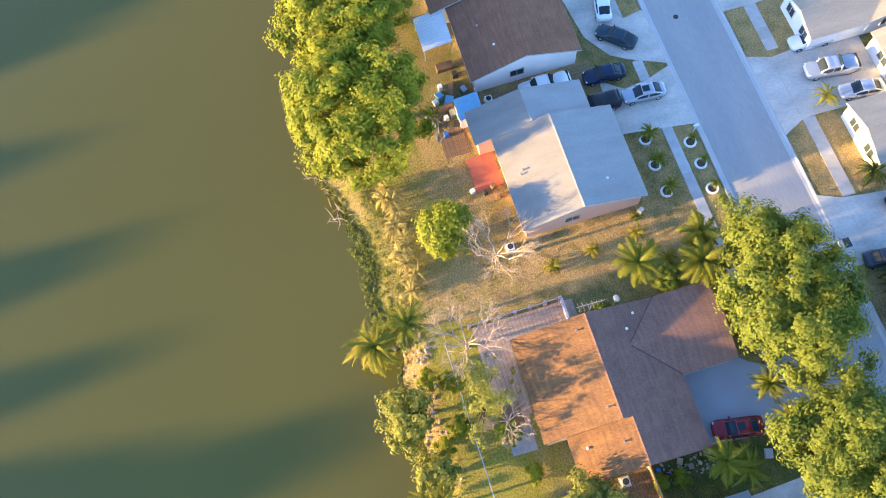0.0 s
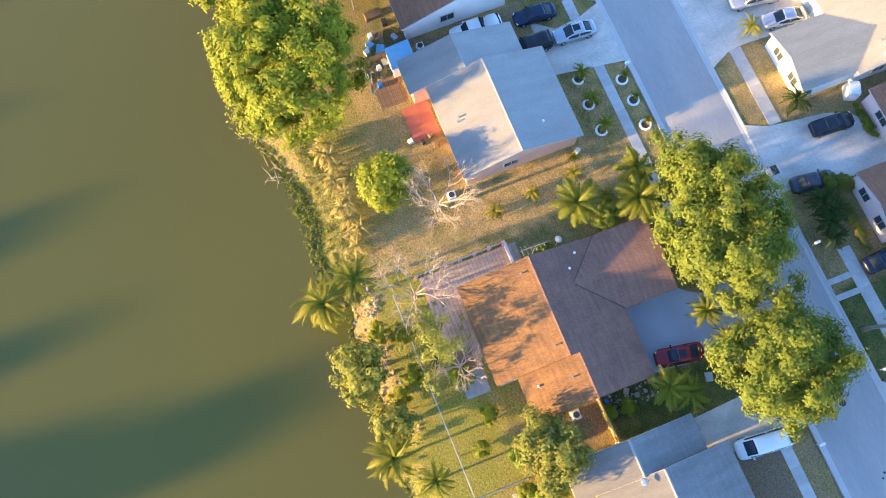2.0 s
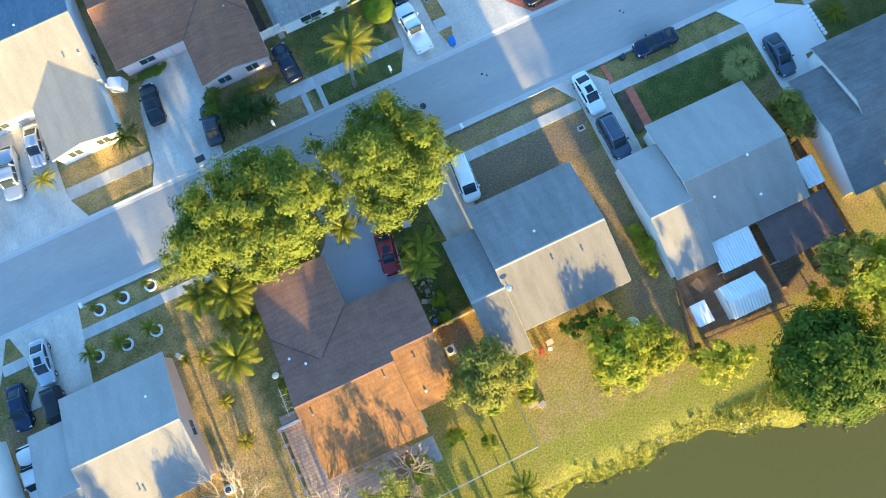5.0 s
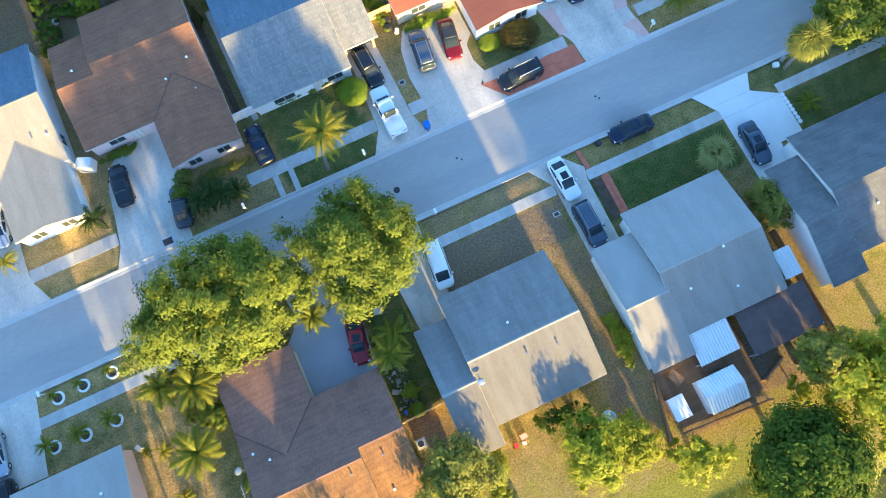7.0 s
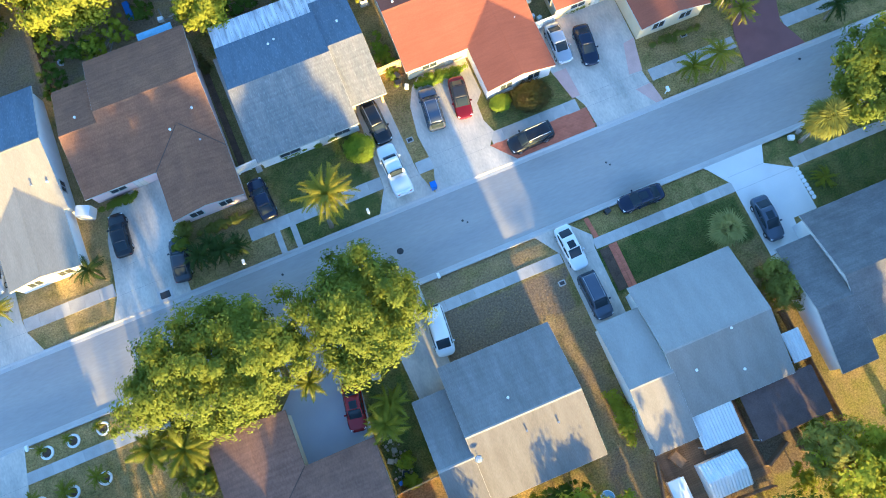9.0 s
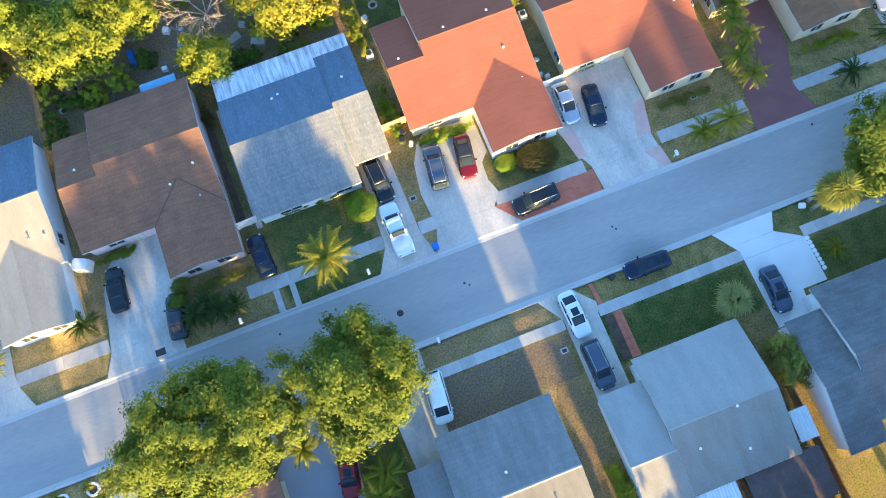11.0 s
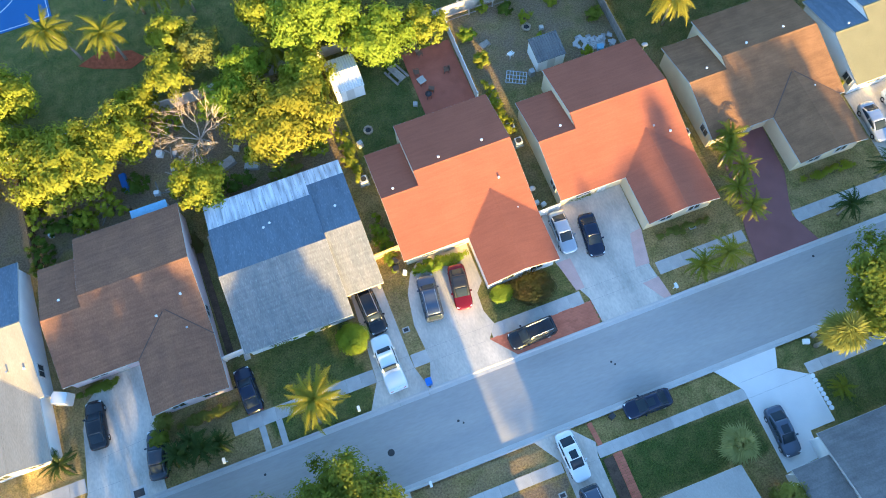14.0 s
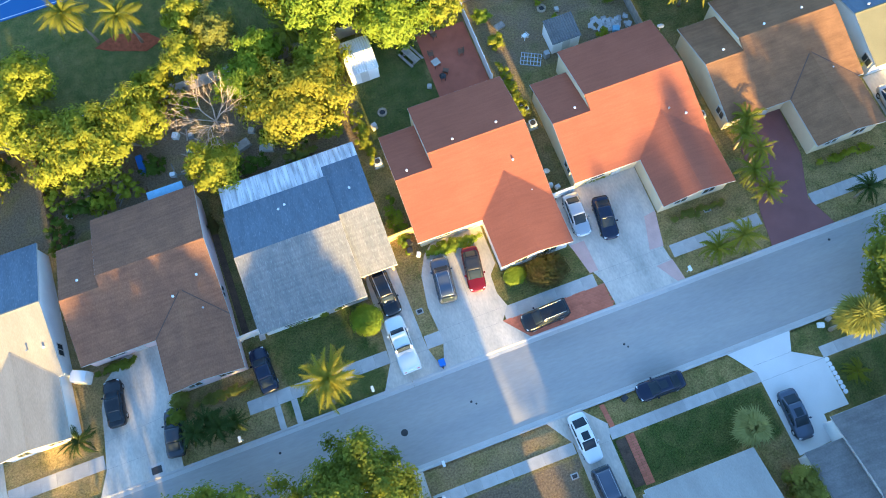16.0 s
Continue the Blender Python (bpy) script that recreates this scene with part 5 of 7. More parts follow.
bush(50.4, 15.9, 1.0, 2.8, 0.75, M["leaf_bright"], "low clipped green hedge before the house", 66, 60)
bush(20.3, 10.4, 1.4, 1.1, 0.9, M["leaf_olive"], "olive-green shrub beside the drive", 67, 18)
bush(74.6, 32.8, 1.6, 0.9, 1.0, M["leaf_lime"], "small bright green shrub beside the house", 68, 12)
bush(62.6, 30.0, 1.8, 0.9, 4.0, M["leaf_gold"], "tangled yellow-green vines along the fence", 69, 46)
bush(45.8, 31.0, 1.6, 1.0, 3.4, M["leaf_gold"], "overgrown yellow-green hedge along the fence", 70, 44)
bush(46.0, 20.0, 1.2, 0.9, 3.4, M["leaf_bright"], "green hedge along the house", 71, 36)
bush(34.5, 14.0, 1.0, 3.4, 0.6, M["leaf_oak"], "low green hedge under the windows", 72, 34)
bush(67.5, 17.6, 0.7, 1.8, 0.4, M["leaf_olive"], "low planting strip before the wall", 73, 20)
bush(92.3, 10.6, 0.8, 3.2, 0.5, M["leaf_lime"], "low planting strip before the wall", 74, 26)
bush(75.2, 10.3, 0.6, 2.8, 0.5, M["leaf_olive"], "low dry planting strip before the wall", 75, 20)
bush(15.0, 15.9, 0.8, 2.0, 0.5, M["leaf_oak"], "low green planting under the front eave", 342, 30)
bush(24.0, 9.6, 0.7, 2.8, 0.6, M["leaf_olive"], "low straggling planting before the pink wall", 343, 34)
bush(19.6, 8.8, 1.8, 0.9, 0.8, M["leaf_oak"], "green shrub beside the drive", 344, 26)
bush(98.0, 22, 1.6, 0.9, 4.0, M["leaf_lime"], "green shrubs between the houses", 76, 40)
for k, (x, y) in enumerate(((70, 40), (73.5, 41), (66, 43), (70.5, 36.6), (75.5, 42.5))):
    bush(x, y, 1.3, 0.8, 0.8, M["leaf_lime"], "bright green shrub in the garden", 80 + k, 10)

for k, (x, y, h_, q, mat_) in enumerate(((17.5, 33.2, 2.2, 1.6, "leaf_lime"), (23.6, 35.6, 1.8, 1.3, "leaf_dark"), (36.6, 34.6, 2.0, 1.5, "leaf_bright"), (39.6, 33.6, 2.4, 1.6, "leaf_dark"), (28.4, 41.6, 2.6, 1.8, "leaf_lime"), (20.4, 42.0, 2.4, 1.7, "leaf_lime"), (42.8, 33.0, 2.2, 1.5, "leaf_gold"), (8.0, 40.6, 2.6, 2.0, "leaf_dark"), (63.2, 36.4, 1.8, 1.1, "leaf_gold"), (63.0, 40.0, 1.6, 1.1, "leaf_bright"), (77.6, 37.4, 1.6, 1.0, "leaf_oak"), (68.4, 41.8, 1.4, 0.9, "leaf_dark"))):
    bush(x, y, h_, q, q * 0.9, M[mat_], "overgrown leafy shrub in a back garden", 260 + k, 30)

for k, (x, y, h_, q, mat_) in enumerate(((18.4, -36.6, 1.6, 1.3, "leaf_gold"), (22.6, -37.0, 1.4, 1.2, "leaf_lime"), (24.4, -32.6, 1.5, 1.2, "leaf_bright"), (28.6, -31.6, 1.2, 0.9, "leaf_lime"), (31.2, -33.4, 1.2, 0.9, "leaf_gold"), (17.6, -38.8, 1.5, 1.1, "leaf_lime"), (24.0, -38.9, 1.6, 1.2, "leaf_gold"), (33.2, -30.4, 1.4, 1.0, "leaf_bright"), (36.6, -31.0, 1.6, 1.1, "leaf_gold"), (32.6, -21.0, 1.2, 0.8, "leaf_gold"), (15.8, -20.4, 1.2, 0.9, "leaf_oak"), (65.6, -34.2, 2.2, 1.6, "leaf_lime"), (68.6, -30.6, 2.0, 1.2, "leaf_oak"), (52.6, -34.6, 1.4, 1.2, "leaf_gold"))):
    bush(x, y, h_, q, q * 0.9, M[mat_], "leafy shrub in a lakeside yard", 290 + k, 26)

# palms
palm(34.2, 5.1, 7.6, 3.0, "gold", "tall coconut palm with golden fronds on the verge", 101, 18, (1.1, 0.7))
palm(13.0, -16.6, 3.7, 2.7, "plump", "palm with broad golden-green fronds in the side yard", 102, 12, (0.1, 0.3))
palm(14.6, -10.9, 3.6, 2.7, "plump", "palm with broad golden-green fronds beside the house", 103, 13, (0.2, 0.4))
palm(11.8, -9.3, 3.2, 2.4, "plump", "palm with drooping fronds beside the sidewalk", 104, 11)
palm(32.4, -15.4, 3.4, 2.3, "green", "green palm beside the red car", 105, 16)
palm(33.4, -13.8, 3.0, 2.1, "green", "green palm beside the drive", 106, 14)
palm(27.2, -9.2, 3.2, 2.0, "green", "green palm in the front bed", 107, 14)
palm(30.7, -8.4, 3.0, 1.9, "green", "small palm beside the drive", 108, 12)
palm(13.4, -41.0, 4.6, 3.2, "gold", "coconut palm leaning over the lake", 109, 16, (0.2, -1.6))
palm(12.2, -38.6, 4.0, 2.8, "green", "coconut palm on the lake bank", 110, 14, (0.2, -0.5))
palm(29.2, -40.4, 3.4, 2.8, "gold", "coconut palm on the lake bank", 111, 14, (0.0, -0.8))
palm(32.4, -38.4, 2.6, 2.0, "green", "young palm on the lake bank", 112, 12)
palm(69.7, -10.9, 2.2, 1.9, "grey_fan", "round pale fan palm on the green lawn", 113, 12)
palm(81.7, -5.3, 6.0, 2.0, "olive_fan", "tall golden fan palm on the verge", 114, 34)
palm(81.8, -9.7, 0.7, 1.5, "green", "young palm on the lawn", 115, 12)
palm(10.6, 9.8, 1.8, 1.9, "dark", "small palm beside the white wall", 116, 12)
palm(21.3, 6.6, 2.4, 1.9, "dark", "dark clumping palm beside the drive", 117, 16)
palm(23.6, 6.2, 2.4, 1.9, "dark", "dark clumping palm beside the drive", 118, 16)
palm(22.6, 7.4, 2.0, 1.7, "dark", "dark clumping palm beside the drive", 119, 14)
palm(25.0, 6.4, 1.7, 1.5, "dark", "dark clumping palm on the verge", 129, 12)
for k, (x, y, h) in enumerate(((82.0, 15.4, 3.6), (82.6, 13.4, 3.4), (81.2, 11.6, 3.2), (81.6, 9.4, 3.0), (83.0, 17.0, 3.4))):
    palm(x, y, h, 2.0, "gold" if k % 2 else "green", "slender palm in a row beside the plum driveway", 120 + k, 13, group="palms beside the driveway")
palm(74.4, 5.6, 2.6, 2.0, "green", "young palm on the dry verge", 126, 12)
palm(77.2, 5.8, 3.0, 2.2, "gold", "young palm on the dry verge", 127, 13)
palm(90.8, 6.0, 3.0, 2.0, "dark", "palm on the verge", 128, 12)
palm(96.6, 8.2, 3.4, 2.2, "dark", "palm before the house", 130, 13)
palm(1.2, 9.4, 1.6, 1.6, "gold", "small palm beside the parked cars", 131, 11)
palm(84.4, 33.6, 5.0, 3.2, "gold", "tall golden coconut palm behind the house", 132, 18)
palm(25.8, 52.0, 5.0, 2.9, "green", "tall park palm in a mulch bed", 133, 16, (-0.6, 0.4))
palm(21.0, 54.0, 5.0, 2.9, "green", "tall park palm in a mulch bed", 134, 15, (-1.6, 1.0))
palm(31.4, 56.0, 5.0, 2.8, "green", "tall park palm on the lawn", 135, 15)
palm(34.8, 55.5, 4.8, 2.6, "green", "tall park palm on the lawn", 136, 14)
palm(29.2, 57.5, 4.8, 2.6, "green", "tall park palm on the lawn", 137, 14)
palm(63.5, 50.2, 4.5, 2.7, "green", "tall park palm beyond the wall", 138, 15)
palm(41.8, 44.6, 3.6, 2.4, "green", "palm behind the wall", 139, 13)
palm(7.5, -13.6, 0.3, 0.9, "green", "small palm at the house corner", 140, 8)
for k, (x, y) in enumerate(((9.6, -19.2), (12.6, -12.4), (10.0, -23.5), (9.2, -14.4))):
    palm(x, y, 0.5, 1.15, "gold", "young golden palm on dry grass", 141 + k, 10, group="young palms on dry grass")
for k in range(13):
    palm(-3.4 + k * 0.98 + 0.3 * math.sin(k * 2.1), -37.4 - 0.5 * math.sin(k * 1.7), 0.8 + 0.3 * math.sin(k), 1.5, "pale", "low pale golden palm in a row along the lake bank", 150 + k, 11, group="palms along the bank")
# palms in white rings
for k, (x, y) in enumerate(((-0.5, -9.6), (2.6, -9.75), (5.8, -9.7), (1.25, -5.3), (3.9, -5.2), (6.9, -5.2))):
    own = thing("planting_ring", x, y, 0, "round white concrete planting ring on the lawn", "planting ring", "planting rings")
    bm = bmesh.new()
    n_ = 24
    loops = [[bm.verts.new((q * math.cos(a * 2 * math.pi / n_), q * math.sin(a * 2 * math.pi / n_), zz)) for a in range(n_)] for q, zz in ((0.45, -0.04), (0.45, 0.11), (0.48, 0.13), (0.62, 0.13), (0.66, 0.11), (0.68, -0.04))]
    for u, v in zip(loops, loops[1:] + loops[:1]):
        for a in range(n_):
            bm.faces.new((u[a], u[(a + 1) % n_], v[(a + 1) % n_], v[a]))
    part("ring", bm, M["white"], own)
    bm = bmesh.new()
    disc(bm, 0, 0, -0.04, 0.07, 0.45, 20)
    part("soil", bm, M["soil"], own)
    palm(x - 0.1, y + (0.15 if y < -8 else 0.2), 1.0 if y < -8 else 0.5, 1.25 if y < -8 else 0.7, "green", "young palm in a white ring", 170 + k, 12, (-0.2, 0.2), group="palms in rings")


# ---- vehicles ----
def loft(bm, stations, sides):
    """A skin over stations of (x, half width, z low, z high): rounded rings."""
    rings = []
    for x, w, z0, z1 in stations:
        ring = []
        for a, b in sides:
            ring.append(bm.verts.new((x, a * w, z0 + (z1 - z0) * b)))
        rings.append(ring)
    for r, s in zip(rings, rings[1:]):
        for k in range(len(r)):
            j = (k + 1) % len(r)
            bm.faces.new((r[k], r[j], s[j], s[k]))
    bm.faces.new(rings[0][::-1]), bm.faces.new(rings[-1])


BODY_RING = [(-0.86, 0), (-1, 0.18), (-1, 0.62), (-0.93, 0.9), (-0.78, 1.0), (0, 1.03), (0.78, 1.0), (0.93, 0.9), (1, 0.62), (1, 0.18), (0.86, 0)]
CAB_RING = [(-1, 0), (-.99, .16), (-.95, .42), (-.885, .70), (-.82, .84), (-.74, .925), (-.5, .985), (0, 1.0), (.5, .985), (.74, .925), (.82, .84), (.885, .70), (.95, .42), (.99, .16), (1, 0)]


def dense(stations, count):
    """The same stations with smooth steps between them."""
    st = np.array(stations, dtype=float)
    x = st[:, 0]
    slope = np.gradient(st[:, 1:], x, axis=0)
    xq = x[0] + (x[-1] - x[0]) * (0.5 - 0.5 * np.cos(np.linspace(0, math.pi, count)))
    out = []
    for q in xq:
        i = min(max(int(np.searchsorted(x, q)) - 1, 0), len(x) - 2)
        h_ = x[i + 1] - x[i]
        t = (q - x[i]) / h_
        y = st[i, 1:] * (2 * t ** 3 - 3 * t ** 2 + 1) + slope[i] * h_ * (t ** 3 - 2 * t ** 2 + t) + st[i + 1, 1:] * (3 * t ** 2 - 2 * t ** 3) + slope[i + 1] * h_ * (t ** 3 - t ** 2)
        out.append((float(q), *[float(v) for v in y]))
    return out


SHAPES = {  # stations from the nose to the tail, cabin base from-to, roof from-to, heights
    "sedan": dict(L=4.75, W=0.90, body=[(0, .46, .44, .58), (.10, .66, .3, .66), (.30, .81, .22, .73), (.75, .89, .2, .81), (1.35, .91, .2, .90), (2.4, .91, .2, .92), (3.6, .91, .2, .94), (4.2, .88, .22, .96), (4.55, .80, .26, .93), (4.70, .66, .32, .84), (4.75, .52, .44, .70)], base=(1.25, 4.3), roof=(2.05, 3.35), z=(.88, 1.43)),
    "suv": dict(L=4.85, W=0.95, body=[(0, .52, .5, .72), (.10, .72, .36, .82), (.30, .87, .28, .91), (.75, .95, .25, 1.0), (1.3, .96, .25, 1.06), (2.5, .96, .25, 1.08), (4.0, .96, .25, 1.08), (4.6, .91, .28, 1.05), (4.78, .80, .34, 1.0), (4.85, .66, .46, .86)], base=(1.15, 4.8), roof=(1.85, 4.45), z=(1.04, 1.72)),
    "van": dict(L=5.0, W=0.97, body=[(0, .50, .46, .66), (.1, .72, .32, .78), (.3, .88, .27, .88), (.65, .95, .25, .98), (1.0, .97, .25, 1.05), (2.5, .98, .25, 1.08), (4.2, .98, .25, 1.08), (4.85, .95, .28, 1.04), (5.0, .86, .42, .9)], base=(.75, 4.95), roof=(1.65, 4.7), z=(1.03, 1.76)),
    "pickup": dict(L=5.8, W=0.98, body=[(0, .60, .5, .82), (.1, .80, .4, .94), (.3, .92, .34, 1.0), (.7, .98, .3, 1.07), (1.5, .99, .3, 1.12), (3.5, .99, .3, 1.12), (5.6, .98, .3, 1.10), (5.8, .93, .45, 1.0)], base=(1.35, 3.65), roof=(2.0, 3.35), z=(1.08, 1.82)),
}


def car(kind, color, metal, x0, y0, x1, y1, label, z=0.05, cargo=None, scale=None):
    """A car that stands with its nose towards (x0, y0) and its tail towards (x1, y1)."""
    s = SHAPES[kind]
    d = Vector((x1 - x0, y1 - y0))
    own = thing("pickup_truck" if kind == "pickup" else "car", (x0 + x1) / 2, (y0 + y1) / 2, z, label, "pickup truck" if kind == "pickup" else "car", turn=math.degrees(math.atan2(d.y, d.x)))
    L, W, off = s["L"], s["W"], s["L"] / 2
    coat = paint(color[0], color[1], metal)
    bm = bmesh.new()
    loft(bm, [(a - off, w, b, c) for a, w, b, c in dense(s["body"], 34)], BODY_RING)
    body = part("body", bm, coat, own, smooth=True)
    zb, zt = s["z"]
    (b0, b1), (r0, r1) = s["base"], s["roof"]
    cab = [(b0, .80, zb - .06, zb), (r0 - .25, .83, zb - .06, zb + (zt - zb) * .74), (r0, .84, zb - .06, zt - .03), ((r0 + r1) / 2, .84, zb - .06, zt), (r1, .83, zb - .06, zt - .03), (min(r1 + .25, b1 - .05), .82, zb - .06, zb + (zt - zb) * .72), (b1, .78, zb - .06, zb)]
    cab = dense(cab, 36)
    glass_bm, roof_bm = bmesh.new(), bmesh.new()
    skins = {}
    for bm_ in (glass_bm, roof_bm):
        skins[bm_] = [[bm_.verts.new((a - off, u * w * W / .91, p + (q - p) * v)) for u, v in CAB_RING] for a, w, p, q in cab]
    last = len(CAB_RING) - 2
    for i in range(len(cab) - 1):
        xm = (cab[i][0] + cab[i + 1][0]) / 2
        for k in range(last + 1):
            kk = min(k, last - k)
            top = kk > 4 and r0 - .04 <= xm <= r1 + .04
            post_ = kk < 3 and (abs(xm - (r0 * .55 + r1 * .45)) < .07 or xm > b1 - .30 or xm < b0 + .22)
            bm_ = roof_bm if (top or kk in (0, 3, 4) or post_) else glass_bm
            r_, s_ = skins[bm_][i], skins[bm_][i + 1]
            bm_.faces.new((r_[k], r_[k + 1], s_[k + 1], s_[k]))
    for bm_ in (glass_bm, roof_bm):
        bmesh.ops.delete(bm_, geom=[v for v in bm_.verts if not v.link_faces], context="VERTS")
        bmesh.ops.solidify(bm_, geom=bm_.faces[:], thickness=.02)
    part("glasshouse", glass_bm, M["glass"], own, "dark tinted glass", smooth=True)
    part("roof", roof_bm, M["black"] if cargo == "panorama" else coat, own, "black roof panel" if cargo == "panorama" else "", smooth=True)
    for a in (0.19 * L, 0.80 * L):
        for sg in (-1, 1):
            bm = bmesh.new()
            tube(bm, [(a - off, sg * (W - .19), .32), (a - off, sg * (W + .01), .32)], [.325, .325], 18)
            wheel = part("wheel", bm, M["tyre"], own, "black rubber tyre")
            bm = bmesh.new()
            tube(bm, [(a - off, sg * (W - .02), .32), (a - off, sg * (W + .025), .32)], [.20, .17], 12)
            part("rim", bm, M["rim"], wheel, "silver alloy rim")
    for sg in (-1, 1):
        bm = bmesh.new()
        z_ = s["body"][1][3]
        box(bm, .16 - off, .42 - off, min(sg * .50, sg * .74) * W / .9, max(sg * .50, sg * .74) * W / .9, z_ - .16, z_ + .05)
        bmesh.ops.bevel(bm, geom=bm.edges[:], offset=.03, segments=2)
        part("headlight", bm, M["lens"], own, "clear headlight lens")
        bm = bmesh.new()
        z_ = s["body"][-2][3]
        box(bm, L - .20 - off, L - .06 - off, min(sg * .48, sg * .70) * W / .9, max(sg * .48, sg * .70) * W / .9, z_ - .20, z_ - .03)
        bmesh.ops.bevel(bm, geom=bm.edges[:], offset=.03, segments=2)
        part("tail_light", bm, M["lens_red"], own, "red tail light")
        bm = bmesh.new()
        mx = b0 + .45
        box(bm, mx - .08 - off, mx + .08 - off, min(sg * (W - .03), sg * (W + .16)), max(sg * (W - .03), sg * (W + .16)), zb - .02, zb + .12)
        bmesh.ops.bevel(bm, geom=bm.edges[:], offset=.03, segments=2)
        part("mirror", bm, coat, own)
    if kind == "pickup":
        bm = bmesh.new()
        box(bm, 3.72 - off, 5.66 - off, -.87, .87, 1.0, 1.165)
        part("bed_liner", bm, M[cargo or "black"], own, "open load bed" if not cargo else "covered load bed")
    elif kind in ("sedan", "suv") and cargo == "sunroof":
        bm = bmesh.new()
        mid = (r0 + r1) / 2 - .2
        box(bm, mid - .38 - off, mid + .38 - off, -.36, .36, zt - .06, zt + .045)
        part("sunroof", bm, M["glass"], own, "dark glass sunroof")
    elif cargo == "rails":
        for sg in (-1, 1):
            bm = bmesh.new()
            tube(bm, [(r0 + .1 - off, sg * .60, zt - .03), (r0 + .3 - off, sg * .60, zt + .05), (r1 - .3 - off, sg * .60, zt + .05), (r1 - .1 - off, sg * .60, zt - .03)], [.025] * 4, 6)
            part("roof_rail", bm, M["rim"], own, "silver roof rail")
    return own


BLACK, NAVY, WHITE, SILVER, RED, MAROON, TEAL = ("black_paint", (0.012, 0.013, 0.016)), ("navy_paint", (0.008, 0.013, 0.035)), ("white_paint", (0.75, 0.77, 0.76)), ("silver_paint", (0.45, 0.47, 0.50)), ("red_paint", (0.16, 0.008, 0.012)), ("maroon_paint", (0.22, 0.02, 0.025)), ("teal_paint", (0.018, 0.038, 0.05))
BLUE = ("blue_paint", (0.009, 0.018, 0.05))
STEEL = ("steel_blue_paint", (0.085, 0.105, 0.145))
CHARCOAL = ("charcoal_paint", (0.04, 0.045, 0.055))
car("sedan", BLACK, 0.2, 14.3, 14.75, 14.0, 10.0, "black sedan parked on a concrete driveway")
car("sedan", CHARCOAL, 0.2, 19.35, 9.8, 18.7, 5.4, "dark sedan half hidden by palms on the driveway")
car("sedan", NAVY, 0.2, 28.55, 12.7, 28.85, 8.0, "dark blue sedan parked beside the house", z=0.0)
car("suv", BLACK, 0.2, 42.55, 11.0, 42.25, 15.8, "black sport utility car backed into the carport", cargo="rails")
car("pickup", WHITE, 0.1, 42.2, 10.8, 42.35, 5.0, "white pickup truck with covered bed on the driveway", cargo="white")
car("suv", STEEL, 0.3, 48.6, 15.0, 48.05, 10.3, "blue-grey hatchback on the driveway", cargo="rails")
car("sedan", RED, 0.2, 51.2, 10.3, 51.9, 15.0, "red sedan with a black roof on the driveway", cargo="panorama")
car("suv", BLACK, 0.2, 53.9, 5.55, 58.9, 5.75, "black sport utility car on the red paver strip", cargo="rails")
car("sedan", SILVER, 0.5, 63.4, 12.0, 63.65, 16.6, "silver sedan on the driveway")
car("sedan", NAVY, 0.2, 65.8, 10.6, 66.4, 15.3, "dark navy sedan on the driveway")
car("sedan", NAVY, 0.2, 61.4, -4.5, 66.5, -4.6, "dark navy sedan parked on the verge", cargo="sunroof")
car("sedan", STEEL, 0.4, 74.45, -13.6, 74.6, -9.0, "blue-grey sedan with dark glass on the driveway", cargo="sunroof")
car("sedan", WHITE, 0.1, 55.5, -8.9, 55.3, -4.0, "white sedan with a sunroof on the driveway", cargo="sunroof")
car("suv", STEEL, 0.4, 55.6, -14.0, 55.5, -9.5, "blue-grey estate car on the driveway", cargo="rails")
car("van", WHITE, 0.1, 40.0, -11.6, 40.4, -6.6, "white minivan on the driveway under the tree")
car("sedan", MAROON, 0.3, 29.6, -15.0, 30.4, -10.2, "dark red coupe on the blue-grey driveway", cargo="sunroof")
car("pickup", SILVER, 0.4, -2.5, 8.8, -1.8, 14.8, "silver pickup truck with a black bed on the driveway", cargo="black")
car("sedan", SILVER, 0.5, 0.9, 11.3, 1.6, 15.9, "silver sedan close to the house wall")
car("sedan", WHITE, 0.1, -6.2, 9.0, -5.9, 13.6, "white sedan beside the house", z=0.02)
car("sedan", BLUE, 0.2, -9.35, -13.4, -9.0, -8.8, "dark blue sedan parked on dry grass", z=0.0)
car("sedan", SILVER, 0.5, -5.75, -10.3, -5.4, -5.6, "silver sedan with sunroof on the driveway", cargo="sunroof")
car("suv", BLACK, 0.2, -5.9, -15.4, -5.7, -10.6, "black sport utility car by the garage")
car("sedan", TEAL, 0.3, -14.9, -9.9, -11.6, -6.5, "dark teal sedan parked aslant on the driveway")
car("sedan", WHITE, 0.1, -20.0, -7.6, -15.8, -8.6, "white sedan on the driveway")
car("pickup", WHITE, 0.1, -9.9, -20.5, -9.75, -14.9, "white pickup truck with loaded bed beside the house", z=0.0, cargo="black")
for x, y, c in ((99.5, 13.8, SILVER), (102.7, 14.4, WHITE), (100.2, 8.4, SILVER)):
    car("sedan", c, 0.4, x - 0.15, y - 2.3, x + 0.15, y + 2.3, "parked pale sedan before the olive-roofed house")

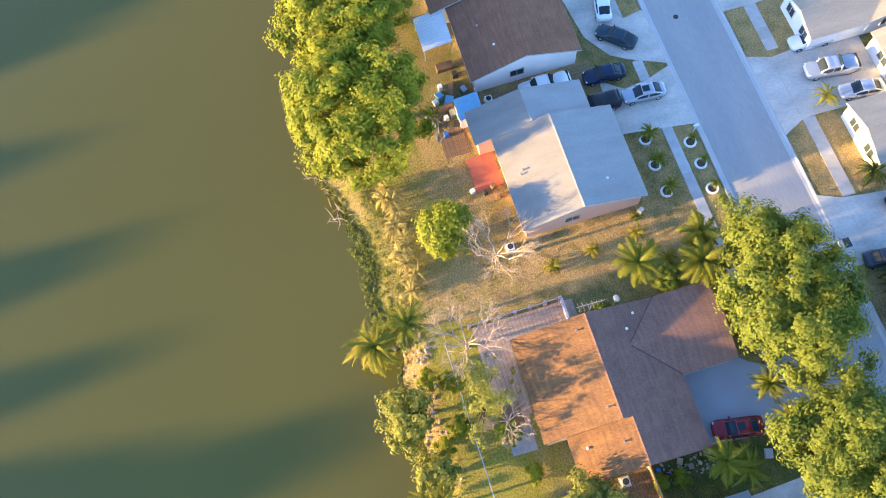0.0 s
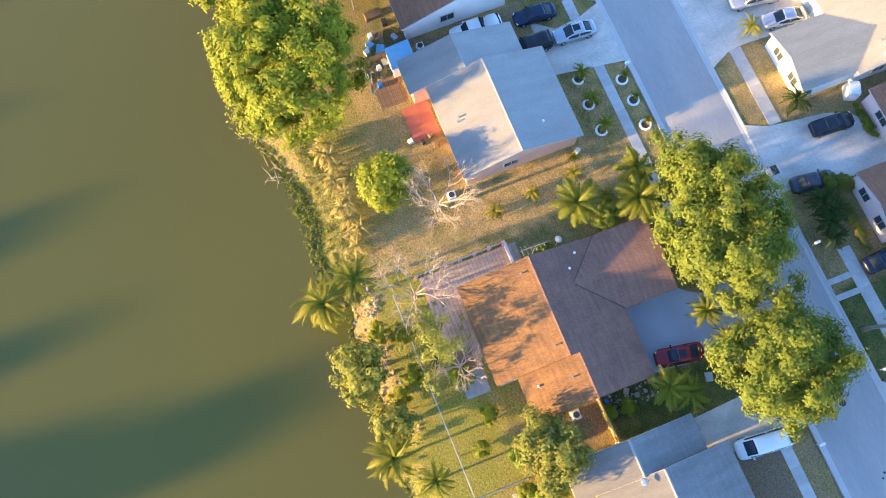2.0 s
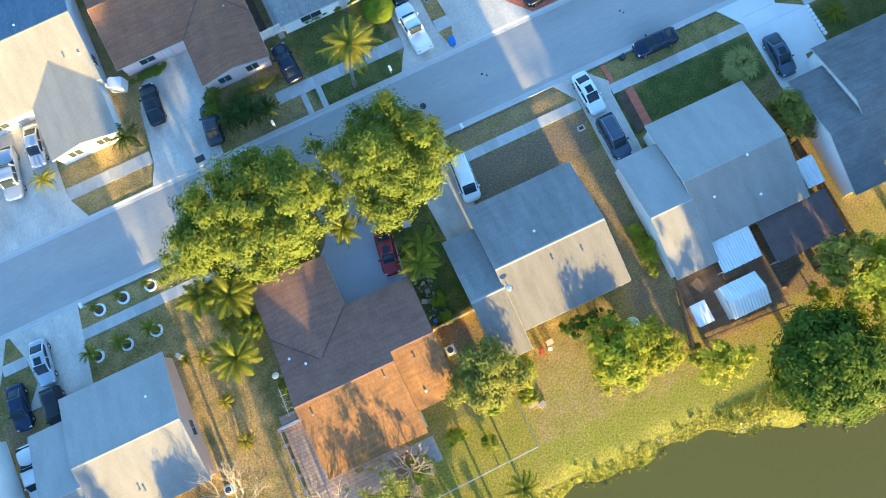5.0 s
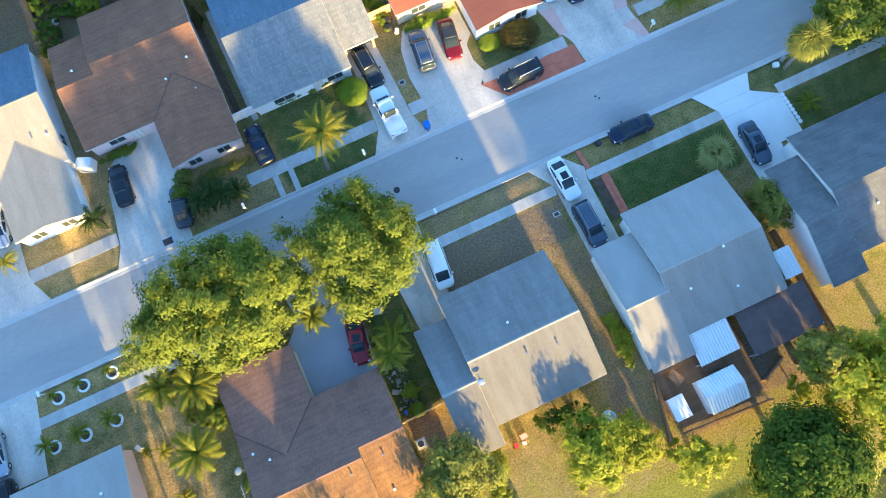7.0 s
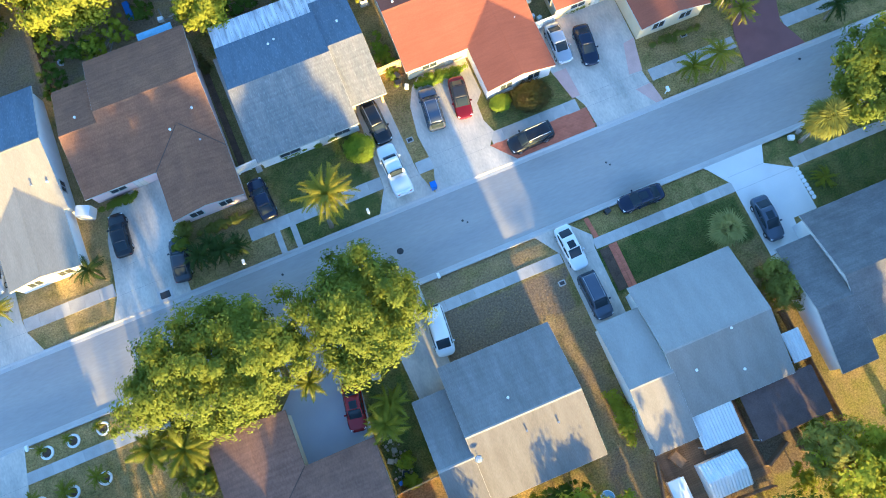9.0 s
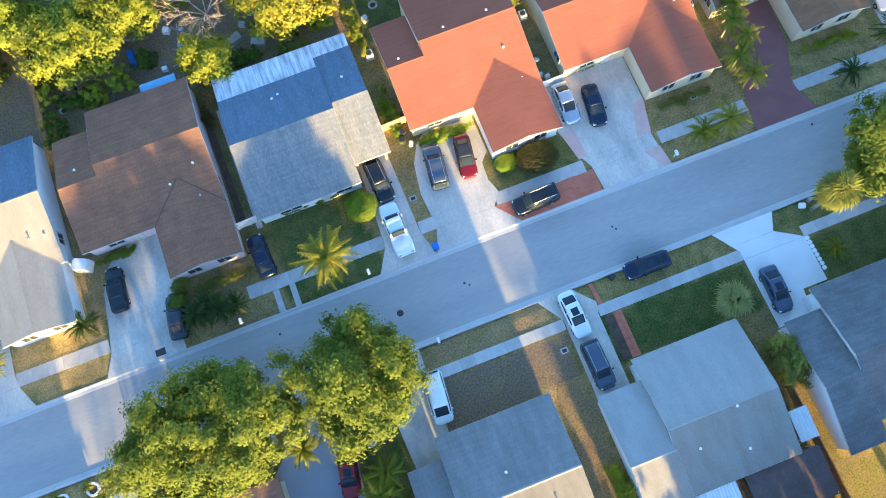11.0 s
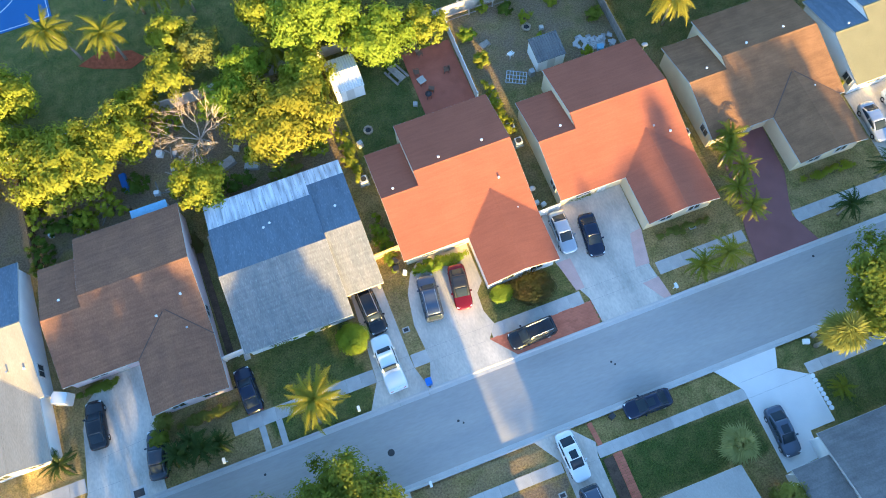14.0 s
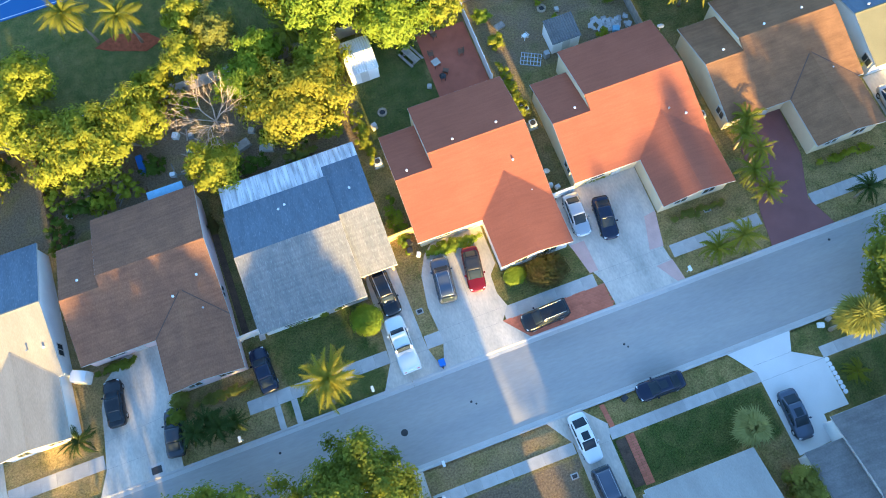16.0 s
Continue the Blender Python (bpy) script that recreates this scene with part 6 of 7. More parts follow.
# ---- yard things ----
def fence(x0, y0, x1, y1, height, material, label, gap=2.4, rails=2, board=False, post=0.06):
    d = Vector((x1 - x0, y1 - y0))
    L = d.length
    own = thing("fence", x0, y0, 0, label, "fence", turn=math.degrees(math.atan2(d.y, d.x)))
    n_ = max(1, round(L / gap))
    bm = bmesh.new()
    box(bm, -post, post, -post, post, -0.3, height + 0.06)
    pm = mesh_of("post", bm, material)
    pieces("post", pm, [pose(k * L / n_, 0, 0) for k in range(n_ + 1)], own)
    for k in range(rails):
        bm = bmesh.new()
        zz = height * (0.25 + 0.65 * k / max(1, rails - 1)) if rails > 1 else height
        box(bm, 0, L, -0.045 if rails == 1 else -0.035, 0.045 if rails == 1 else 0.035, zz - (0.025 if rails == 1 else 0.05), zz + (0.025 if rails == 1 else 0.05))
        part("rail", bm, material, own)
    if board:
        bm = bmesh.new()
        box(bm, -0.07, 0.07, -0.02, 0.02, 0.05, height)
        pm = mesh_of("board", bm, material)
        pieces("board", pm, [pose(0.08 + k * 0.155, 0.05, 0, 0, 0, 0) for k in range(int(L / 0.155))], own)
    return own


fence(14.6, -36.2, 35.3, -35.7, 0.8, M["trim"], "long white rail fence along the back yard", 4.1, 1, post=0.06)
fence(35.3, -35.7, 35.3, -30.5, 1.1, M["wood_grey"], "grey wire and post side fence", 2.6, 2)
fence(30.9, -21.6, 35.3, -21.5, 1.7, M["wall_yellow"], "yellowed board gate between two houses", 1.5, 2, True)
fence(54.0, -28.0, 52.6, -33.5, 1.4, M["wood"], "brown board fence beside the sheds", 2.0, 2, True)
fence(54.2, -33.4, 63.0, -34.0, 1.3, M["wood"], "brown board fence behind the sheds", 2.0, 2, True)
fence(71.2, -20.0, 71.4, -33.0, 1.6, M["wood"], "brown board fence between two yards", 2.2, 2, True)
fence(61.2, 32.2, 61.3, 42.0, 1.7, M["white"], "white panel fence beside the patio", 2.2, 2, True)
fence(44.5, 18.6, 47.2, 18.7, 1.6, M["wall_yellow"], "cream board gate between two houses", 1.3, 2, True)
fence(61.5, 16.9, 64.2, 16.9, 1.7, M["white"], "white board gate between two houses", 1.3, 2, True)
fence(27.4, 14.0, 29.9, 14.1, 1.8, M["white"], "white board gate beside the house", 1.2, 2, True)
fence(79.0, 31.5, 79.0, 44.0, 1.6, M["wood_grey"], "grey board fence between gardens", 2.2, 2, True)
fence(61.5, 43.0, 79, 43.2, 1.2, M["wood_grey"], "grey wire and post fence behind the garden", 2.8, 2)
fence(11.9, 30.0, 11.9, 43.0, 1.6, M["wood"], "brown board fence between gardens", 2.2, 2, True)
fence(-10.8, -25.0, -10.6, -30.5, 1.4, M["wood"], "brown board fence in the cluttered yard", 2.0, 2, True)

# rear wall with panels between the gardens and the park
own = tagged(new("garden_wall"), "pale concrete panel wall behind the gardens", "wall", kind="structure")
bm = bmesh.new()
box(bm, 0.13, 3.09, -0.07, 0.07, -0.2, 1.75)
bmesh.ops.bevel(bm, geom=bm.edges[:], offset=0.015, segments=1)
wm_ = mesh_of("panel", bm, M["concrete"])
bm = bmesh.new()
box(bm, -0.13, 0.13, -0.13, 0.13, -0.2, 1.9)
pm_ = mesh_of("post", bm, M["concrete"])
pieces("panel", wm_, [pose(-30 + 3.22 * k, 43.9, 0) for k in range(46)], own)
pieces("post", pm_, [pose(-30 + 3.22 * k, 43.9, 0) for k in range(47)], own)


def shed(x0, x1, y0, y1, h, roof, wall, label, name="shed", slope=0.25, open_=False, ribs=True, group="", gable=False):
    cx, cy = (x0 + x1) / 2, (y0 + y1) / 2
    own = thing(name, cx, cy, 0, label, "shed" if name == "shed" else "canopy", group)
    hx, hy = (x1 - x0) / 2, (y1 - y0) / 2
    if open_:
        for sx in (-1, 1):
            for sy in (-1, 1):
                bm = bmesh.new()
                zt = h + slope * sy * 0.8
                box(bm, sx * (hx - .15) - .05, sx * (hx - .15) + .05, sy * (hy - .15) - .05, sy * (hy - .15) + .05, -.05, zt)
                part("post", bm, M["trim"], own)
    else:
        bm = bmesh.new()
        solid(bm, [(-hx + .1, -hy + .1, h - slope - .05), (hx - .1, -hy + .1, h - slope - .05), (hx - .1, hy - .1, h + (-slope if gable else slope) - .05), (-hx + .1, hy - .1, h + (-slope if gable else slope) - .05)], [(-hx + .1, -hy + .1, -.05), (hx - .1, -hy + .1, -.05), (hx - .1, hy - .1, -.05), (-hx + .1, hy - .1, -.05)])
        part("wall", bm, M[wall], own)
        bm = bmesh.new()
        box(bm, -.45, .45, -hy + .05, -hy + .14, 0.02, min(1.9, h - slope - .1))
        part("door", bm, M["door"], own)
    n_ = max(3, int(2 * hx / 0.28)) if ribs else 1
    for k in range(n_):
        bm = bmesh.new()
        a, b = -hx + 2 * hx * k / n_, -hx + 2 * hx * (k + 1) / n_
        m_, l_ = (a + b) / 2, (.09 if ribs else 0)
        for p, q, zp, zq in ((a, m_, 0, l_), (m_, b, l_, 0)):
            if gable:
                slab(bm, [(p, -hy, h - slope + zp), (q, -hy, h - slope + zq), (q, 0, h + slope * 1.6 + zq), (p, 0, h + slope * 1.6 + zp)], .025)
                slab(bm, [(p, 0, h + slope * 1.6 + zp), (q, 0, h + slope * 1.6 + zq), (q, hy, h - slope + zq), (p, hy, h - slope + zp)], .025)
                continue
            slab(bm, [(p, -hy, h - slope + zp), (q, -hy, h - slope + zq), (q, hy, h + slope + zq), (p, hy, h + slope + zp)], .025)
        part("roof_sheet" if ribs else "roof", bm, M[roof], own)
    return own


shed(58.2, 62.3, -28.6, -25.4, 2.35, "metal_plain", "wall_white", "ribbed white metal patio canopy behind the house", "canopy", 0.25, True)
shed(57.1, 61.0, -32.9, -29.6, 2.2, "metal_plain", "wall_white", "white metal-roofed garden shed", "shed", 0.3, gable=True)
shed(63.2, 70.6, -29.9, -25.4, 2.3, "roof_plum", "wall_white", "dark plum patio canopy behind the house", "canopy", 0.2, True, False)
shed(69.4, 71.2, -24.8, -21.9, 2.3, "metal_plain", "wall_white", "ribbed pale metal side canopy", "canopy", 0.15, True)
shed(54.0, 55.6, -32.2, -30.0, 1.3, "white", "wall_white", "low white storage box in the yard", "shed", 0.05, False, False)
shed(-22.0, -17.4, -29.3, -25.9, 2.3, "metal_plain", "wall_white", "weathered ribbed metal canopy behind the brown house", "canopy", 0.2, True)
shed(-10.6, -7.9, -27.9, -25.2, 2.1, "tarp", "wall_white", "small shed with a pale blue roof", "shed", 0.15, False, False)
shed(46.6, 50.0, 37.4, 41.8, 2.3, "metal_plain", "wall_white", "white metal garden shed with ribbed roof", "shed", 0.25, gable=True)
shed(68.6, 72.0, 33.0, 36.0, 2.1, "roof_slate", "wall_white", "grey garden shed behind the house", "shed", 0.2)
shed(22.6, 26.4, 30.7, 32.0, 2.3, "tarp", "wall_white", "pale blue lean-to canopy behind the house", "canopy", 0.1, True, False)
shed(33.6, 36.6, 38.6, 41.0, 1.9, "wood_grey", "wood_grey", "grey garden shed among trees", "shed", 0.15)

# patios
own = tagged(new("wooden_deck"), "brown plank deck between the sheds", "deck", kind="structure")
bm = bmesh.new()
box(bm, 0, 9.2, 0.01, 0.19, -0.05, 0.1)
dk = mesh_of("plank", bm, M["wood"])
pieces("plank", dk, [pose(54.3, -33.0 + 0.2 * k, rng.uniform(-0.01, 0.01)) for k in range(36)], own)
own = tagged(new("wooden_deck"), "dark brown plank deck beside the clutter", "deck", kind="structure")
pieces("plank", dk, [pose(-8.3, -30.4 + 0.2 * k, -0.06 + rng.uniform(-0.01, 0.01)) @ Matrix.Diagonal((0.36, 1, 1, 1)) for k in range(14)], own)
driveway("patio", [(-4.3, -25.5), (-0.3, -25.5), (-0.1, -28.4), (-4.2, -28.5)], M["patio_red"], "red painted patio slab behind the house")
driveway("patio", [(55.2, 31.2), (61.1, 31.2), (61.0, 40.8), (55.3, 40.8)], M["patio_red"], "faded red patio behind the red-roofed house")
own = tagged(new("paved_terrace"), "pale paved terrace round the brown house", "paving", kind="structure")
bm = bmesh.new()
box(bm, 0.004, 0.396, 0.004, 0.396, -0.08, 0.05)
pv = mesh_of("paver", bm, M["paver"])
spots = []
for i in range(34):
    for j in range(26):
        x, y = 13.7 + i * 0.4, -33.2 + j * 0.4
        if (y < -30.3 and rng.random() < 0.93) or (x < 16.5):
            if len(spots) < 330:
                spots.append(Matrix.Translation((x + rng.uniform(-.015, .015), y, rng.uniform(-0.008, 0.008))) @ Matrix.Rotation(rng.uniform(-.03, .03), 4, 'Z'))
pieces("paver", pv, spots, own)
fence(13.5, -24.0, 13.6, -33.4, 0.9, M["pink"], "low pale pink concrete post wall along the terrace", 1.7, 1, post=0.16)
bm = bmesh.new()
box(bm, 0, 3.2, -0.12, 0.12, -0.1, 0.95)
single("planter_wall", bm, M["wall_pink"], "pale pink low garden wall", "wall", kind="structure", at=(13.6, -23.9, 0))

# sports court in the park
court = thing("sports_court", 19, 70, 0, "blue basketball court with gold lanes and white lines", "sports court")
for x0, x1 in ((-30.0, -0.2), (6.0, 24.5)):
    bm = bmesh.new()
    box(bm, x0, x1, -9.0, 22, -0.1, 0.05)
    slabp = part("court_slab", bm, M["court"], court)
    bm = bmesh.new()
    for a, b, c, d in ((x0 + .25, x1 - .25, -8.75, -8.68), (x0 + .25, x0 + .32, -8.75, 21.7), (x1 - .32, x1 - .25, -8.75, 21.7), (x0 + .25, x1 - .25, 7.5, 7.57)):
        box(bm, a, b, c, d, 0.05, 0.058)
    part("line", bm, M["line"], slabp)
for cx0, cy0, w, h_ in ((-8.5, -2.6, 6.0, 4.0), (6.2, 0.2, 5.8, 3.8), (14, 5.0, 5.8, 3.8)):
    bm = bmesh.new()
    box(bm, cx0, cx0 + w, cy0, cy0 + h_, 0.05, 0.06)
    lane = part("lane", bm, M["court_gold"], court, "gold painted lane")
    bm = bmesh.new()
    for k in range(24):
        a0, a1 = math.pi * (k / 24 - 0.5), math.pi * ((k + 1) / 24 - 0.5)
        for R in (2.2, 6.0):
            ox = cx0 + (w if R < 3 else 0)
            solid(bm, [(ox + R * math.cos(a0), cy0 + h_ / 2 + R * math.sin(a0), .066), (ox + (R + .09) * math.cos(a0), cy0 + h_ / 2 + (R + .09) * math.sin(a0), .066), (ox + (R + .09) * math.cos(a1), cy0 + h_ / 2 + (R + .09) * math.sin(a1), .066), (ox + R * math.cos(a1), cy0 + h_ / 2 + R * math.sin(a1), .066)],
                  [(ox + R * math.cos(a0), cy0 + h_ / 2 + R * math.sin(a0), .052), (ox + (R + .09) * math.cos(a0), cy0 + h_ / 2 + (R + .09) * math.sin(a0), .052), (ox + (R + .09) * math.cos(a1), cy0 + h_ / 2 + (R + .09) * math.sin(a1), .052), (ox + R * math.cos(a1), cy0 + h_ / 2 + R * math.sin(a1), .052)])
    part("line", bm, M["line"], lane)
for x, y in ((18.2, 72.0), (33.0, 75.0)):
    own = thing("basketball_hoop", x, y, 0.05, "basketball hoop on a steel post", "basketball hoop", "hoops")
    bm = bmesh.new()
    tube(bm, [(0, 0, -.05), (0, 0, 2.6), (-.4, 0, 3.2), (-1.0, 0, 3.3)], [.07, .06, .05, .05], 8)
    part("post", bm, M["steel"], own)
    bm = bmesh.new()
    box(bm, -1.08, -1.02, -.9, .9, 2.9, 4.0)
    part("backboard", bm, M["white"], own)
    bm = bmesh.new()
    for k in range(16):
        a0, a1 = k * math.pi / 8, (k + 1) * math.pi / 8
        tube(bm, [(-1.35 + .23 * math.cos(a0), .23 * math.sin(a0), 3.05), (-1.35 + .23 * math.cos(a1), .23 * math.sin(a1), 3.05)], [.015, .015], 5)
    part("rim", bm, M["red"], own)
driveway("mulch_bed", [(20.4, 53.2), (22.0, 52.2), (26.0, 50.6), (28.0, 51.4), (26.6, 53.0), (23.0, 54.2)], M["mulch"], "red mulch bed under palms", top=0.04)
driveway("path", [(28.0, 61.6), (70.0, 60.8), (70.0, 62.0), (28.0, 62.6)], M["walk"], "pale concrete park path", top=0.03)


def mailbox(x, y, label, blue=False):
    own = thing("utility_box" if blue else "mailbox", x, y, 0, label, "box")
    bm = bmesh.new()
    if blue:
        box(bm, -.28, .28, -.3, .3, -.04, .95)
        bmesh.ops.bevel(bm, geom=bm.edges[:], offset=.06, segments=2)
        part("bin", bm, M["blue"], own)
        bm = bmesh.new()
        box(bm, -.31, .31, -.33, .33, .95, 1.02)
        part("lid", bm, M["blue"], own)
    else:
        tube(bm, [(0, 0, -.1), (0, 0, 1.0)], [.05, .05], 8)
        part("post", bm, M["white"], own)
        bm = bmesh.new()
        box(bm, -.13, .13, -.28, .28, 1.0, 1.26)
        bmesh.ops.bevel(bm, geom=bm.edges[:], offset=.07, segments=3)
        part("box", bm, M["white"], own)


mailbox(38.2, 4.75, "white mailbox on a post at the verge")
mailbox(71.5, 4.9, "white mailbox on a post at the verge")
mailbox(42.2, -4.1, "white mailbox on a post at the verge")
mailbox(24.9, 4.7, "white mailbox on a post near the palms")
mailbox(45.3, 4.85, "blue recycling bin at the kerb", True)
mailbox(0.1, -4.4, "white mailbox on a post at the verge")
for x, y, r in ((39.66, -0.05, 0.34), (46.65, 0.45, 0.12), (47.05, 0.10, 0.10), (-13.9, -0.8, 0.3), (62.6, 0.40, 0.11), (62.85, 0.05, 0.10), (86.2, 2.9, 0.12), (27.9, 2.3, 0.12)):
    bm = bmesh.new()
    disc(bm, 0, 0, -0.06, 0.008, r, 24)
    single("manhole_cover", bm, M["iron"], "dark round cast iron cover set in the asphalt", "manhole cover", "manhole covers", at=(x, y, -0.035))
own = thing("storm_drain", 16.4, 4.9, 0.05, "square storm drain with dark grate at the kerb", "drain")
bm = bmesh.new()
box(bm, -.75, .75, -.6, .6, -.1, .02)
part("frame", bm, M["gutter"], own)
bm = bmesh.new()
box(bm, -.5, .5, -.35, .35, 0, .03)
part("grate", bm, M["iron"], own)


def air_unit(x, y, label="grey box air conditioning unit on a slab"):
    own = thing("air_conditioner", x, y, 0, label, "air conditioner", "air conditioners")
    bm = bmesh.new()
    box(bm, -.5, .5, -.5, .5, -.1, .08)
    part("slab", bm, M["concrete"], own)
    bm = bmesh.new()
    box(bm, -.38, .38, -.38, .38, .08, .82)
    bmesh.ops.bevel(bm, geom=bm.edges[:], offset=.03, segments=2)
    part("cabinet", bm, M["metal_plain"], own)
    bm = bmesh.new()
    disc(bm, 0, 0, .82, .85, .3, 18)
    part("fan_guard", bm, M["iron"], own)


for x, y in ((46.3, 27.4), (63.2, 27.6), (63.3, 25.6), (80.3, 20.0), (6.9, -27.0), (31.6, -24.0), (-10.2, -24.0)):
    air_unit(x, y)


for x, y in ((53.2, -9.3), (76.3, 10.2), (45.0, 10.6)):
    own = thing("meter_cover", x, y, 0, "small grey concrete meter cover in the lawn", "cover", "meter covers")
    bm = bmesh.new()
    box(bm, -.36, .36, -.28, .28, -.1, .03)
    bmesh.ops.bevel(bm, geom=bm.edges[:], offset=.015, segments=1)
    part("frame", bm, M["concrete"], own)
    bm = bmesh.new()
    box(bm, -.24, .24, -.17, .17, .02, .045)
    part("lid", bm, M["iron"], own)


def dish(x, y, z, label):
    own = thing("satellite_dish", x, y, 0, label, "satellite dish")
    bm = bmesh.new()
    tube(bm, [(0, 0, -.1), (0, 0, z)], [.04, .04], 8)
    part("mast", bm, M["steel"], own)
    bm = bmesh.new()
    n_ = 16
    rings = [(0.0, 0.0), (.15, .02), (.27, .06), (.36, .11)]
    vv = [[bm.verts.new((r * math.cos(k * 2 * math.pi / n_), r * math.sin(k * 2 * math.pi / n_), z + .1 + h_ - .35 * r * math.sin(k * 2 * math.pi / n_))) for k in range(n_)] for r, h_ in rings[1:]]
    c = bm.verts.new((0, 0, z + .1))
    for k in range(n_):
        bm.faces.new((c, vv[0][k], vv[0][(k + 1) % n_]))
    for a, b in zip(vv, vv[1:]):
        for k in range(n_):
            bm.faces.new((a[k], a[(k + 1) % n_], b[(k + 1) % n_], b[k]))
    bmesh.ops.solidify(bm, geom=bm.faces[:], thickness=.02)
    part("bowl", bm, M["white"], own, smooth=True)


dish(15.7, -19.3, 2.9, "white satellite dish on a mast beside the house")
dish(39.0, -21.4, 4.5, "white satellite dish on the roof ridge")
dish(80.0, 30.4, 2.6, "white satellite dish on a mast beside the house")
dish(62.2, 19.5, 1.6, "white satellite dish between the houses")
# aerial beside the brown house
own = thing("television_aerial", 15.9, -22.0, 0, "old metal television aerial on a mast", "aerial")
bm = bmesh.new()
tube(bm, [(0, 0, -.1), (0, 0, 4.2)], [.035, .03], 8)
part("mast", bm, M["steel"], own)
bm = bmesh.new()
tube(bm, [(-.2, -1.4, 4.1), (-.1, 1.4, 4.25)], [.03, .03], 6)
for k in range(6):
    y_ = -1.2 + k * 0.45
    tube(bm, [(-.55 + .05 * k, y_, 4.15), (.5 - .06 * k, y_, 4.15)], [.014, .014], 5)
part("elements", bm, M["steel"], own)
# rocks along the bank
rb = bmesh.new()
bmesh.ops.create_icosphere(rb, subdivisions=1, radius=0.5)
for v in rb.verts:
    v.co *= 0.8 + 0.4 * noise.noise(v.co * 2.3)
rm = mesh_of("rock", rb, M["rock"])
own = tagged(new("rock_bank"), "pale broken rocks along the lake bank", "rocks", kind="structure")
spots = []
for k in range(300):
    x = rng.choice((rng.uniform(12, 15.5), rng.uniform(17, 27), rng.uniform(45, 58), rng.uniform(12, 34)))
    y = shore(x) + rng.uniform(0.2, 3.0 if x < 34 else 1.2)
    s = rng.uniform(0.2, 0.62) * (1.0 if x < 30 else 0.6)
    spots.append(Matrix.Translation((x, y, rise(x, y) + 0.05 * s)) @ pose(0, 0, 0, rng.uniform(0, 22), rng.uniform(0, 22), rng.uniform(0, 360)) @ Matrix.Diagonal((s, s * rng.uniform(0.6, 1), s * 0.42, 1)))
pieces("rock", rm, spots, own)
own = tagged(new("rock_bed"), "bed of dark loose rocks beside the brown house", "rocks", kind="structure")
spots = []
for k in range(60):
    sz = rng.uniform(0.22, 0.6)
    spots.append(Matrix.Translation((rng.uniform(31.1, 33.0), rng.uniform(-20.4, -15.6), 0.04)) @ pose(0, 0, 0, rng.uniform(0, 25), rng.uniform(0, 25), rng.uniform(0, 360)) @ Matrix.Diagonal((sz, sz * rng.uniform(0.6, 1), sz * 0.45, 1)))
pieces("rock", rm, spots, own)


def tufts(name, label, material, spots_, leaf, per, spread, seed):
    """Low growth that nobody could count, as one mesh."""
    me = leaf_cloud(name, [(x, y, z) for x, y, z in spots_], material, per, leaf, [spread] * len(spots_), seed)
    tagged(new(name, me), label, "plants", kind="stuff")


sp = []
for k in range(900):
    x = rng.uniform(-45, 70)
    y = shore(x) + (rng.uniform(-1.0, 1.4) if -2 < x < 10 else rng.uniform(-0.4, 0.7))
    if (10.5 < x < 28 and rng.random() < 0.6) or (x > 30 and rng.random() < 0.70):
        continue
    sp.append((x, y, max(WATER, rise(x, y)) + 0.06))
sp += [(rng.uniform(-2, 9.8), SHORE - rng.uniform(-0.9, 1.0 + 0.8 * rng.random()), WATER + 0.03) for _ in range(260)]
sp += [(x, shore(x) + 1.75 + 0.3 * math.sin(x * 0.9) + rng.uniform(-0.15, 0.15), rise(x, shore(x) + 1.75) + 0.05) for x in (rng.uniform(36, 58) for _ in range(24))]
tufts("reeds", "green reeds and weeds along the water's edge", M["leaf_reed"], sp, 0.09, 26, 0.30, 301)


def blades(name, label, material, areas, seed, tall=0.16, wide=0.10, bald=-0.15):
    """Short upright blades scattered over areas of x, x, y, y, count: lawn that nobody could count."""
    r = np.random.RandomState(seed)
    xs, ys = [], []
    for x0, x1, y0, y1, count in areas:
        count //= 4
        x, y = r.uniform(x0, x1, count), r.uniform(y0, y1, count)
        keep = np.array([noise.noise((a * 0.6, b * 0.6, seed)) + 0.6 * noise.noise((a * 2.1, b * 2.1, seed)) > bald and b > shore(a) + 0.15 for a, b in zip(x, y)])
        xs.append(x[keep]), ys.append(y[keep])
    x, y = np.concatenate(xs), np.concatenate(ys)
    n_ = len(x)
    z = np.array([rise(a, b) for a, b in zip(x, y)]) - 0.03
    a = r.uniform(0, math.pi, n_)
    s, h_ = wide * r.uniform(0.5, 1.4, n_), tall * r.uniform(0.5, 1.5, n_)
    lx, ly = r.normal(0, 0.35, n_) * h_, r.normal(0, 0.35, n_) * h_
    c0 = np.stack([x - s * np.cos(a), y - s * np.sin(a), z], 1)
    c1 = np.stack([x + s * np.cos(a), y + s * np.sin(a), z], 1)
    c2 = np.stack([x + lx + 0.6 * s * np.cos(a), y + ly + 0.6 * s * np.sin(a), z + h_], 1)
    c3 = np.stack([x + lx - 0.6 * s * np.cos(a), y + ly - 0.6 * s * np.sin(a), z + h_], 1)
    me = bpy.data.meshes.new(name)
    me.vertices.add(4 * n_), me.loops.add(4 * n_), me.polygons.add(n_)
    me.vertices.foreach_set("co", np.stack([c0, c1, c2, c3], 1).ravel())
    me.loops.foreach_set("vertex_index", np.arange(4 * n_, dtype=np.int32))
    me.polygons.foreach_set("loop_start", np.arange(0, 4 * n_, 4, dtype=np.int32))
    me.update()
    me.materials.append(material)
    tagged(new(name, me), label, "grass", kind="stuff")


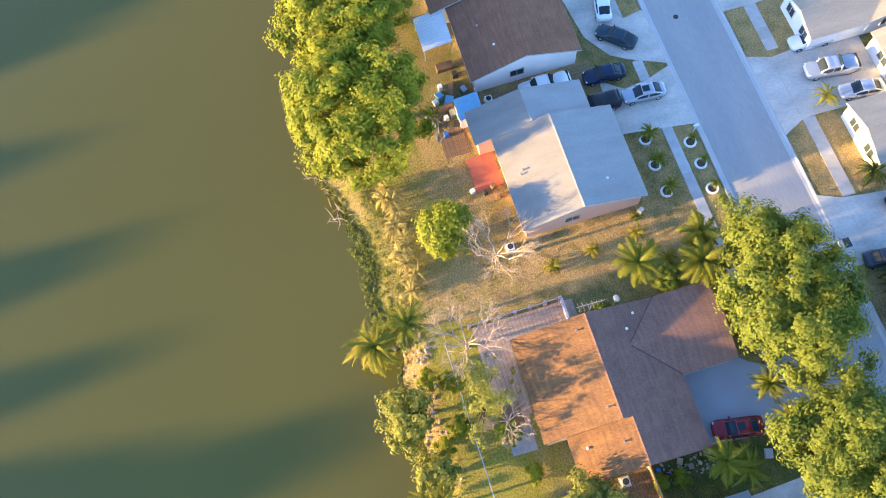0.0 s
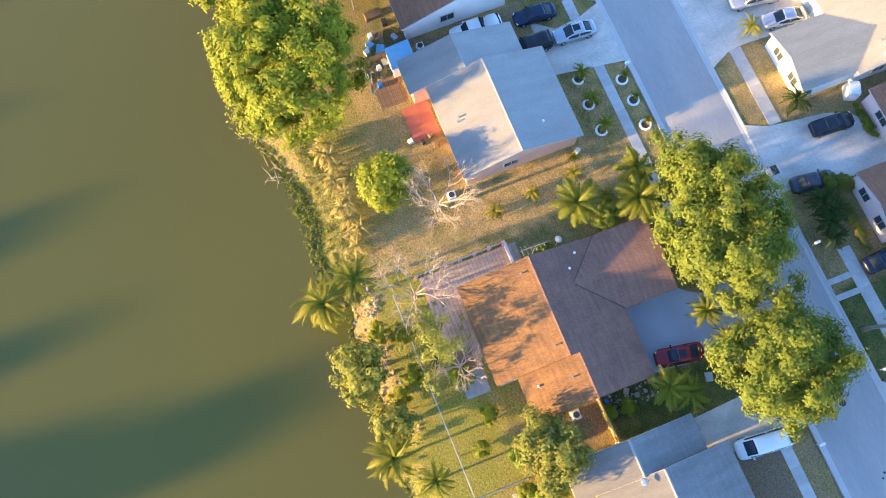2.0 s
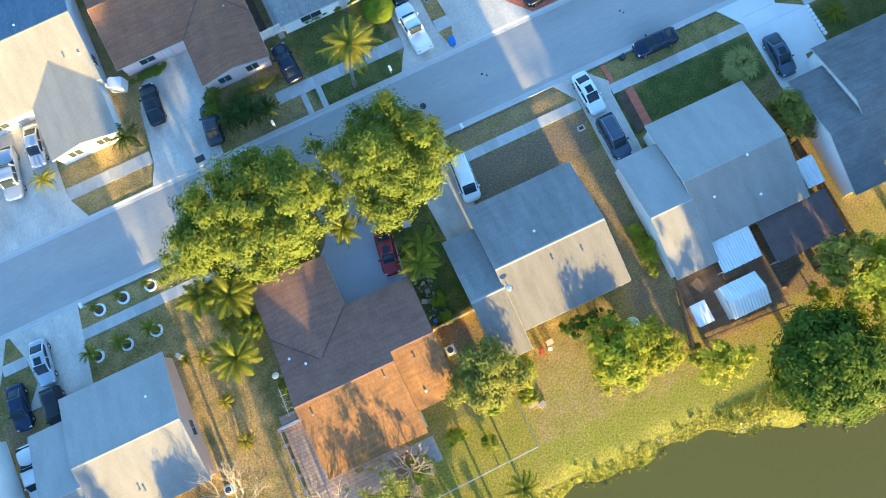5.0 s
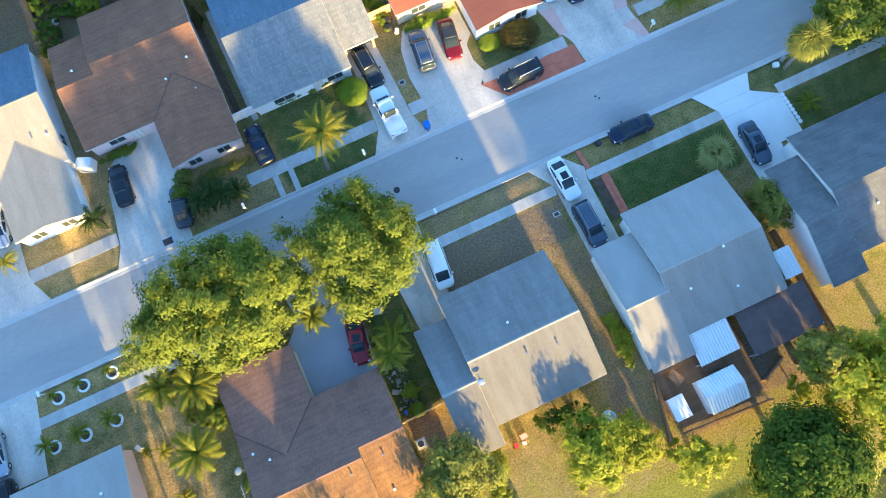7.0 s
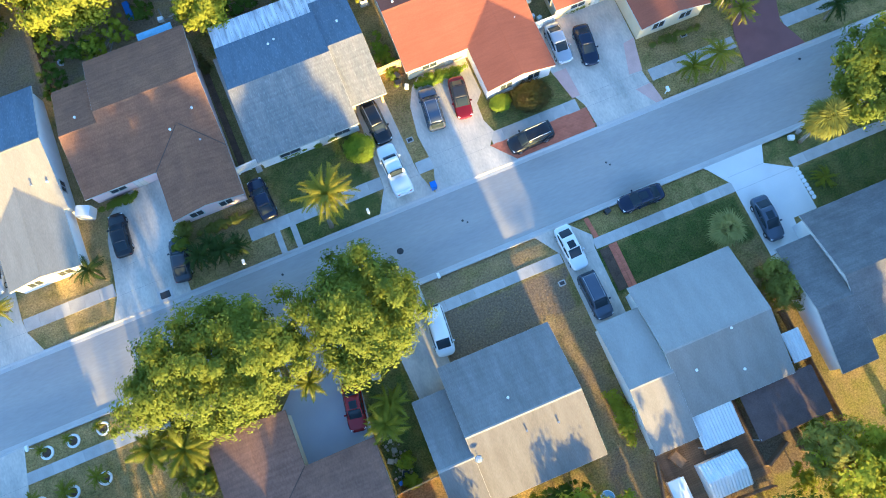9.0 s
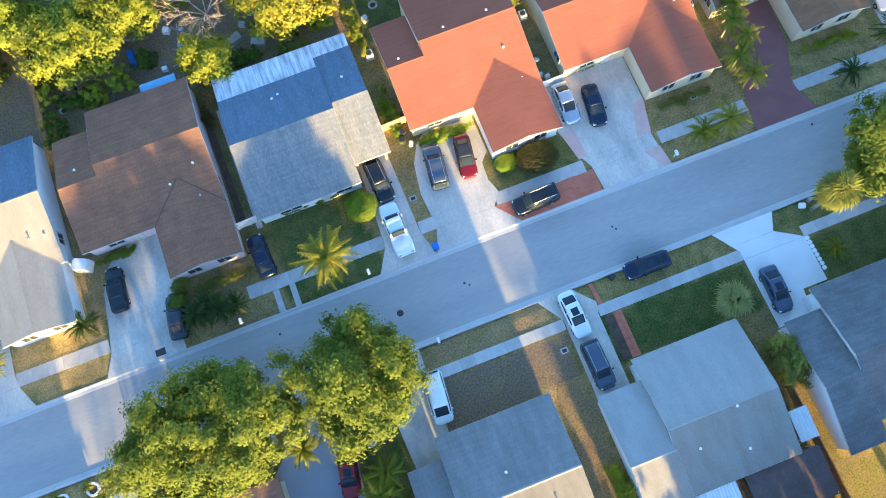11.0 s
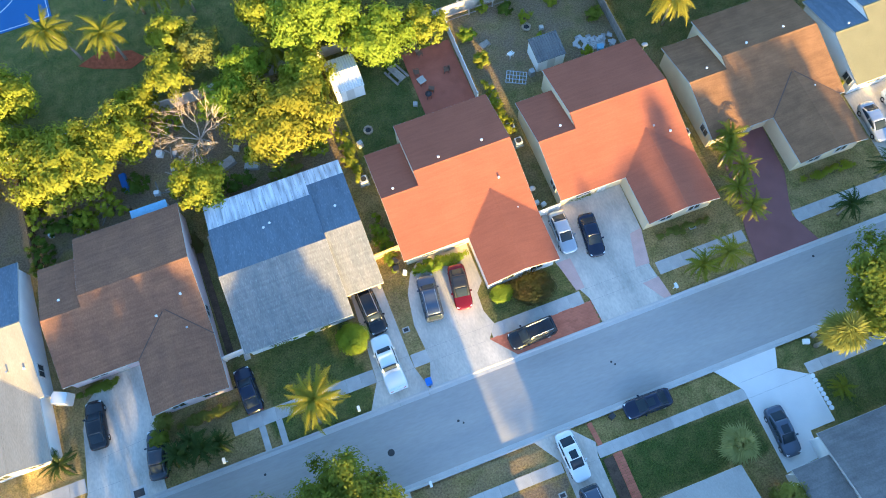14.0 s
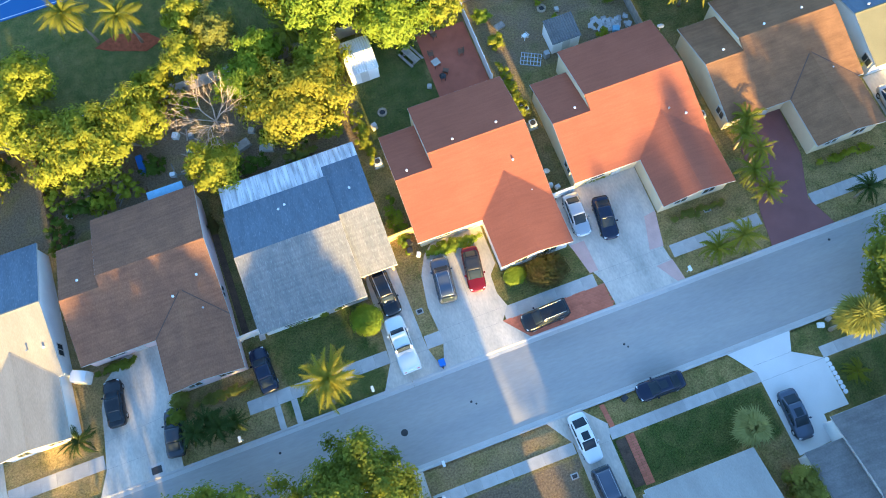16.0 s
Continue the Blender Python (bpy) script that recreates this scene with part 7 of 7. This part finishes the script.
blades("green_grass", "green lawn grass in the lots", M["blade_green"], [(-3, 14, -38, -30, 9000), (12.6, 16, -22, -8, 2500), (31, 35, -20, -8, 2500), (58, 73, -12.4, -7.7, 6000), (80, 92, -12.2, -7.7, 4000), (30, 40.5, 8.2, 13, 4500), (30.9, 40, 4.4, 6.6, 2000), (47, 55, 31, 43, 5000), (54, 61, 8.2, 11, 1600), (44.6, 47, 9, 18, 2000), (-45, -20, -33, -27, 2000), (0, 70, 45, 60, 10000)], 31, 0.05, 0.06)
blades("lime_grass", "bright yellow-green lawn in the lake yards", M["blade_lime"], [(11, 36, -40.8, -33.0, 5000), (35.5, 59, -40.0, -27, 9000), (0, 13, -39, -33, 3000)], 34, 0.025, 0.05, -0.1)
blades("dry_grass", "straw-coloured dry grass on the lots", M["blade_straw"], [(6.5, 12.8, -31, -8, 16000), (6.5, 14, -37, -26, 8000), (-5, 6, -34, -26, 12000), (36, 54, -36, -27, 12000), (40, 54, -12.4, -7.7, 7000), (49.8, 54, -32, -12, 12000), (-1, 12, -6.2, -4.2, 2500), (-1, 10, -12, -7.7, 4000), (41, 54, -6.3, -4.2, 3000), (2.6, 11, 4.5, 6.5, 2500), (2.6, 11, 8.2, 11, 2500), (19, 28, 8.2, 11, 2000), (71, 80.5, 4.5, 6.5, 2000), (71, 80, 8.2, 11, 3000), (63, 78, 32, 43, 4500), (88, 97, 8.2, 11.5, 2200), (56, 72, -36, -33, 4000)], 32, 0.05, 0.05, -0.3)
blades("bank_grass", "tall bright grass along the lake bank", M["blade_lime"], [(33, 59, -42.4, -39.8, 22000), (-6, 11, -40.6, -38.4, 6000)], 33, 0.09, 0.07, -0.5)
bm = bmesh.new()
for k in range(34):
    x, y = rng.uniform(-9, -1), 0
    y = shore(x) + rng.uniform(-1.4, 0.6)
    a = rng.uniform(0, 6.28)
    tube(bm, [(x, y, WATER - 0.1), (x + 0.5 * math.cos(a), y + 0.5 * math.sin(a), WATER + 0.35), (x + 1.3 * math.cos(a), y + 1.3 * math.sin(a), WATER + 0.3)], [0.04, 0.03, 0.01], 5)
tagged(single("driftwood", bm, M["bark_pale"], "tangle of dead branches at the water's edge", "branches"), kind="stuff")
# clutter
CLUTTER = [(-9.6, -29.0, .5, .5, .6, "white"), (-8.9, -29.4, .7, .4, .4, "black"), (-10.0, -28.2, .9, .6, .5, "steel"), (-7.6, -29.6, .5, .5, .7, "blue"), (-11.4, -28.2, 1.4, .9, .7, "tarp"), (-11.0, -26.8, .6, .6, .8, "blue"), (-12.8, -27.6, 1.6, .6, .6, "wood"), (-16.0, -27.4, 1.0, 2.0, .5, "wood"),
           (46.4, 17.6, .5, .7, .9, "black"), (46.2, 16.8, .6, .6, .8, "black"), (46.9, 16.2, .4, .5, .5, "white"), (62.4, 18.4, .4, .4, .6, "white"), (63.0, 18.0, .5, .4, .5, "white"), (62.2, 20.6, .5, .4, .5, "wood"), 
           (22.2, 36.7, .7, 2.2, .5, "blue"), (26.6, 38.6, .7, .7, .6, "white"), (27.6, 36.2, .6, .5, .6, "steel"), (33.2, 34.8, 1.8, 1.0, .5, "wood_grey"), (35.6, 33.6, 1.6, .9, .4, "concrete"), (54.6, 34.2, .5, .5, .35, "concrete"), (47.3, 31.6, .6, .5, .9, "concrete"), (68.0, 33.0, .6, .6, .9, "steel"),
           (31.2, -16.0, .6, .6, .5, "rock"), (32.0, -17.8, .5, .5, .3, "rock"), (31.3, -18.6, .6, .5, .3, "rock"), (32.2, -20.2, .6, .6, .5, "black"), (31.5, -20.8, .4, .4, .5, "blue"), (32.9, -10.7, .9, .7, .3, "concrete"), (39.6, -27.9, .4, .5, .7, "red"), (40.6, -27.4, .7, .5, .8, "wall_peach"), (-0.2, -26.6, .5, .5, .8, "wood"), (0.9, -26.4, .6, .4, .6, "wood"), (60.4, -4.4, .6, .5, .5, "black"), (81.0, -4.6, .6, .5, .4, "white"), (82.0, -4.3, .5, .4, .4, "wood_grey"), (7.2, -13.2, .5, .6, 1.0, "steel"), (11.6, 16.0, 1.6, 1.2, 1.5, "white"), (59.4, -29.0, 1.6, .7, .6, "wood"), (56.0, -28.6, 1.0, 1.4, .7, "wood"), (64.6, -31.6, 3.0, .2, 1.2, "wood"), (40.4, -28.0, .4, .3, .4, "white"), (36.6, -32.0, 1.0, .6, .35, "rock"), (37.4, -32.4, .7, .6, .3, "rock"), (79.6, -14.0, .5, .5, .6, "black"), (89.3, 17.0, .5, .5, .5, "black"),
           (21.6, 33.6, 1.2, .5, .4, "wood"), (25.2, 34.2, .6, .5, .5, "white"), (28.2, 38.0, .5, .5, .6, "steel"), (29.6, 36.0, .9, .6, .4, "wood_grey"), (34.6, 36.2, .7, .6, .5, "concrete"), (37.8, 35.6, .6, .5, .6, "white"), (36.4, 37.4, 1.2, .8, .3, "concrete"), (40.6, 38.0, .7, .5, .5, "wood"), (19.4, 36.8, .6, .5, .6, "black"), (16.2, 34.8, .7, .6, .4, "steel"), (13.6, 33.6, .5, .5, .5, "white"), (76.6, 33.4, .8, .7, .3, "tarp"), (71.4, 38.2, .5, .5, .4, "concrete"), (64.6, 38.6, 1.2, .8, .2, "wood_grey"),
           (-11.9, -29.6, .6, .6, .5, "white"), (-11.2, -30.4, .5, .5, .5, "black"), (-10.2, -30.9, .7, .5, .4, "steel"), (-9.2, -30.6, .5, .4, .5, "white"), (-8.6, -28.2, .5, .5, .7, "black"), (-9.4, -26.6, .4, .4, .6, "white"), (-12.4, -26.2, .8, .6, .6, "steel"), (-12.6, -29.0, .9, .7, .5, "tarp"), (-10.8, -27.6, .5, .6, .5, "wood"), (-13.6, -28.6, .6, .5, .5, "white"), (-14.6, -26.6, .7, .6, .6, "black"), (-0.4, -28.8, .5, .5, .4, "white"), (0.2, -27.6, .4, .4, .6, "black")]
KIND = {"white": ("storage_box", "white plastic storage box"), "black": ("trash_bin", "black plastic bin"), "steel": ("metal_bin", "dented grey metal bin"), "blue": ("plastic_tub", "blue plastic tub"), "tarp": ("tarpaulin", "pile under a blue-grey tarp"), "wood": ("crate", "brown wooden crate"), "wood_grey": ("bench", "grey weathered wooden bench"), "iron": ("grill", "black iron grill"), "concrete": ("planter", "grey concrete planter"), "rock": ("boulder", "pale rounded boulder"), "red": ("cooler", "red plastic cooler"), "metal_plain": ("roofing_sheet", "pale corrugated metal sheet on the ground"), "wall_peach": ("cabinet", "peach painted cabinet")}
for x, y, w, d, h_, m_ in CLUTTER:
    bm = bmesh.new()
    box(bm, -w / 2, w / 2, -d / 2, d / 2, -0.06, h_)
    bmesh.ops.bevel(bm, geom=bm.edges[:], offset=min(w, d, h_) * 0.12, segments=2)
    for v in bm.verts:
        if v.co.z > h_ * 0.5:
            v.co.x *= 0.94
            v.co.y *= 0.94
    nm, lb = KIND[m_]
    ob = single(nm, bm, M[m_], lb + (" beside a driveway" if y > -20 and y < 20 else " in a back yard"), nm.replace("_", " "), at=(x, y, 0))
    ob.rotation_euler.z = rng.uniform(-0.5, 0.5)


def legs(own, hx, hy, z, material, w=0.03):
    for sx in (-1, 1):
        for sy in (-1, 1):
            bm = bmesh.new()
            box(bm, sx * hx - w, sx * hx + w, sy * hy - w, sy * hy + w, 0, z)
            part("leg", bm, material, own)


def patio_chair(x, y, turn, material, label):
    own = thing("patio_chair", x, y, 0.05, label, "chair", "chairs on the patio", turn)
    legs(own, 0.24, 0.24, 0.42, material)
    bm = bmesh.new()
    box(bm, -0.28, 0.28, -0.28, 0.28, 0.42, 0.47)
    bmesh.ops.bevel(bm, geom=bm.edges[:], offset=0.015, segments=1)
    part("seat", bm, material, own)
    bm = bmesh.new()
    solid(bm, [(-0.28, 0.36, 0.92), (0.28, 0.36, 0.92), (0.28, 0.40, 0.92), (-0.28, 0.40, 0.92)], [(-0.28, 0.25, 0.45), (0.28, 0.25, 0.45), (0.28, 0.29, 0.45), (-0.28, 0.29, 0.45)])
    part("backrest", bm, material, own)
    for sg in (-1, 1):
        bm = bmesh.new()
        box(bm, sg * 0.29 - 0.03, sg * 0.29 + 0.03, -0.26, 0.30, 0.62, 0.66)
        part("armrest", bm, material, own)


for x, y, a in ((57.2, 40.0, 20), (56.1, 37.8, 80), (59.3, 36.9, -100), (56.9, 35.2, 150)):
    patio_chair(x, y, a, M["trim_brown"], "dark brown patio chair on the red patio")
patio_chair(66.7, 36.1, 200, M["white"], "white garden chair on the worn lawn")
own = thing("patio_table", 56.2, 36.5, 0.05, "small square pale patio table on the red patio", "table", turn=15)
legs(own, 0.33, 0.33, 0.66, M["trim_brown"])
bm = bmesh.new()
box(bm, -0.42, 0.42, -0.42, 0.42, 0.66, 0.71)
bmesh.ops.bevel(bm, geom=bm.edges[:], offset=0.02, segments=2)
part("tabletop", bm, M["concrete"], own)
own = thing("grill", 56.3, 34.5, 0.05, "black kettle grill on legs beside the house", "grill")
legs(own, 0.22, 0.22, 0.62, M["iron"], 0.02)
bm = bmesh.new()
disc(bm, 0, 0, 0.55, 0.80, 0.18, 18, 0.38)
part("bowl", bm, M["iron"], own)
bm = bmesh.new()
disc(bm, 0, 0, 0.80, 1.02, 0.38, 18, 0.14)
part("lid", bm, M["black"], own)
own = thing("picnic_table", 53.9, 38.4, 0, "grey weathered wooden picnic table on the grass", "table", turn=-66)
for y in (-0.27, 0, 0.27):
    bm = bmesh.new()
    box(bm, -1.15, 1.15, y - 0.125, y + 0.125, 0.70, 0.74)
    part("board", bm, M["wood_grey"], own)
for y in (-0.78, 0.78):
    bm = bmesh.new()
    box(bm, -1.15, 1.15, y - 0.13, y + 0.13, 0.41, 0.45)
    part("bench_board", bm, M["wood_grey"], own)
for x in (-0.8, 0.8):
    bm = bmesh.new()
    solid(bm, [(x - 0.03, -0.2, 0.70), (x + 0.03, -0.2, 0.70), (x + 0.03, 0.2, 0.70), (x - 0.03, 0.2, 0.70)], [(x - 0.03, -0.75, -0.02), (x + 0.03, -0.75, -0.02), (x + 0.03, 0.75, -0.02), (x - 0.03, 0.75, -0.02)])
    part("trestle", bm, M["wood_grey"], own)
for x, y in ((48.7, 33.1), (69.9, 39.0)):
    own = thing("fire_pit", x, y, 0, "low round stone fire pit on the lawn", "fire pit", "fire pits")
    for k in range(9):
        bm = bmesh.new()
        box(bm, -0.15, 0.15, -0.1, 0.1, -0.04, 0.22)
        bmesh.ops.bevel(bm, geom=bm.edges[:], offset=0.03, segments=1)
        st = part("stone", bm, M["rock"], own)
        st.matrix_basis = pose(0.42 * math.cos(k * 0.698), 0.42 * math.sin(k * 0.698), 0, 0, 0, 90 + 40 * k)
    bm = bmesh.new()
    disc(bm, 0, 0, -0.04, 0.05, 0.36, 16)
    part("ash", bm, M["iron"], own)
own = thing("slab_pile", 76.2, 34.5, 0, "untidy pile of broken pale concrete slabs behind the house", "rubble", turn=-12)
for k in range(46):
    bm = bmesh.new()
    a, b = rng.uniform(0.22, 0.5), rng.uniform(0.15, 0.32)
    prism(bm, [(-a, -b), (a * 0.8, -b * 1.1), (a, b * 0.7), (-a * 0.6, b)], 0, 0.07)
    st = part("slab", bm, M["gutter" if k % 4 else "joint"], own)
    st.matrix_basis = pose(rng.uniform(-2.2, 2.2), rng.uniform(-0.75, 0.75), -0.03 + 0.05 * (k // 12), rng.uniform(-9, 9), rng.uniform(-9, 9), rng.uniform(0, 180))
own = thing("security_grille", 66.3, 33.3, 0, "grey barred metal grille lying on the grass", "grille", turn=-28)
for k in range(4):
    bm = bmesh.new()
    box(bm, -1.15, 1.15, -0.75 + 0.5 * k - 0.04, -0.75 + 0.5 * k + 0.04, 0, 0.08)
    part("rail", bm, M["steel"], own)
for k in range(7):
    bm = bmesh.new()
    box(bm, -1.12 + 0.37 * k - 0.03, -1.12 + 0.37 * k + 0.03, -0.75, 0.75, 0.03, 0.11)
    part("bar", bm, M["metal_plain"], own)
own = thing("lumber_stack", 19.2, 34.3, 0, "loose stack of long pale boards on bare soil", "lumber", turn=52)
for k in range(8):
    bm = bmesh.new()
    L = rng.uniform(0.9, 1.5)
    box(bm, -L, L, -0.07, 0.07, 0, 0.05)
    st = part("board", bm, M["bark_pale" if k % 3 else "wood_grey"], own)
    st.matrix_basis = pose(rng.uniform(-0.3, 0.3), -0.5 + 0.15 * k, 0.02 + 0.05 * (k % 2), 0, 0, rng.uniform(-14, 14))
driveway("patio", [(21.8, -33.2), (24.0, -33.2), (24.0, -31.0), (21.8, -31.0)], M["patio_brown"], "square brown slab at the rear of the terrace", top=0.06)
driveway("patio", [(24.1, -33.0), (26.6, -33.0), (26.6, -30.6), (24.1, -30.6)], M["joint"], "square grey slab at the rear of the terrace", top=0.06)
# loose planks in the cluttered yards
for k in range(22):
    bm = bmesh.new()
    L = rng.uniform(1.2, 2.8)
    box(bm, -L / 2, L / 2, -0.07, 0.07, 0.0, 0.04)
    bmesh.ops.bevel(bm, geom=bm.edges[:], offset=0.008, segments=1)
    x, y = (rng.uniform(19.5, 29.0), rng.uniform(33.0, 42.0)) if k < 15 else (rng.uniform(-10.2, -7.4), rng.uniform(-31.5, -28.4))
    ob = single("plank", bm, M["wood_grey" if k % 2 else "bark_pale"], "loose weathered plank lying in a back yard", "plank", "loose planks", at=(x, y, 0.01))
    ob.rotation_euler.z = rng.uniform(0, 3.1)
own = thing("paddling_pool", 48.6, -29.2, 0, "round pale blue tub of water in the yard", "tub")
bm = bmesh.new()
disc(bm, 0, 0, -.05, .5, .62, 20, .68)
part("tub", bm, M["white"], own)
bm = bmesh.new()
disc(bm, 0, 0, .46, .515, .6, 20)
part("water", bm, M["tarp"], own)
for k in range(8):
    bm = bmesh.new()
    disc(bm, 0, 0, -0.05, 0.06, 0.23, 14)
    single("stepping_stone", bm, M["white"], "round white stepping stone beside the drive", "stepping stone", "stepping stones", at=(79.98 + 0.02 * k, -7.75 - 0.47 * k, 0))
# tall trees across the lake
for k, (x, h_, r_) in enumerate(((-6.1, 12.3, 3.4), (6.1, 11.0, 3.3), (-20.1, 10.6, 3.7), (-35.6, 12.7, 3.0), (-39.1, 14.1, 3.4), (-44.6, 11.4, 4.5), (20.4, 14.4, 3.6), (16.2, 12.3, 2.4), (-54.6, 11.9, 5.0), (-64.6, 11.9, 5.0), (67.4, 8.9, 5.0), (91.4, 8.9, 5.0))):
    tree(x, -166.0, h_, r_, 3.6, M["leaf_dark"], "tall tree on the far bank of the lake", 400 + k, 90, 45, 1.0, 0.15, clump=(1.4, 2.2), crown_rough=0.2)
